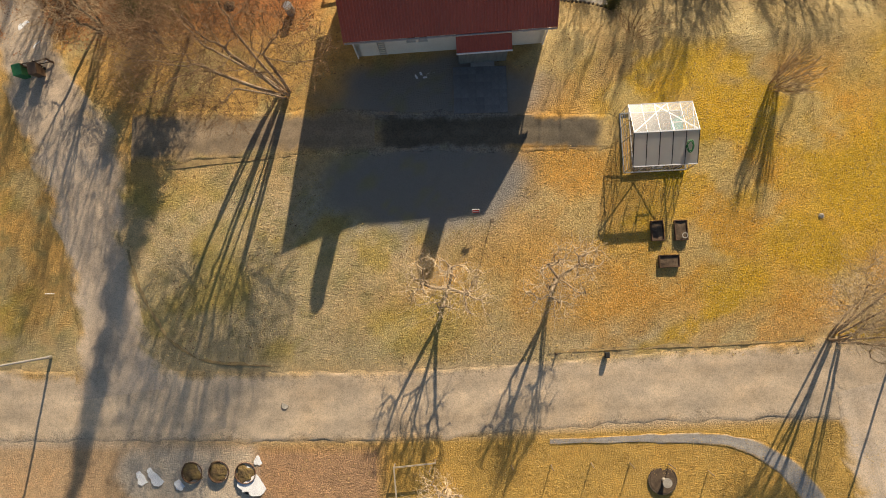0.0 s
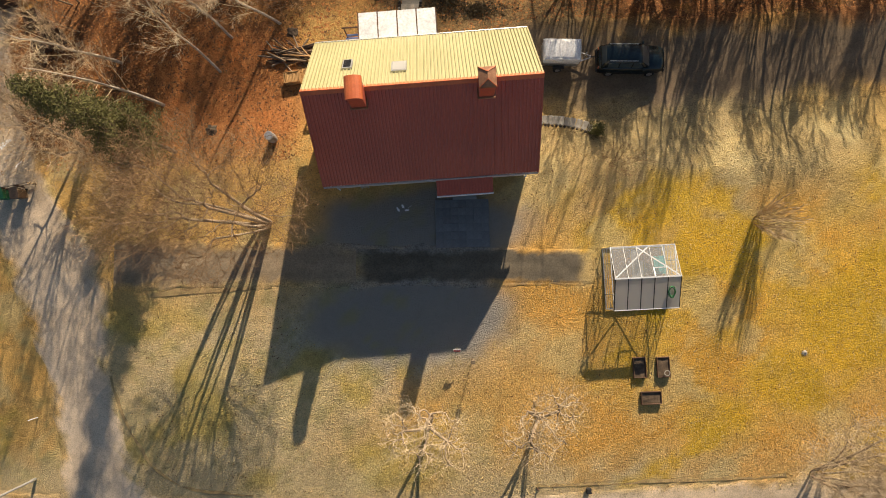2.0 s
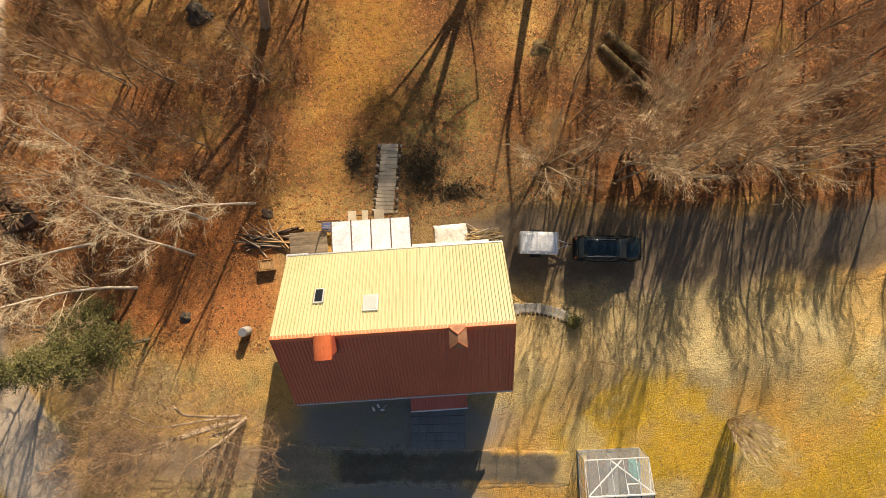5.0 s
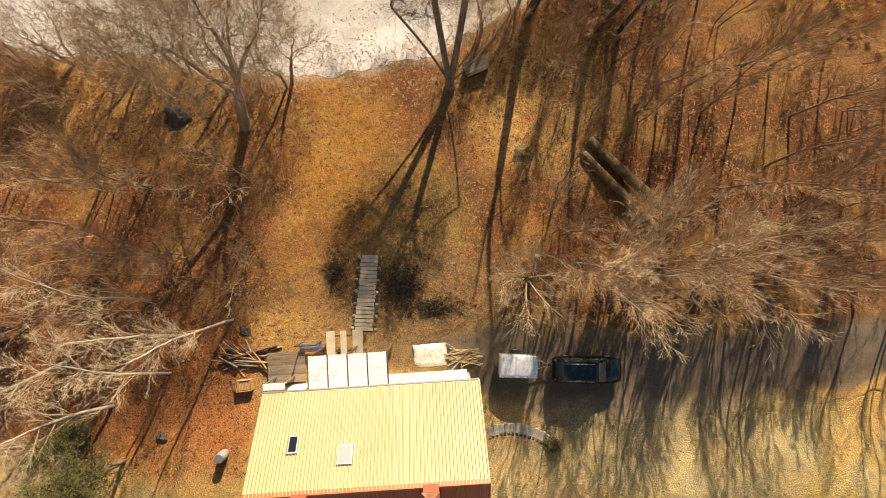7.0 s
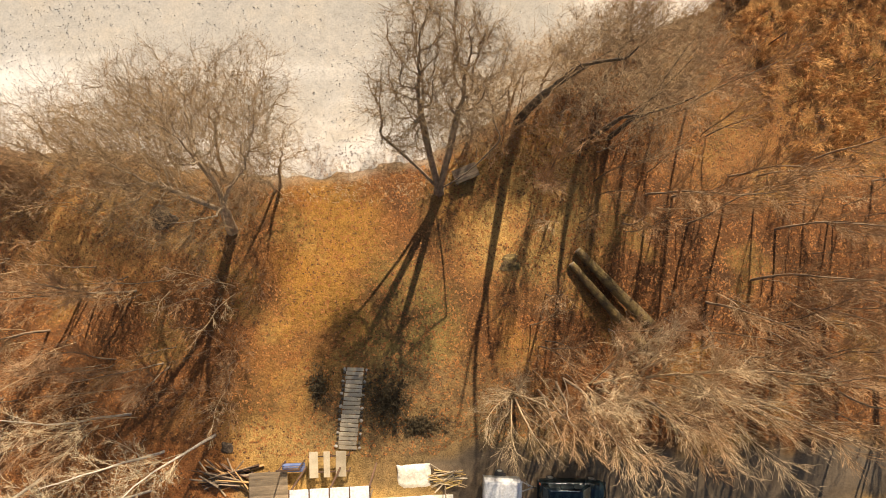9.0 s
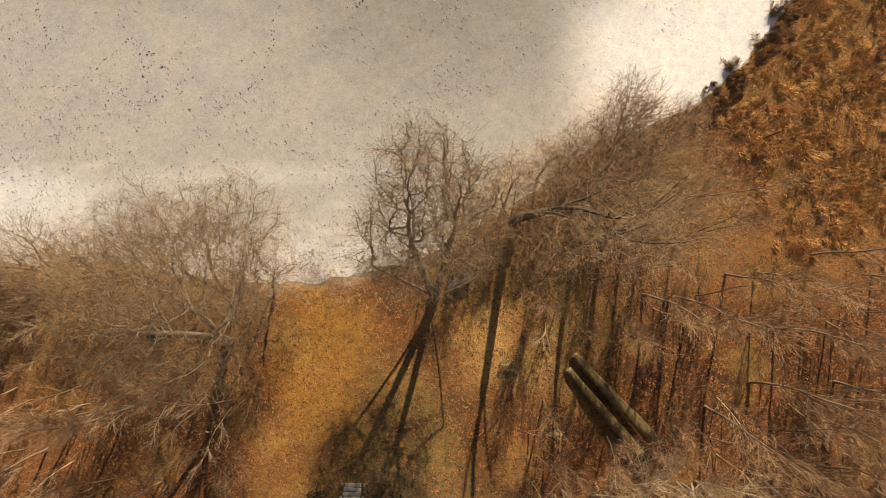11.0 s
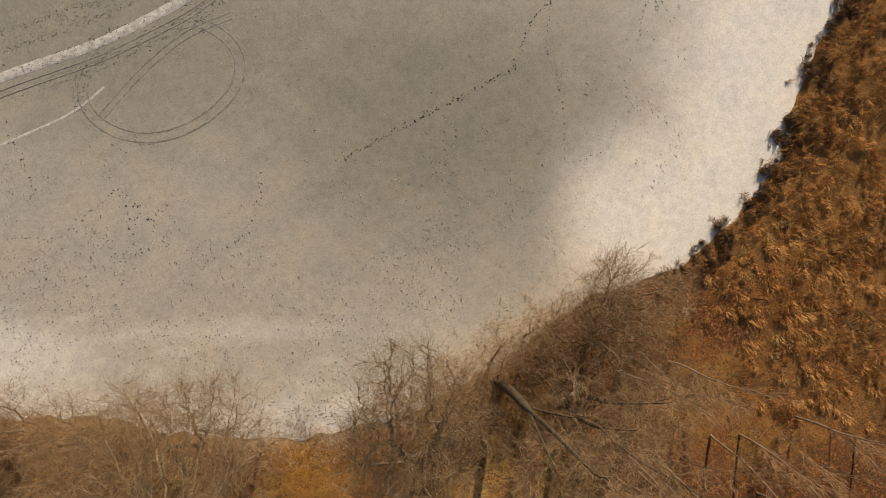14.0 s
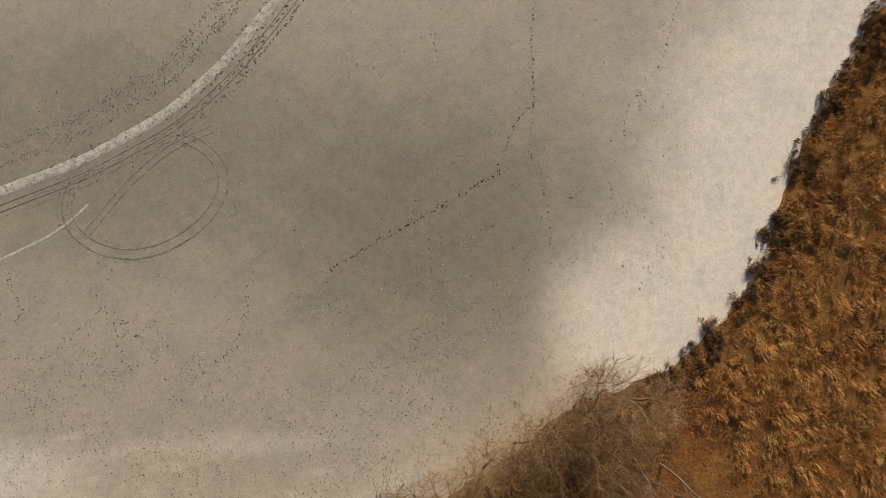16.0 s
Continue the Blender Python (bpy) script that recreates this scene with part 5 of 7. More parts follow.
for rng, (x, y) in scatter(5, 14, lambda r: (r.uniform(-30, -8), r.uniform(26, 45))):
    if inland(x, y) > 0.4 and math.hypot(x + 12, y - 42) > 5:
        plant(rng.choice(["bush", "bushred", "bushred"]), x, y, rng.uniform(0.7, 1.2))
for rng, (x, y) in scatter(6, 10, lambda r: (r.uniform(11, 36), r.uniform(27.5, 47))):
    plant(rng.choice(["bush", "bushred", "bushred"]), x, y, rng.uniform(0.6, 1.05))
for rng, (x, y) in scatter(7, 18, lambda r: (r.uniform(2, 25), r.uniform(45, 56))):
    if -1.5 < float(inland(x, y)) < 4:
        plant(rng.choice(["bush", "bush", "bushred"]), x, y, rng.uniform(0.7, 1.25))
for rng, (x, y) in scatter(8, 20, lambda r: (r.uniform(-28, -7), r.uniform(42, 48))):
    if 0.2 < float(inland(x, y)) < 4:
        plant("bush", x, y, rng.uniform(0.7, 1.2))
for rng, (x, y) in scatter(15, 88, lambda r: (r.uniform(-30, -8.5), r.uniform(25.5, 47))):
    if inland(x, y) > .6 and (y < 39 or x < -22) and x < -9.5 - .25 * max(0, 38 - y) * (y > 31):
        plant(rng.choice(["thicket", "thicket", "thicketpale"]), x, y, rng.uniform(.65, 1.15), None, (rng.uniform(-8, 8), rng.uniform(-10, 6)))
for rng, (x, y) in scatter(16, 122, lambda r: (r.uniform(10.5, 39), r.uniform(29.5, 52))):
    if inland(x, y) > 1 and (y < 45 or x < 22) and not (12.5 < x < 20 and 31 < y < 39) and x - 12 > .35 * (y - 44):
        plant(rng.choice(["thicket", "thicket", "thicketpale"]), x, y, rng.uniform(.7, 1.25), None, (rng.uniform(-8, 8), rng.uniform(-4, 8)))
for rng, (x, y) in scatter(17, 62, lambda r: (r.uniform(4, 25), r.uniform(44.5, 56.5))):
    if -.4 < float(inland(x, y)) < 3.6:
        plant(rng.choice(["thicket", "thicketpale"]), x, y, rng.uniform(.6, 1.05), None, (rng.uniform(-22, -4), rng.uniform(-6, 8)))
for x, y, size in ((7.2, 47.2, .72), (10.2, 49.6, .78), (12.6, 51.4, .75)):
    plant("broad", x, y, size, None, (-12, 2))
for rng, (x, y) in scatter(18, 62, lambda r: (r.uniform(-30, -7), r.uniform(41, 48))):
    if 0 < float(inland(x, y)) < 3.2 and math.hypot(x + 10.8, y - 39.9) > 2:
        plant(rng.choice(["thicket", "thicketpale", "thicketpale"]), x, y, rng.uniform(.6, 1.1), None, (rng.uniform(-20, -2), rng.uniform(-8, 6)))
for x, y, s in ((11.6, 50.6, .7), (11.6, 15.1, .8), (-3.9, 44.9, .55), (-2.6, 44.6, .5), (-4.6, 45.6, .6), (-0.6, 45.4, .45), (0.9, 45.6, .55), (2.2, 46.0, .7), (20.0, 55.2, 1.5), (18.6, 55.6, 1.3)):
    plant("bush", x, y, s)


def conifer(name, label, seed, height, spread, bare):
    rng = random.Random(seed)
    e = thing(name, label, "conifer")
    segs = [(0, 0, -0.3, 0, 0, height, 0.16, 0.02)]
    V, F = [], []
    z = height * bare
    while z < height:
        k = 1 - z / height
        for _ in range(6):
            a = rng.uniform(0, 2 * math.pi)
            ln = spread * (k ** 0.6) * rng.uniform(0.5, 1.1)
            d = Vector((math.cos(a), math.sin(a), rng.uniform(0.05, 0.5))).normalized()
            p = Vector((0, 0, z))
            q = p + d * ln
            segs.append((*p, *q, 0.03, 0.008))
            for _ in range(int(26 + 58 * ln)):
                c = p.lerp(q, rng.uniform(0.25, 1.05)) + Vector((rng.gauss(0, .16), rng.gauss(0, .16), rng.gauss(0, .12)))
                t = Vector((rng.gauss(0, 1), rng.gauss(0, 1), rng.gauss(0, 0.7))).normalized() * rng.uniform(0.09, 0.19)
                w = t.orthogonal().normalized() * rng.uniform(0.018, 0.036)
                w.rotate(Matrix.Rotation(rng.uniform(0, 6.28), 3, t))
                o = len(V)
                V += [c - w, c + w, c + t]
                F.append((o, o + 1, o + 2))
        z += 0.24
    link("trunk", tube_mesh("trunk", [(segs, 5)]), M_BARK, e)
    link("crown", raw("crown", V, F), M_NEEDLE, e, "green needle sprays")
    return e


c = conifer("conifer", "dense olive green conifer beside the lane", 4, 13.5, 2.6, 0.22)
c.matrix_basis = pose(-17.4, 17.0, gz(-17.4, 17.0), 0, -2, 0)
c = conifer("conifer", "smaller green conifer in the thicket", 9, 5.5, 2.0, 0.05)
c.matrix_basis = pose(-20.4, 18.4, gz(-20.4, 18.4))
c = conifer("juniper", "small dark green juniper at the end of the stone edging", 14, 1.0, 0.6, 0.02)
c.matrix_basis = pose(10.75, 17.55, gz(10.75, 17.55))

for k in KINDS.values():
    for ob in k:
        for o in (*ob.children_recursive, ob):
            bpy.data.objects.remove(o)

# ---- things in the yard ----
R = random.Random(77)


def drop(x, y):
    return gz(x, y) - 0.02


stairs = thing("garden_stairs", "long weathered wooden stairs down the slope with stone edging", "stairs", -1.6, 25.2, 0, -3.5)
NS = 19
for i in range(NS):
    y = i * 0.27
    z = gz(-1.6 + 0.016 * i, 25.2 + y) + 0.10
    part("tread", box(R.uniform(-0.03, 0.03), y, z, 1.2 + R.uniform(-0.05, 0.05), 0.235, 0.06, 0.008, pose(0, 0, 0, 0, R.uniform(-1.5, 1.5), R.uniform(-2, 2))), M_WOODPALE, stairs)
for s in (-1, 1):
    for i in range(NS):
        y = i * 0.27 + R.uniform(-0.05, 0.05)
        part("edging_stone", lump(R, R.uniform(.09, .15), R.uniform(.09, .14), .16, .4, 1), M_STONE if i % 3 == 0 else M_STONEDARK, stairs, at=pose(s * (0.74 + R.uniform(-.04, .05)), y, gz(-1.6, 25.2 + y) + 0.03))



def low_shrub(x, y, rx, ry, h, seed, lab):
    """A ground-hugging evergreen of many small sprays, ragged at its rim."""
    e = thing("low_evergreen_shrub", lab, "shrub", x, y, drop(x, y), 0, "evergreens beside the stairs")
    rr = random.Random(seed)
    V, F, segs = [], [], []
    base = drop(x, y)
    for i in range(int(300 * rx * ry)):
        a, d = rr.uniform(0, 6.283), min(1.25, abs(rr.gauss(0, .55)))
        d *= .85 + .4 * math.sin(a * 3 + seed) * math.sin(a * 5 + 2 * seed)
        px, py = math.cos(a) * rx * d, math.sin(a) * ry * d
        z = gz(x + px, y + py) - base + h * max(.08, 1 - d * d * .8) * rr.uniform(.2, 1)
        c = Vector((px, py, z))
        if i % 14 == 0:
            segs.append((px * .5, py * .5, gz(x + px * .5, y + py * .5) - base, *c, .016, .006))
        for _ in range(2):
            t = Vector((rr.gauss(0, 1), rr.gauss(0, 1), rr.gauss(.2, .5))).normalized() * rr.uniform(.10, .24)
            w = t.orthogonal().normalized() * rr.uniform(.03, .06)
            w.rotate(Matrix.Rotation(rr.uniform(0, 6.28), 3, t))
            o = len(V)
            V += [c - w, c + w, c + t]
            F.append((o, o + 1, o + 2))
    link("stems", tube_mesh("stems", [(segs, 4)]), M_BARK, e)
    link("foliage", raw("foliage", V, F), M_NEEDLEDARK, e, "dark small leaves")


low_shrub(.9, 28.0, 2.2, 2.2, .55, 3, "dark low evergreen shrub beside the wooden stairs")
low_shrub(3.2, 26.6, 2.3, 1.0, .4, 5, "dark low evergreen shrub on the slope")
low_shrub(-3.7, 29.0, 1.0, 1.7, .5, 8, "narrow dark evergreen shrub beside the wooden stairs")

# trellis, bench and planks behind the canopy
tz = drop(-3.5, 24.5)
pallet = thing("leaning_boards", "three pale weathered boards lying on a timber frame", "boards", -2.6, 24.4, tz, 2)
for x, w in ((-1.05, .56), (-0.2, .40), (0.72, .66)):
    part("board", box(x, 0, 0.78, w, 1.65, 0.04, 0.006, pose(0, 0, 0, R.uniform(-3, 3), 0, R.uniform(-2, 2))), M_WOODPALE, pallet)
for y in (-0.5, 0.5):
    part("bearer", beam((-1.4, y, 0.7), (1.3, y, 0.7), 0.08), M_WOODDARK, pallet)
    for x in (-1.3, 1.2):
        part("leg", beam((x, y, 0), (x, y, 0.68), 0.08), M_WOODDARK, pallet)
swing = thing("garden_bench", "blue slatted garden bench in a dark timber frame", "bench", -5.0, 24.15, drop(-5, 24.1), 2)
for i in range(5):
    part("slat", box(0, -0.25 + 0.12 * i, 0.48, 1.5, 0.09, 0.03, 0.005), M_BLUE, swing)
for s in (-1, 1):
    for y in (-0.3, 0.3):
        part("leg", beam((s * 0.62, y, 0), (s * 0.62, y, 1.9 if y > 0 else 0.6), 0.07), M_WOODDARK, swing)
part("top_rail", beam((-0.75, 0.3, 1.9), (0.75, 0.3, 1.9), 0.08), M_WOODDARK, swing)
part("backrest", box(0, 0.28, 0.8, 1.25, 0.04, 0.3, 0.01), M_BLUE, swing)


def stick_heap(name, label, x, y, w, d, n, r, length, materials, ang=0, spread=35):
    e = thing(name, label, "wood pile", x, y, drop(x, y))
    for i in range(n):
        a = radians(ang + R.gauss(0, spread))
        l = length * R.uniform(0.5, 1.1)
        c = Vector((R.uniform(-w, w) * 0.6, R.uniform(-d, d) * 0.6, 0.08 + 0.4 * R.random() * (1 - i / n * 0.3)))
        v = Vector((math.cos(a), math.sin(a), R.uniform(-0.06, 0.06))) * l / 2
        part("stick", pole(c - v, c + v, r * R.uniform(.6, 1.2), r * R.uniform(.3, .7), 6), R.choice(materials), e)


stick_heap("branch_pile", "heap of cut grey branches and poles", -9.4, 23.4, 2.0, 0.8, 42, 0.085, 2.7, [M_BARK, M_WOOD, M_CRATE, M_WOODDARK], 165, 22)
stick_heap("pole_pile", "stack of yellowish slender poles", 5.0, 23.3, 0.9, 0.75, 40, 0.045, 2.0, [M_WOODPALE, M_STRAW, M_TWIGPALE], 5, 18)
crate = thing("firewood_crate", "open brown wooden crate of firewood", "crate", -9.4, 21.75, drop(-9.4, 21.75), 5)
for s in (-1, 1):
    part("side", box(s * 0.5, 0, 0.3, 0.04, 0.7, 0.55, 0.005), M_CRATE, crate)
    part("end", box(0, s * 0.35, 0.3, 0.96, 0.04, 0.55, 0.005), M_CRATE, crate)
for i in range(9):
    part("log", pole((-0.4 + 0.1 * i, -0.28, 0.45), (-0.4 + 0.1 * i, 0.28, 0.45 + R.uniform(0, .1)), 0.06, None, 7), M_CRATE, crate)
tarp = thing("tarpaulin", "creased pale tarpaulin spread over a low heap", "tarpaulin", 2.85, 23.4, drop(2.85, 23.4) + 0.02, 3)
bm = bmesh.new()
bmesh.ops.create_grid(bm, x_segments=28, y_segments=20, size=0.5, matrix=Matrix.Diagonal((2.2, 1.55, 1, 1)))
for v in bm.verts:
    k = max(0, 1 - (abs(v.co.x) / 1.1) ** 4) * max(0, 1 - (abs(v.co.y) / 0.78) ** 4)
    v.co.z = 0.04 + 0.2 * k + 0.06 * noise.noise(v.co * 2.4) * k + 0.05 * noise.noise(v.co * 6)
    v.co.x += 0.1 * noise.noise(Vector((v.co.y * 2, 3, 0)))
    v.co.y += 0.1 * noise.noise(Vector((v.co.x * 2, 7, 0)))
bmesh.ops.solidify(bm, geom=bm.faces[:], thickness=0.01)
part("sheet", bm, M_TARP, tarp, "", True)

# stone edging and forecourt
edging = thing("stone_edging", "curved band of flat pale stones beside the house", "stone edging", 0, 0, 0)
for i in range(11):
    u = (i + .5) / 11
    x, y = 6.5 + 4.1 * u, 18.40 + 0.30 * math.sin(u * 2.2) - 0.95 * u * u
    turn = math.degrees(math.atan2(0.66 * math.cos(u * 2.2) - 1.9 * u, 4.1))
    bm = box(0, 0, 0, .36, R.uniform(.58, .7), .16, .04)
    for v in bm.verts:
        v.co += Vector((R.uniform(-.025, .025), R.uniform(-.03, .03), R.uniform(-.012, .012)))
    part("stone", bm, M_STONE, edging, at=pose(x, y, gz(x, y) + .06, R.uniform(-3, 3), R.uniform(-3, 3), turn + R.uniform(-3, 3)))
for i in range(16):
    u = i / 15
    x, y = 6.6 + 4.0 * u, 18.02 + 0.30 * math.sin(u * 2.2) - 0.98 * u * u
    part("kerb_stone", lump(R, R.uniform(.1, .15), R.uniform(.09, .13), R.uniform(.1, .16), .4, 1), M_STONEDARK, edging, at=pose(x, y, gz(x, y), 0, 0, R.uniform(0, 360)))
paving = tagged(new("pavement"), kind="structure")
slab_me = None
for i in range(7):
    for j in range(6):
        if slab_me is None:
            o = part("slab", box(0, 0, 0, 0.477, 0.500, 0.06, 0.004), M_SLAB, paving)
            slab_me = o.data
        else:
            o = link("slab", slab_me, None, paving)
        x, y = 0.28 + 0.482 * i, 10.25 + 0.505 * j
        o.matrix_basis = pose(x, y, gz(x, y) + 0.045 + R.uniform(-.003, .003), R.uniform(-.3, .3), R.uniform(-.3, .3), R.uniform(-.3, .3))
barrel = thing("rain_barrel", "grey lidded barrel standing on the lawn", "barrel", -10.55, 17.5, drop(-10.55, 17.5))
barrel.scale = (0.9, 0.9, 1.05)
bm = bmesh.new()
for z0, z1, r0, r1 in ((0, .5, .30, .36), (.5, 1.0, .36, .31)):
    pole((0, 0, z0), (0, 0, z1), r0, r1, 18, bm)
part("body", bm, M_PLINTH, barrel)
part("lid", pole((0, 0, 1.0), (0, 0, 1.06), 0.34, 0.30, 18), M_STEEL, barrel, "pale grey lid")
for i, (x, y, a, b, c, m, lab) in enumerate(((-14.9, 18.4, .42, .38, .3, M_STONEDARK, "grey boulder beside the trees"), (9.8, 37.4, .7, .6, .25, M_MOSS, "dark mossy boulder among fallen leaves"),
                                             (-15.9, 40.9, .9, .8, .7, M_STONEDARK, "dark mossy boulder in the thicket"), 
                                             (-9.6, 25.2, .4, .4, .22, M_SOIL, "low round heap of dark soil"),
                                             (22.6, 3.0, .18, .16, .12, M_STONE, "small stone lying on the lawn"))):
    e = thing("boulder" if m != M_SOIL else "soil_heap", lab, "boulder" if m != M_SOIL else "heap", x, y, drop(x, y))
    part("rock", lump(R, a, b, c, 0.6, 3), m, e)

# fallen mossy trunks
for (x0, y0, x1, y1, r, lift) in ((14.3, 37.3, 18.9, 31.4, .36, .5), (14.8, 38.3, 19.9, 32.4, .42, .6)):
    e = thing("fallen_trunk", "fallen mossy tree trunk on the leaf-covered slope", "log", x0, y0, gz(x0, y0), 0, "fallen trunks")
    segs, n = [], 7
    for i in range(n):
        a, b = i / n, (i + 1) / n
        pa = [x0 + (x1 - x0) * a, y0 + (y1 - y0) * a]
        pb = [x0 + (x1 - x0) * b, y0 + (y1 - y0) * b]
        za = gz(*pa) + r * (.7 + .4 * a) + lift * a - gz(x0, y0)
        zb = gz(*pb) + r * (.7 + .4 * b) + lift * b - gz(x0, y0)
        segs.append((pa[0] - x0, pa[1] - y0, za, pb[0] - x0, pb[1] - y0, zb, r * (.7 + .4 * a), r * (.7 + .4 * b)))
    rings = []
    side = Vector((y1 - y0, x0 - x1, 0)).normalized()
    for k in range(29):
        a = k / 28
        c = Vector(((x1 - x0) * a, (y1 - y0) * a, float(np.interp(a, np.linspace(0, 1, n + 1), [q[2] for q in segs] + [segs[-1][5]]))))
        ring = []
        for j in range(12):
            w = 2 * math.pi * j / 12
            q = side * math.cos(w) + Vector((0, 0, math.sin(w)))
            ring.append(c + q * r * (.7 + .4 * a) * (1 + .16 * noise.noise(Vector((a * 9, math.cos(w) * 1.5 + x0, math.sin(w) * 1.5)))))
        rings.append(ring)
    link("trunk", raw("trunk", *loft(rings), True), M_MOSS, e)
    part("broken_end", pole(Vector(segs[0][:3]) - Vector((0, 0, .0)), Vector(segs[0][:3]) + Vector((-.05, .06, 0)), r * .7, r * .62, 12), M_WOOD, e)
    roots = []
    for i in range(26):
        d = Vector((R.gauss(.3, .5), R.gauss(-.3, .5), R.gauss(0.1, .8))).normalized()
        c = Vector(segs[-1][3:6])
        roots.append((*c, *(c + d * R.uniform(.5, 1.2)), .09, .02))
    link("root_plate", tube_mesh("root_plate", [(roots, 5)]), M_SOIL, e, "torn root plate")

hut = thing("plank_platform", "brown plank box with a tilted lid near the shore", "wooden box", 6.6, 44.15, drop(6.6, 44.1), 22)
part("body", box(0, 0, 0.4, 1.7, 0.85, 0.8, 0.02), M_WOODDARK, hut)
for i in range(5):
    part("lid_board", box(0, -0.42 + 0.21 * i, 0.87 + 0.03 * i, 1.9, 0.2, 0.04, 0.006, pose(0, 0, 0, 8, 0, 0)), M_WOOD, hut)


def wheelie_bin(x, y, m, turn, lab):
    e = thing("wheeled_bin", lab, "waste bin", x, y, drop(x, y) + 0.03, turn, "bins beside the lane")
    v = [(-.24, -.26, .06), (.24, -.26, .06), (.24, .26, .06), (-.24, .26, .06), (-.29, -.36, .98), (.29, -.36, .98), (.29, .36, .98), (-.29, .36, .98)]
    link("body", raw("body", v, [(3, 2, 1, 0), (4, 5, 6, 7), (0, 1, 5, 4), (1, 2, 6, 5), (2, 3, 7, 6), (3, 0, 4, 7)]), m, e)
    part("lid", box(0, 0, 1.02, .62, .78, .06, .02, pose(0, 0, 0, 4, 0, 0)), m, e)
    for s in (-1, 1):
        part("wheel", pole((s * .2, .3, .1), (s * .29, .3, .1), .1, None, 12), M_BLACK, e)
    part("handle", beam((-.25, .42, 1.0), (.25, .42, 1.0), .035), m, e)


wheelie_bin(-29.5, 14.5, M_GREEN, 12, "green wheeled waste bin beside the lane")
wheelie_bin(-28.35, 14.5, M_BROWNP, 8, "brown wheeled waste bin beside the lane")
rack = thing("bin_stand", "brown wooden stand around the bins", "stand", -28.4, 15.05, drop(-28.4, 15.0), 10)
for x in (-.9, 0, .9):
    part("post", beam((x, 0, 0), (x, 0, 1.0), .08), M_WOODDARK, rack)
for z in (.35, .8):
    part("rail", beam((-1, 0.05, z), (1, 0.05, z), .03, .12), M_WOOD, rack)
for x, y, t in ((-28.0, 27.0, 20), (-26.9, 26.1, 24), (-27.1, 24.9, 15), (-26.0, 25.3, 30)):
    e = thing("wooden_crate", "open weathered wooden crate beside the lane", "crate", x, y, drop(x, y), t, "crates beside the lane")
    for s in (-1, 1):
        part("side", box(s * .5, 0, .3, .04, 1.0, .6, .005), M_WOODDARK, e)
        part("end", box(0, s * .48, .3, .96, .04, .6, .005), M_WOODDARK, e)
    part("base", box(0, 0, .06, .95, .92, .04, 0), M_WOOD, e)
shed = thing("lane_shed", "small dark wooden shed beside the lane", "shed", -31.3, 29.6, drop(-31.3, 29.6), 18)
part("wall", box(0, 0, 1.05, 2.4, 3.6, 2.1, .01), M_WOODDARK, shed)
for s in (-1, 1):
    part("roof_slope", box(s * .68, 0, 2.42, 1.6, 4.0, .06, .005, pose(0, 0, 0, 0, s * 28, 0)), M_ASPHALT, shed)
part("door", box(1.21, -.4, .95, .04, .9, 1.8, .005), M_WOOD, shed)
part("ridge", beam((0, -2.0, 2.8), (0, 2.0, 2.8), .12, .06), M_WOODDARK, shed)


def lamp_post(x, y, lab):
    e = thing("street_lamp", lab, "street lamp", x, y, drop(x, y))
    part("pole", pole((0, 0, 0), (0, 0, 7.6), .085, .055, 10), M_PLINTH, e)
    part("arm", pole((0, 0, 7.5), (0, -1.2, 7.9), .04, .035, 8), M_STEEL, e)
    part("lamp_head", box(0, -1.45, 7.9, .24, .6, .12, .03), M_STEEL, e)
    part("collar", pole((0, 0, 0), (0, 0, .35), .12, .11, 10), M_STEEL, e)


lamp_post(-27.9, -5.0, "slender pale street lamp beside the gravel road")
lamp_post(27.4, -4.3, "slender pale street lamp at the road junction")


M_SIGNRED = plain("red_sign_paint", (0.55, 0.05, 0.04), (0.68, 0.08, 0.06), 3, 20, 0.5, 0.0)


def stake(x, y, h, r, m, name="stake", lab="thin wooden stake in the grass", cat="stake", top=None, tilt=0):
    e = thing(name, lab, cat, x, y, drop(x, y))
    part("post", pole((0, 0, 0), (math.sin(radians(tilt)) * h, 0, h), r, r * .8, 7), m, e)
    if top == "board":
        b = part("board", box(0, -.04, h - .12, .46, .03, .3, .006, pose(0, 0, 0, -35, 0, 0)), M_WHITE, e, "small white board with a red front")
        part("front", box(0, -.062, h - .135, .42, .012, .24, .003, pose(0, 0, 0, -35, 0, 0)), M_SIGNRED, b, "red front face")
        part("stripe", box(0, -.071, h - .14, .34, .008, .05, .002, pose(0, 0, 0, -35, 0, 0)), M_WHITE, b, "white bar")
    elif top == "box":
        part("housing", box(0, 0, h, .3, .34, .3, .03), M_BLACK, e)
    elif top == "brown":
        part("bird_box", box(0, 0, h, .22, .22, .28, .02), M_WOOD, e)
    return e


stake(1.2, 3.75, 1.15, .022, M_WOOD, "garden_sign", "small white sign board on a stake in the lawn", "sign", "board")
stake(2.15, 3.05, 1.5, .03, M_WOODDARK, "bird_box_post", "brown nesting box on a thin garden post", "nest box", "brown")
stake(9.2, -5.35, .28, .05, M_WOODDARK, "letter_box", "small dark letter box on a short post", "letter box", "box")
stake(6.05, -5.25, .4, .05, M_WOODDARK, "marker_post", "short dark marker post beside the road", "post")
stake(-27.4, -.7, .9, .035, M_WHITE, "marker_stake", "white marker stake beside the lane", "stake")
stake(30.3, 54.3, 2.2, .06, M_WOODDARK, "weathered_post", "weathered post standing in the reeds", "post")
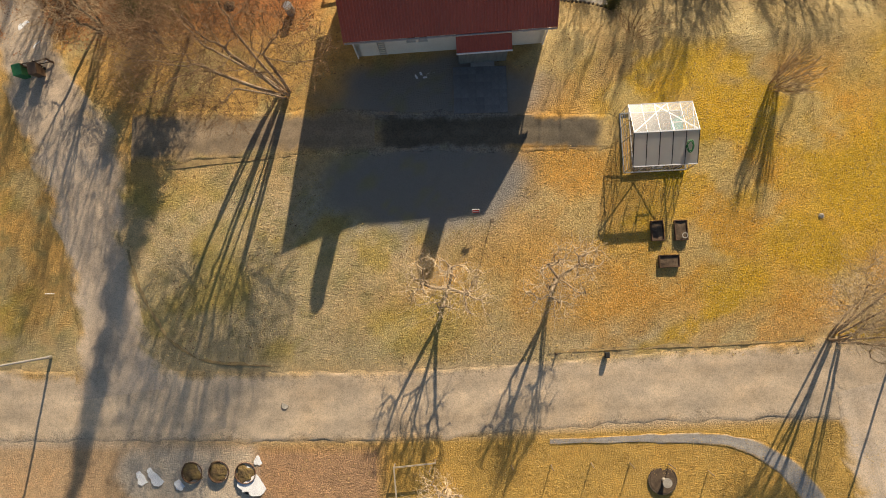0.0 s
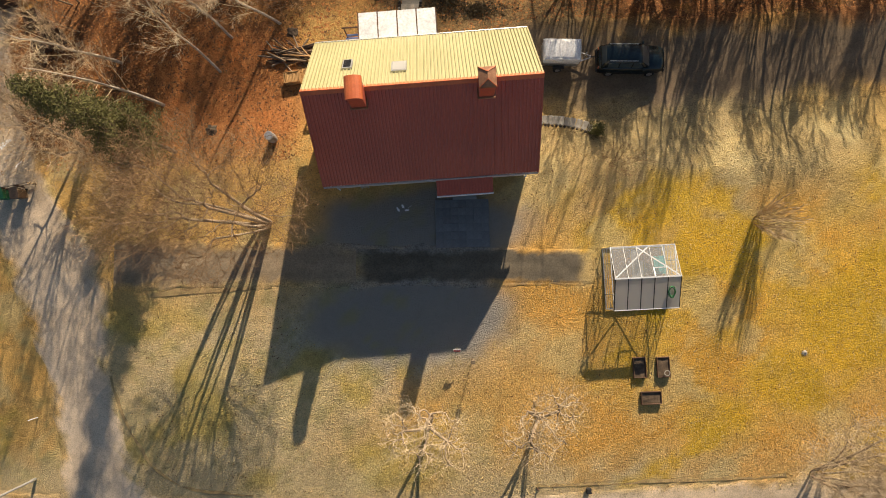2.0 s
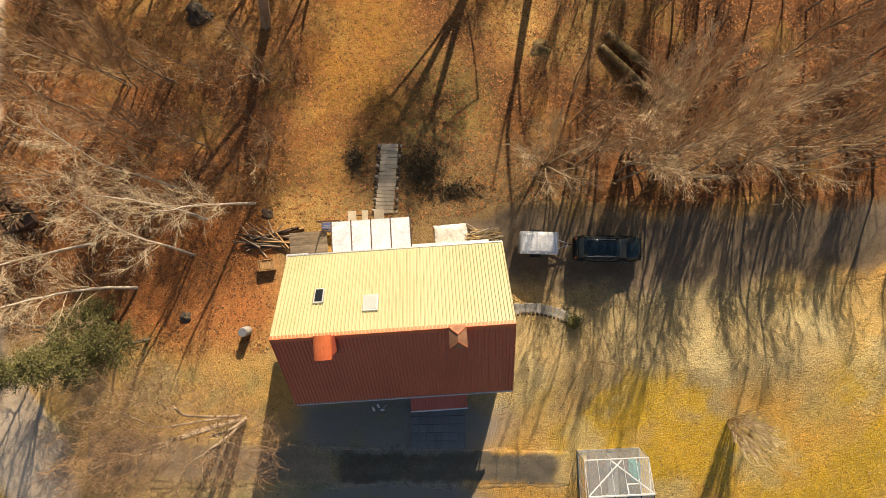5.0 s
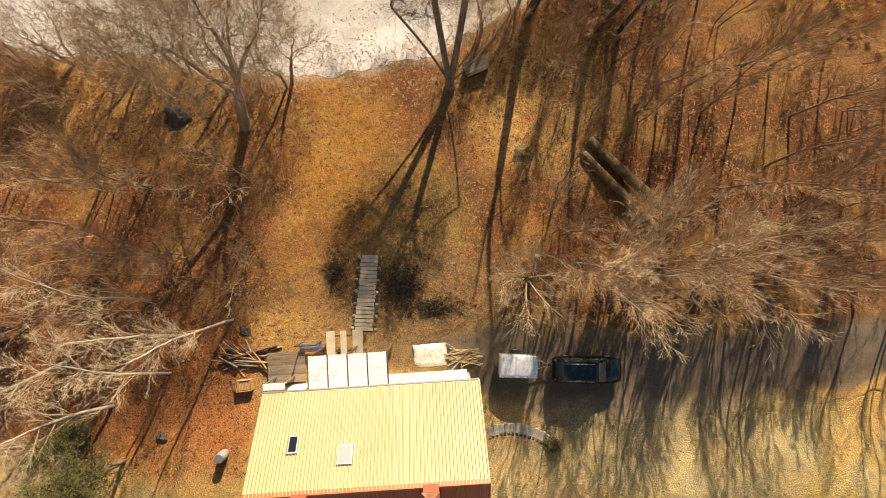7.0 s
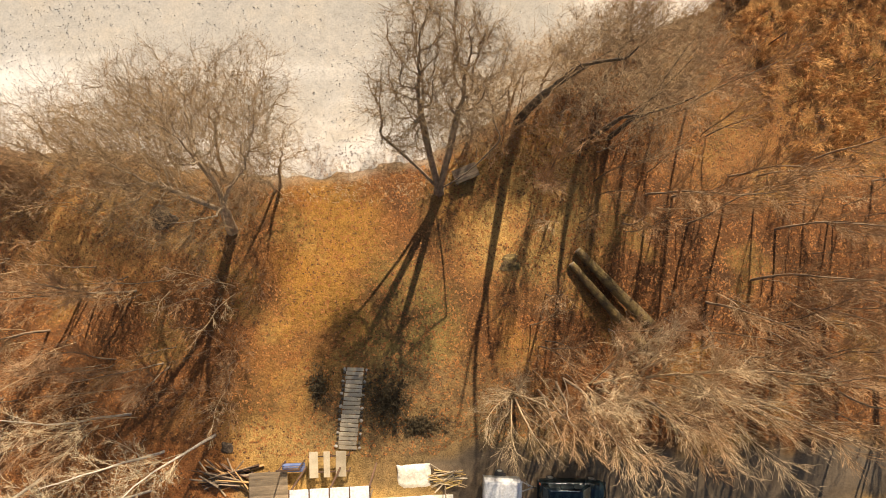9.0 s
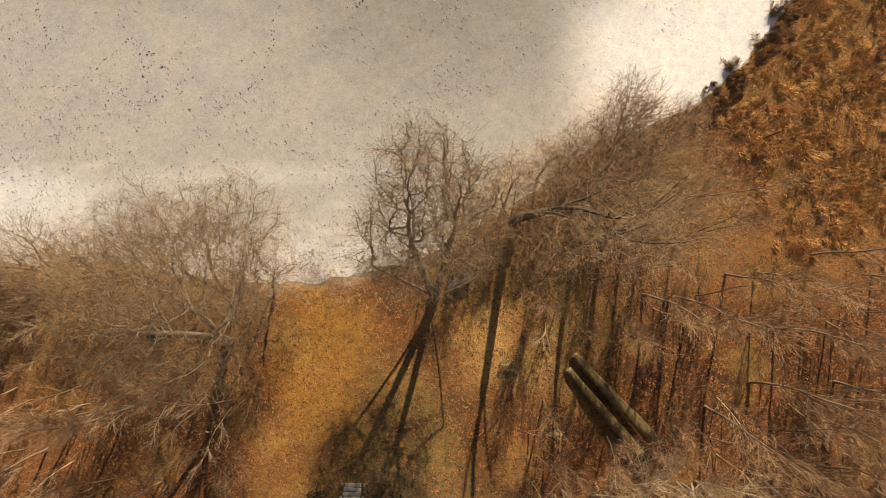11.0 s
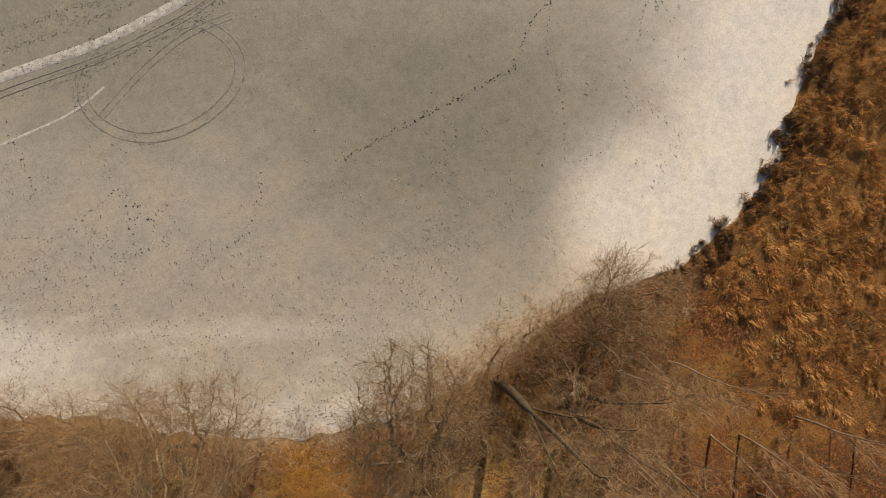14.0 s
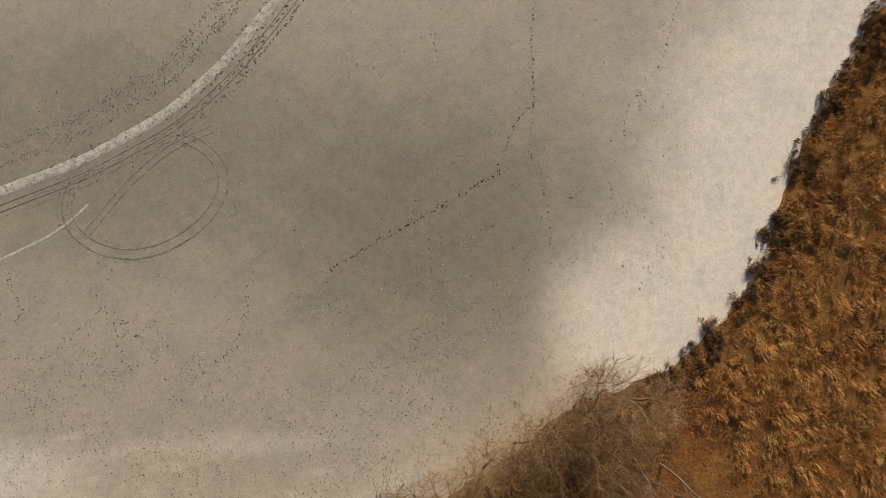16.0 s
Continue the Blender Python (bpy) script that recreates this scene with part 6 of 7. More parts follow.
for x, y in ((-2.0, -12.3), (3.1, -12.3), (5.65, -12.35), (8.2, -12.25), (10.65, -12.3), (13.1, -12.4), (15.6, -12.9), (9.6, -14.9)):
    tagged(stake(x, y, 1.1, .035, M_WOOD, "fence_post", "thin wooden fence post in dry grass", "fence post", None, R.uniform(-4, 4)), group="posts of the southern garden")
gate = thing("timber_frame", "low pale timber frame standing in the grass", "frame", -3.0, -12.0, drop(-3.0, -12.0), 4)
for a, b in (((-1.3, 0, .05), (-1.3, 0, .8)), ((1.3, .05, .05), (1.3, .05, .8)), ((-1.3, -2.2, .05), (-1.3, -2.2, .8))):
    part("post", beam(a, b, .08), M_WOOD, gate)
part("rail", beam((-1.35, 0, .8), (1.35, .05, .8), .09, .06), M_WOODPALE, gate)
part("rail", beam((-1.3, -2.25, .8), (-1.3, 0, .8), .09, .06), M_WOODPALE, gate)
bedr = thing("round_flower_bed", "round dark flower bed edged with stones", "flower bed", 12.7, -13.45, drop(12.7, -13.45) + .03)
part("soil", pole((0, 0, 0), (0, 0, .08), .86, .8, 26), M_SOIL, bedr)
part("rim", pole((0, 0, 0), (0, 0, .05), .92, .90, 30), M_WOODDARK, bedr)
for i in range(44):
    a = 2 * math.pi * i / 44
    part("edging_stone", lump(R, .07, .065, .07, .3, 1), M_STONEDARK, bedr, at=pose(.88 * math.cos(a), .88 * math.sin(a), .03, 0, 0, math.degrees(a)))
urn = thing("stone_urn", "pale stone urn standing in the flower bed", "urn", 12.75, -13.4, drop(12.75, -13.4) + .1)
part("foot", pole((0, 0, 0), (0, 0, .3), .14, .09, 12), M_STONE, urn)
part("bowl", pole((0, 0, .3), (0, 0, .62), .12, .28, 14), M_STONE, urn)
part("rim", pole((0, 0, .62), (0, 0, .68), .30, .30, 14), M_STONE, urn)
for x, y in ((-18.05, -12.85), (-16.15, -12.75), (-14.3, -12.8)):
    e = thing("compost_ring", "low round ring filled with dark twigs", "compost ring", x, y, drop(x, y) + .02, 0, "compost rings beside the road")
    bm = bmesh.new()
    for i in range(22):
        a, b = 2 * math.pi * i / 22, 2 * math.pi * (i + 1) / 22
        beam((.68 * math.cos(a), .68 * math.sin(a), .08), (.68 * math.cos(b), .68 * math.sin(b), .08), .04, .16, 0, bm)
    part("ring", bm, M_WOODDARK, e)
    part("fill", lump(R, .64, .64, .16, .6, 3), M_MOSS, e, "brown twigs and leaves")


def snow_patch(x, y, a, b, seed, lab):
    e = thing("snow_patch", lab, "snow", x, y, drop(x, y) + .02, R.uniform(0, 180))
    rr = random.Random(seed)
    bm = bmesh.new()
    bmesh.ops.create_circle(bm, cap_ends=True, segments=40, radius=1)
    bmesh.ops.inset_region(bm, faces=bm.faces[:], thickness=.25)
    bmesh.ops.triangulate(bm, faces=[f for f in bm.faces if len(f.verts) > 4])
    o = Vector((rr.uniform(0, 99), 0, 0))
    for v in bm.verts:
        k = 1 + .45 * noise.noise(v.co * 1.3 + o) + .15 * noise.noise(v.co * 4 + o)
        rim = v.co.length > .95
        v.co = Vector((v.co.x * a * k, v.co.y * b * k, 0 if rim else .09))
    part("snow", bm, M_SNOW, e, "", True)


for i, (x, y, a, b) in enumerate(((-13.5, -13.1, 1.0, 1.3), (-18.9, -13.6, .5, .4), (-13.3, -11.9, .3, .4), (-20.5, -13.1, .75, .6), (-21.6, -13.3, .5, .45), (-29.9, 17.8, .5, .7), (-28.7, 16.6, .3, .5), (-27.9, 15.2, .25, .4), (-31, 18.2, .3, .3))):
    snow_patch(x, y, a, b, i, "melting patch of old white snow")
for i, (x, y) in enumerate(((-2.3, 12.5), (-2.0, 12.7), (-1.75, 12.45), (-1.5, 12.65), (-1.2, 12.6), (-1.05, 12.8), (-.85, 12.7))):
    snow_patch(x, y, .15, .07, 50 + i, "small scrap of old snow before the house")
cover = thing("manhole_cover", "round rusty manhole cover in the gravel road", "manhole cover", -11.4, -8.3, gz(-11.4, -8.3) + .035)
part("lid", pole((0, 0, 0), (0, 0, .016), .22, .22, 20), M_STONE, cover)
part("rim", pole((0, 0, 0), (0, 0, .012), .26, .26, 20), M_STONEDARK, cover)


def sod_edge(name, line, h, material):
    """A low ragged sod edge along the way."""
    P = np.array(line, float)
    at = np.concatenate([[0], np.cumsum(np.hypot(*np.diff(P, axis=0).T))])
    u = np.arange(0, at[-1], .25)
    x, y = np.interp(u, at, P[:, 0]), np.interp(u, at, P[:, 1])
    for _ in range(8):
        x[1:-1], y[1:-1] = (x[:-2] + 2 * x[1:-1] + x[2:]) / 4, (y[:-2] + 2 * y[1:-1] + y[2:]) / 4
    y = y + .05 * fractal(x, y, 1.7, 2, 5)
    x = x + .04 * fractal(x, y, 1.8, 5, 5)
    tx, ty = np.gradient(x), np.gradient(y)
    l = np.hypot(tx, ty)
    nx, ny = -ty / l, tx / l
    v, f = [], []
    for i in range(len(x)):
        b = gz(x[i], y[i])
        hh = h * (1 + .35 * math.sin(i * 1.7) * math.sin(i * .37))
        for o, z in ((-.07, -.03), (-.04, hh), (.12, hh * .8), (.4, .0)):
            v.append((x[i] + nx[i] * o, y[i] + ny[i] * o, b + z))
    for i in range(len(x) - 1):
        for k in range(3):
            f.append((4 * i + k, 4 * i + 4 + k, 4 * i + 5 + k, 4 * i + 1 + k))
    return tagged(link(name, raw(name, v, f), material), kind="structure")


M_SOD = plain("sod_edge", (0.20, 0.14, 0.07), (0.40, 0.29, 0.13), 2, 14, .95, .6, .03)
sod_edge("verge_north", [(6, -5.15), (12, -5.0), (16, -4.9), (21.5, -4.7)], .022, M_SOD)
sod_edge("verge_corner", [(-22.2, 3.2), (-21.9, 2.0), (-21.2, -.6), (-19.3, -3.9), (-17.8, -5.0), (-16.2, -5.55), (-12, -5.75)], .03, M_SOD)
sod_edge("bed_edge", [(-19, 7.3), (-15, 7.55), (-10.4, 7.75)], .03, M_SOD)

# ---- lake surface ----


def ribbon(name, label, line, w, material, lift, gap=0, kind_="structure"):
    P = np.array(line, float)
    at = np.concatenate([[0], np.cumsum(np.hypot(*np.diff(P, axis=0).T))])
    u = np.arange(0, at[-1], .3)
    x, y = np.interp(u, at, P[:, 0]), np.interp(u, at, P[:, 1])
    for _ in range(40):
        x[1:-1], y[1:-1] = (x[:-2] + 2 * x[1:-1] + x[2:]) / 4, (y[:-2] + 2 * y[1:-1] + y[2:]) / 4
    tx, ty = np.gradient(x), np.gradient(y)
    l = np.hypot(tx, ty)
    nx, ny = -ty / l, tx / l
    e = tagged(new(name), label, "", "", "structure")
    for side in ((-1, 1) if gap else (0,)):
        cx, cy = x + nx * gap * side / 2, y + ny * gap * side / 2
        j = w / 2 * (1 + .12 * fractal(cx, cy, 1.7, 3 + side, 5))
        v = np.stack([np.stack([cx + nx * k * j, cy + ny * k * j, np.full_like(cx, LAKE + h)], -1) for k, h in ((-1, .006), (-.6, lift), (.6, lift), (1, .006))], 1).reshape(-1, 3)
        f = [(4 * i + k, 4 * i + 4 + k, 4 * i + 5 + k, 4 * i + 1 + k) for i in range(len(x) - 1) for k in range(3)]
        link("track", raw("track", v, f, True), material, e)


ribbon("vehicle_track", "pale packed snow track across the lake ice", [(-60, 62), (-40, 67), (-26.2, 72.5), (-19.6, 74.7), (-12.9, 78.1), (-8.4, 81.9), (-4.3, 86.6), (2, 95), (12, 112)], .78, M_TRACK, .03)
ribbon("vehicle_track_inner", "pale narrow track beside it", [(-60, 60.6), (-40, 65.8), (-26.0, 71.3), (-19.2, 73.6), (-12.2, 77.1), (-7.6, 81), (-3.4, 85.9), (3, 94.6), (13, 111.5)], .10, M_TRACKDARK, .02, .5)
ribbon("west_track", "pale curved track on the lake ice", [(-60, 57), (-34, 64), (-26, 67.4), (-21.5, 69.3), (-19.2, 71.4)], .2, M_TRACK, .012)
loop = [(-14.9 + 5.9 * math.cos(a) * (1 + .08 * math.cos(2 * a)), 71.9 + 4.6 * math.sin(a) + .38 * 5.0 * math.cos(a) * .5) for a in [radians(d) for d in range(60, -235, -12)]]
ribbon("looped_track", "faint dark looped wheel track on the ice", loop, .12, M_TRACKDARK, .012, .75)
ribbon("cut_track", "faint dark wheel track on the ice", [(-19.5, 69), (-16.5, 72.5), (-13, 75.5), (-9.5, 76.8)], .12, M_TRACKDARK, .012, .5)


def specks(name, label, pts, size, material, seed, kind_="stuff"):
    """Small flat irregular bits lying on the ice."""
    rr = np.random.RandomState(seed)
    n = len(pts)
    P = np.array(pts)
    V, F = [], []
    s = size * rr.uniform(.5, 1.5, n)
    a = rr.uniform(0, 6.28, n)
    for i in range(n):
        o = len(V)
        for k in range(5):
            t = a[i] + k * 2 * math.pi / 5
            r = s[i] * (.6 + .4 * math.sin(k * 2.3 + i))
            V.append((P[i, 0] + math.cos(t) * r, P[i, 1] + math.sin(t) * r * .75, LAKE + .008))
        V.append((P[i, 0], P[i, 1], LAKE + .02 + s[i] * .4))
        F += [(o + k, o + (k + 1) % 5, o + 5) for k in range(5)]
    ob = link(name, raw(name, V, F), material)
    return tagged(ob, label, "debris", "", kind_)


rr = np.random.RandomState(3)
x, y = rr.uniform(-34, 26, 60000), rr.uniform(44, 92, 60000)
s = -inland(x, y)
fit_ = (s > .3) & (rr.rand(60000) < (.06 + .8 * np.exp(-((s - 8) / 7) ** 2)) * np.where(x < 8, 1, .3) * np.maximum(0, .38 + .8 * fractal(x, y, 3.6, 4, 5)))
pts = list(zip(x[fit_], y[fit_]))[:3200]
specks("ice_debris", "scattered small dark leaves and twigs lying on the lake ice", pts, .058, M_DEBRIS, 1)
# white specks added to paint the bright halo beside each dark bit
near = rr.permutation(len(pts))[:2200]
specks("snow_crusts", "small white specks painted as bright halos beside the ice debris", [(pts[i][0] + .08, pts[i][1] - .09) for i in near], .05, M_SNOW, 2)
x, y = rr.uniform(-30, 20, 120000), rr.uniform(43.5, 54, 120000)
s = -inland(x, y)
fit_ = (s > 0) & (s < 4.4) & (rr.rand(120000) < .5 * (1 - s / 4.6) ** 2 * np.where((x > -11) & (x < 7), 1, .3) * np.maximum(0, .35 + .8 * fractal(x, y, 1.9, 12, 5)))
pts = list(zip(x[fit_], y[fit_]))[:3600]
M_DRIFT = plain("brown_drift_litter", (0.10, 0.06, 0.035), (0.30, 0.20, 0.12), 3, 20, .9, .2, .01)
specks("shore_debris", "brown leaves and reed litter on the snowy shore ice", pts, .062, M_DRIFT, 21)
pts = []
for a in np.arange(0, 1, .0016):
    x = np.interp(a, [0, .25, .5, .75, 1], [-26.2, -19.6, -12.9, -8.4, -4.3]) + rr.normal(0, .28)
    y = np.interp(a, [0, .25, .5, .75, 1], [72.5, 74.7, 78.1, 81.9, 86.6]) + rr.normal(0, .28)
    pts.append((x, y))
specks("track_prints", "dark prints along the packed snow track", pts, .09, M_TRACKDARK, 22)


def trail(name, line, step, wobble, size, seed):
    P = np.array(line, float)
    at = np.concatenate([[0], np.cumsum(np.hypot(*np.diff(P, axis=0).T))])
    u = np.arange(0, at[-1], step)
    r2 = np.random.RandomState(seed)
    x, y = np.interp(u, at, P[:, 0]), np.interp(u, at, P[:, 1])
    q = [(a + r2.normal(0, wobble), b + r2.normal(0, wobble)) for a, b in zip(x, y)]
    specks(name, "line of small dark footprints across the lake ice", q, size, M_TRACKDARK if size > .1 else M_DEBRIS, seed)


def slush_band(name, label, line, width, per_metre, size, seed):
    """A worn track of many dark prints."""
    P = np.array(line, float)
    at = np.concatenate([[0], np.cumsum(np.hypot(*np.diff(P, axis=0).T))])
    r2 = np.random.RandomState(seed)
    u = r2.uniform(0, at[-1], int(at[-1] * per_metre))
    lane_ = r2.choice([-.5, .5, 0], len(u), p=[.4, .4, .2]) * width
    x, y = np.interp(u, at, P[:, 0]), np.interp(u, at, P[:, 1])
    nx, ny = np.interp(u, at, np.gradient(-P[:, 1])), np.interp(u, at, np.gradient(P[:, 0]))
    nl = np.hypot(nx, ny)
    o = lane_ + r2.normal(0, width * .14, len(u))
    specks(name, label, list(zip(x + nx / nl * o, y + ny / nl * o)), size, M_TRACKDARK, seed)


slush_band("slush_track", "dark slushy track across the lake ice", [(-60, 66), (-40, 70.5), (-26.1, 75.2), (-19.5, 77.5), (-12.8, 81.2), (-7.8, 86.8), (-2, 95)], 1.3, 30, .06, 31)
slush_band("loop_slush", "faint looped wheel prints on the ice", loop, .75, 14, .05, 32)
slush_band("track_slush", "dark prints beside the packed snow track", [(-40, 65.4), (-26.0, 70.9), (-19.2, 73.2), (-12.2, 76.7), (-7.6, 80.6), (-3.4, 85.5), (3, 94.2)], .7, 16, .08, 33)
for i, way in enumerate(([(-25, 57.9), (-21.5, 60.9), (-18.3, 63.4), (-17.4, 60.9), (-16.3, 58.3)], [(-18.6, 63.3), (-16.7, 62.1), (-15, 60.1), (-13.7, 57.4)], [(-11.1, 57.9), (-8.9, 59.5), (-7.7, 61.3), (-6.8, 65.9)],
                         [(-26.6, 68.5), (-25.3, 65.4), (-24.7, 63)], [(-27.7, 63.5), (-25.3, 62.8), (-23.2, 63.6)])):
    trail("footprint_trail", way, .3, .16, .075, 41 + i)
trail("footprint_trail", [(-1.2, 65.4), (4.2, 68.2), (8.7, 70.5), (12.75, 72.7)], .17, .12, .085, 5)
trail("footprint_trail", [(12.4, 72.6), (13.2, 74.8), (13.8, 76.2), (15.4, 77.9), (15.4, 83.2), (16, 86), (16.5, 100)], .26, .08, .08, 6)
trail("footprint_trail", [(15.4, 77.9), (14.8, 74), (15.9, 71.5), (16.2, 68), (16.2, 65.1), (17.6, 65.3), (19.5, 65.9), (20.3, 68.5)], .42, .08, .07, 7)
trail("footprint_trail", [(27.2, 90), (27, 85.4), (25.5, 80.6), (22.7, 77.2), (21.9, 73.7)], .48, .05, .085, 8)
trail("footprint_trail", [(26.1, 74.2), (27.6, 73.6), (28.6, 72.5)], .3, .04, .06, 9)
trail("footprint_trail", [(-30, 52), (-24, 56), (-20, 60), (-15.5, 56)], .5, .2, .07, 10)
snag = thing("drift_branch", "dark broken branch frozen in the ice edge", "branch", 33.6, 66.9, LAKE + .03)
br = []
for i in range(14):
    a = R.uniform(1.8, 3.6)
    c = Vector((R.uniform(-.2, .3), R.uniform(-.3, .2), .1))
    br.append((*c, *(c + Vector((math.cos(a), math.sin(a), R.uniform(0, .3))) * R.uniform(.2, .8)), .03, .01))
link("branches", tube_mesh("branches", [(br, 5)]), M_DEBRIS, snag)
part("stump", lump(R, .3, .25, .25, .4, 2), M_DEBRIS, snag)

# ---- loose ground cover ----


def blades(name, label, P, length, width, rise, material, seed, heading=None, per=1, category="grass"):
    """Many small blades; P holds their feet."""
    r2 = np.random.RandomState(seed)
    P = np.repeat(np.asarray(P, float), per, 0)
    n = len(P)
    if per > 1:
        P[:, :2] += r2.normal(0, length * .22, (n, 2))
    z = np.maximum(ground(P[:, 0], P[:, 1]), LAKE)
    a = r2.uniform(0, 2 * np.pi, n) if heading is None else heading(P[:, 0], P[:, 1]) + r2.normal(0, .55, n)
    L = length * r2.uniform(.5, 1.3, n)
    e = rise * r2.uniform(.4, 1.5, n)
    d = np.stack([np.cos(a) * L, np.sin(a) * L, e], -1)
    w = np.stack([-np.sin(a), np.cos(a), np.zeros(n)], -1) * (width * r2.uniform(.6, 1.3, n))[:, None]
    b = np.stack([P[:, 0], P[:, 1], z + .01], -1)
    mid = b + d * np.array([.55, .55, 1.0])
    tip = b + d * np.array([1, 1, .75])
    V = np.stack([b - w, b + w, mid + w * .8, tip, mid - w * .8], 1).reshape(-1, 3)
    k = np.arange(n) * 5
    me = bpy.data.meshes.new(name)
    F = np.concatenate([np.stack([k, k + 1, k + 2, k + 4], -1)], 0).tolist() + np.stack([k + 4, k + 2, k + 3], -1).tolist()
    me.from_pydata(V.tolist(), [], F)
    ob = link(name, me, material)
    return tagged(ob, label, category, "", "stuff")


r2 = np.random.RandomState(12)


def field(n, x0, x1, y0, y1, test=None):
    P = np.stack([r2.uniform(x0, x1, n), r2.uniform(y0, y1, n)], -1)
    return P if test is None else P[test(P[:, 0], P[:, 1])]


def off_ways(x, y):
    road = (y < -5.6) & (y > -10.6)
    lane_ = (x < -20.5) & (x > -29.5 - .1 * y) & (y < 14)
    path_ = (np.abs(y - 9.1) < 1.4) & (x < 9.5)
    drive = (y > 19.2) & (y < 25.2) & (x > 6.5)
    home = (np.abs(x + .3) < 6.6) & (y > 13.4) & (y < 22.6)
    yard_ = court(x, y) > .4
    gh_ = (np.abs(x - 12.35) < 2) & (np.abs(y - 7.9) < 2)
    return ~(road | lane_ | path_ | drive | home | yard_ | gh_)


blades("dry_grass", "dry yellow lawn grass in short tufts", field(60000, -34, 36, -18, 19, lambda x, y: off_ways(x, y) & ((x > -3) | (np.arange(len(x)) % 3 == 0)) & ~((y < -10.5) & (x < -13)) & ((y < 12) | (np.arange(len(x)) % 2 == 0))), .13, .014, .05, M_STRAW, 1, None, 1)
M_MOSSGRASS = plain("mossy_grass_blades", (0.24, 0.20, 0.07), (0.42, 0.34, 0.14), 0.5, 5, .9, 0)
blades("mossy_grass", "grey green mossy grass tufts of the lawn", field(24000, -22, 30, -6, 18, off_ways), .12, .014, .05, M_MOSSGRASS, 2, None, 1)
M_LEAF = plain("dead_leaves", (0.26, 0.085, 0.025), (0.58, 0.275, 0.09), 3.0, 9, .85, 0)
M_LEAFDARK = plain("dark_dead_leaves", (0.09, 0.045, 0.022), (0.24, 0.13, 0.06), 3.0, 9, .85, 0)
blades("lawn_leaves", "dark scattered leaves and moss holes of the lawn", field(3200, -22, 30, -6, 19, off_ways), .11, .026, .012, M_LEAFDARK, 9, None, 1, "leaves")
land = lambda x, y: (inland(x, y) > .5) & ~((y < 24.6) & (x > -9))
blades("leaf_litter", "fallen orange brown leaves on the wooded slope", field(44000, -32, 40, 16, 57, land), .14, .045, .02, M_LEAF, 3, None, 2, "leaves")
blades("dark_leaf_litter", "dark decaying leaves on the wooded slope", field(24000, -32, 40, 16, 57, lambda x, y: land(x, y) & ((np.abs(x + 3.5) > 5) | (np.arange(len(x)) % 2 == 0))), .14, .04, .012, M_LEAFDARK, 4, None, 2, "leaves")
def reedy(x, y):
    e = 2.2 * fractal(x, y, 3.0, 3) + 2.5 * (np.random.RandomState(len(x)).rand(len(x)) - .5)
    return (inland(x, y) > .15) & (x > 27 + .5 * np.maximum(0, 56 - y) + e) & (y > 45 + 1.6 * e)



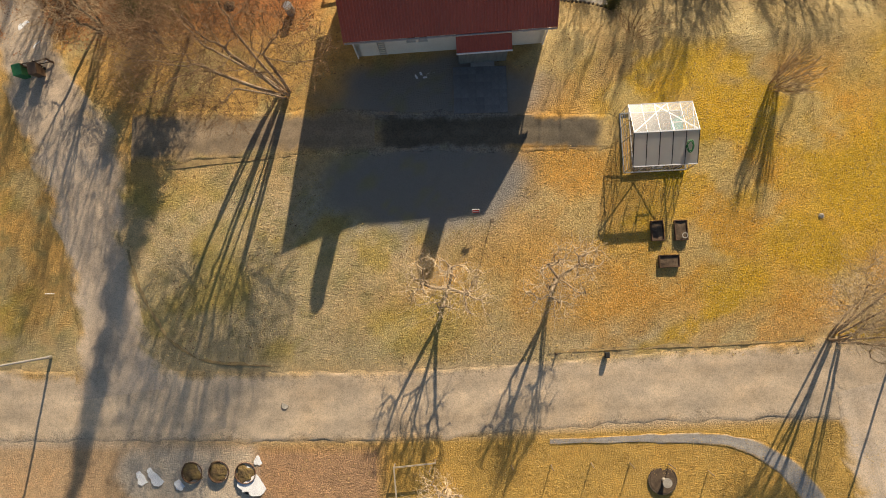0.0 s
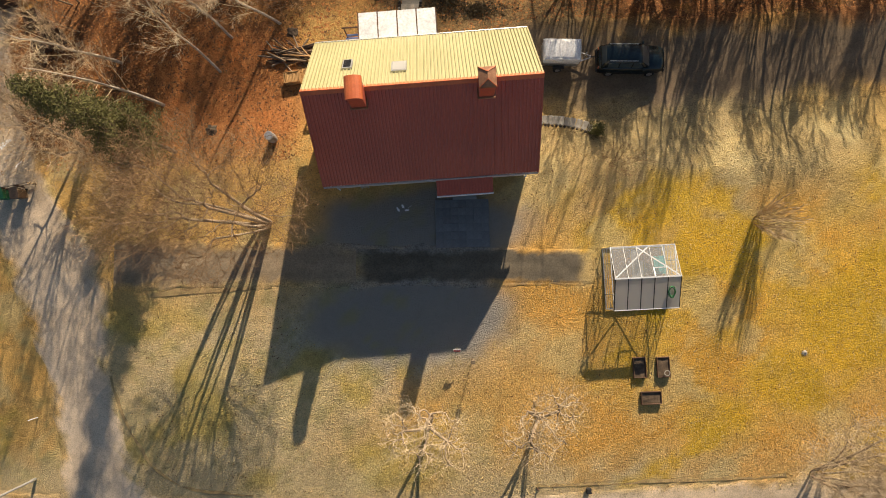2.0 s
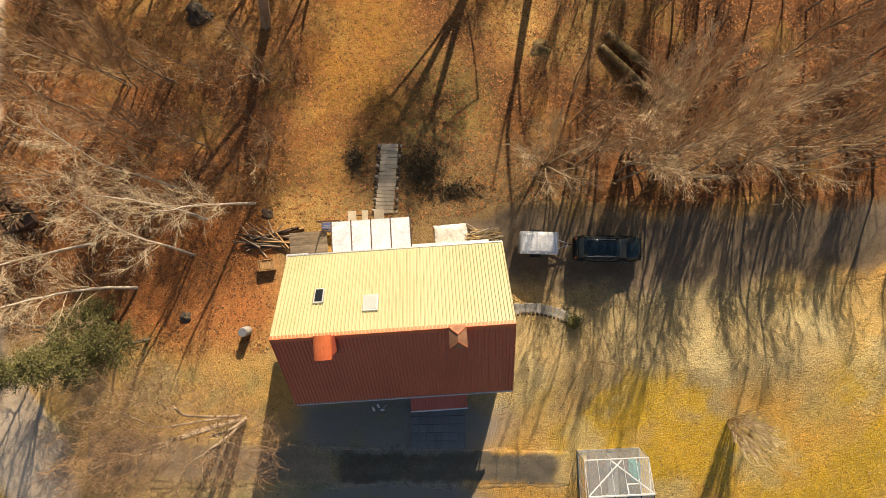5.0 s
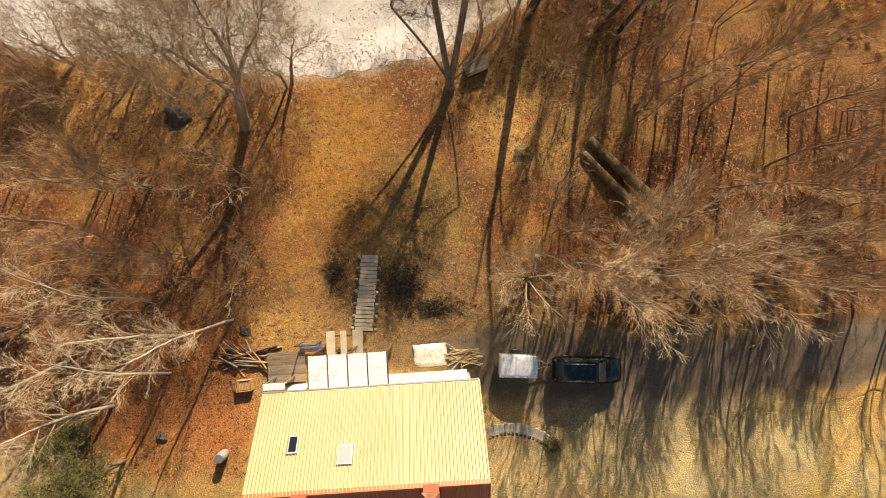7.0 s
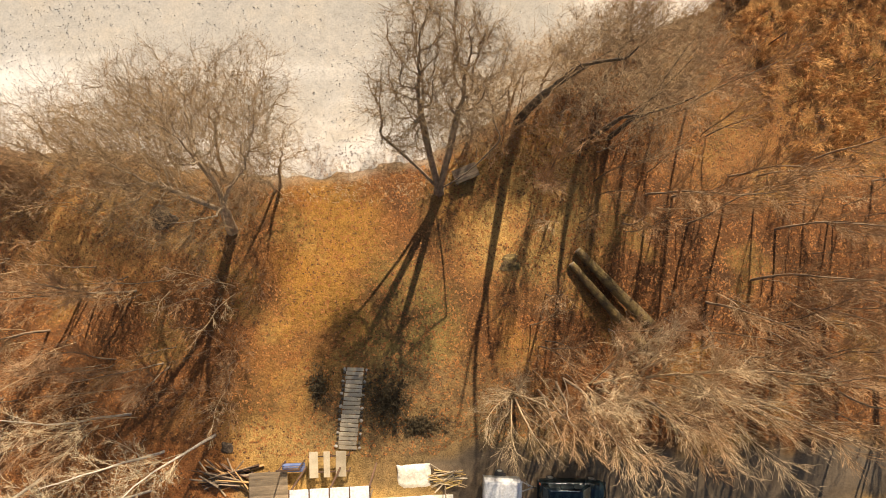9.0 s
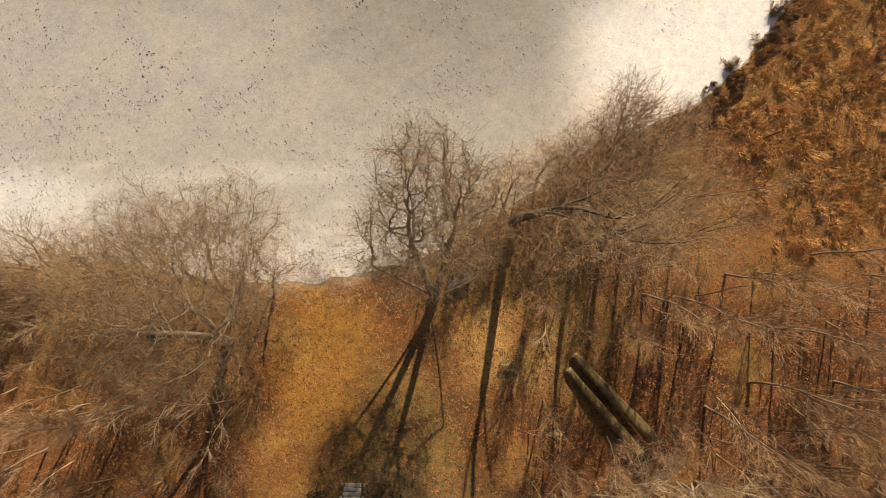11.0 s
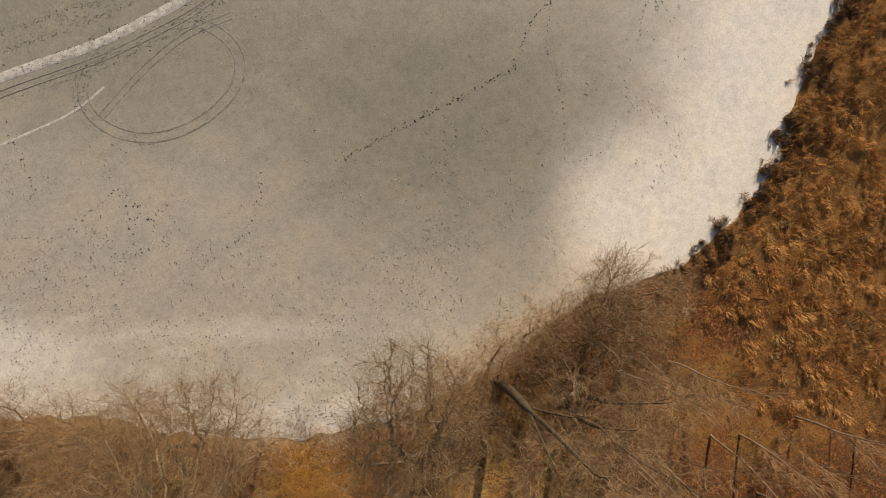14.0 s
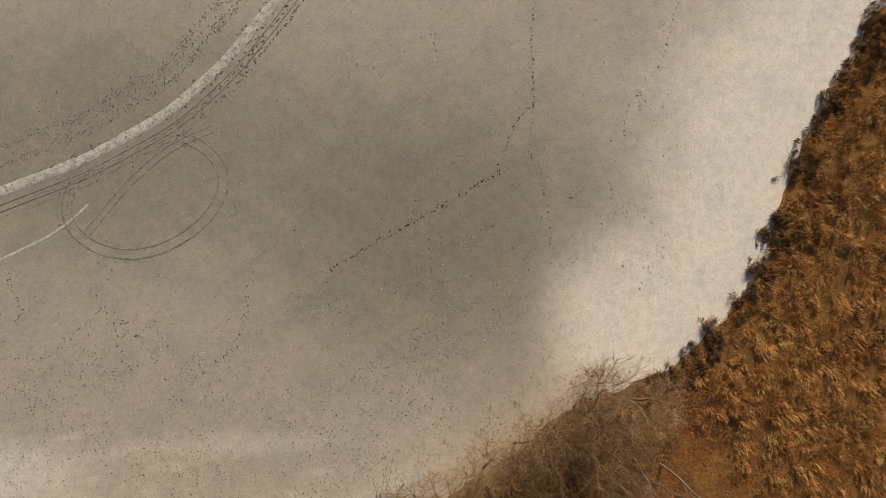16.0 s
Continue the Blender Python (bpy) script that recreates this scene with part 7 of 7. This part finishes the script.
flow = lambda x, y: 3.9 + .9 * fractal(x, y, 3.5, 2) + .5 * fractal(x, y, 1.2, 4)
def tussocks(name, label, P, radius, length, rise, material, seed, per, width=.02, lean=None):
    """Clumps of blades that fan out from each clump's foot, each clump combed its own way."""
    r3 = np.random.RandomState(seed)
    n = len(P)
    size = r3.uniform(.6, 1.35, n)
    comb = r3.uniform(0, 2 * np.pi, n) if lean is None else lean(P[:, 0], P[:, 1]) + r3.normal(0, .5, n)
    Q = np.repeat(P, per, 0)
    size, comb = np.repeat(size, per), np.repeat(comb, per)
    a, d = r3.uniform(0, 2 * np.pi, len(Q)), radius * size * np.sqrt(r3.rand(len(Q)))
    ox, oy = np.cos(a) * d, np.sin(a) * d
    hx, hy = ox / radius * .4 + np.cos(comb) * .9 + r3.normal(0, .38, len(Q)), oy / radius * .4 + np.sin(comb) * .9 + r3.normal(0, .38, len(Q))
    L = length * size * r3.uniform(.6, 1.2, len(Q))
    up = rise * size * r3.uniform(.5, 1.3, len(Q)) * (1.15 - .6 * (d / (radius * size)))
    x, y = Q[:, 0] + ox, Q[:, 1] + oy
    z = np.maximum(ground(x, y), LAKE) + .01
    w = width * r3.uniform(.6, 1.4, len(Q)) / (np.hypot(hx, hy) + 1e-6)
    b = np.stack([x, y, z], -1)
    dv = np.stack([hx * L, hy * L, up], -1)
    wv = np.stack([-hy * w, hx * w, 0 * w], -1)
    mid, tip = b + dv * np.array([.5, .5, 1.0]), b + dv * np.array([1, 1, .6])
    V = np.stack([b - wv, b + wv, mid + wv, tip, mid - wv], 1).reshape(-1, 3)
    k = np.arange(len(Q)) * 5
    me = bpy.data.meshes.new(name)
    me.from_pydata(V.tolist(), [], np.stack([k, k + 1, k + 2, k + 4], -1).tolist() + np.stack([k + 4, k + 2, k + 3], -1).tolist())
    return tagged(link(name, me, material), label, "reeds", "", "stuff")


tussocks("reed_bed", "tangled orange brown tussocks of dry reed along the lake", field(3700, 24, 56, 40, 96, reedy), .38, .44, .44, M_REED, 5, 34, .014, flow)
tussocks("pale_reed_tufts", "pale straw tufts among the reeds", field(420, 24, 56, 40, 96, reedy), .28, .42, .5, M_STRAW, 15, 24, .012, flow)
M_REEDDARK = plain("dark_reed", (0.11, 0.06, 0.03), (0.27, 0.155, 0.07), 0.6, 6, .9, 0)
tussocks("reed_edge", "dark tangled sedge tussocks at the lake edge", field(7800, 20, 56, 50, 96, lambda x, y: (x > 23) & (inland(x, y) > -.5 + .5 * fractal(x, y, 1.1, 8)) & (inland(x, y) < 1.3 + 1.6 * fractal(x, y, 2.4, 5, 5))), .26, .27, .48, M_REEDDARK, 6, 34, .017)
tussocks("ice_edge_tufts", "loose dark tufts frozen into the ice edge", field(3000, 22, 56, 50, 96, lambda x, y: (inland(x, y) > -1.5) & (inland(x, y) < -.2) & (fractal(x, y, 1.3, 17) > .45)), .14, .16, .18, M_REEDDARK, 16, 14, .015)
# dark tufts added in place of the shaded gaps between reed clumps
blades("reed_shadow_tufts", "dark brown tufts standing in for shade in the reed bed", field(2600, 26, 56, 42, 96, lambda x, y: reedy(x, y) & (fractal(x, y, 2.6, 8) > .25)), .42, .03, .34, M_REEDDARK, 7, None, 8, "reeds")
blades("shore_straw", "pale dry straw and twigs along the shore", field(6500, -30, 27, 42, 58, lambda x, y: (inland(x, y) > -.4 - 3.6 * np.random.RandomState(3).rand(len(x)) * ((x > 2) & (x < 24))) & (inland(x, y) < 3.0)), .3, .012, .16, M_TWIGMID, 8, None, 3, "straw")
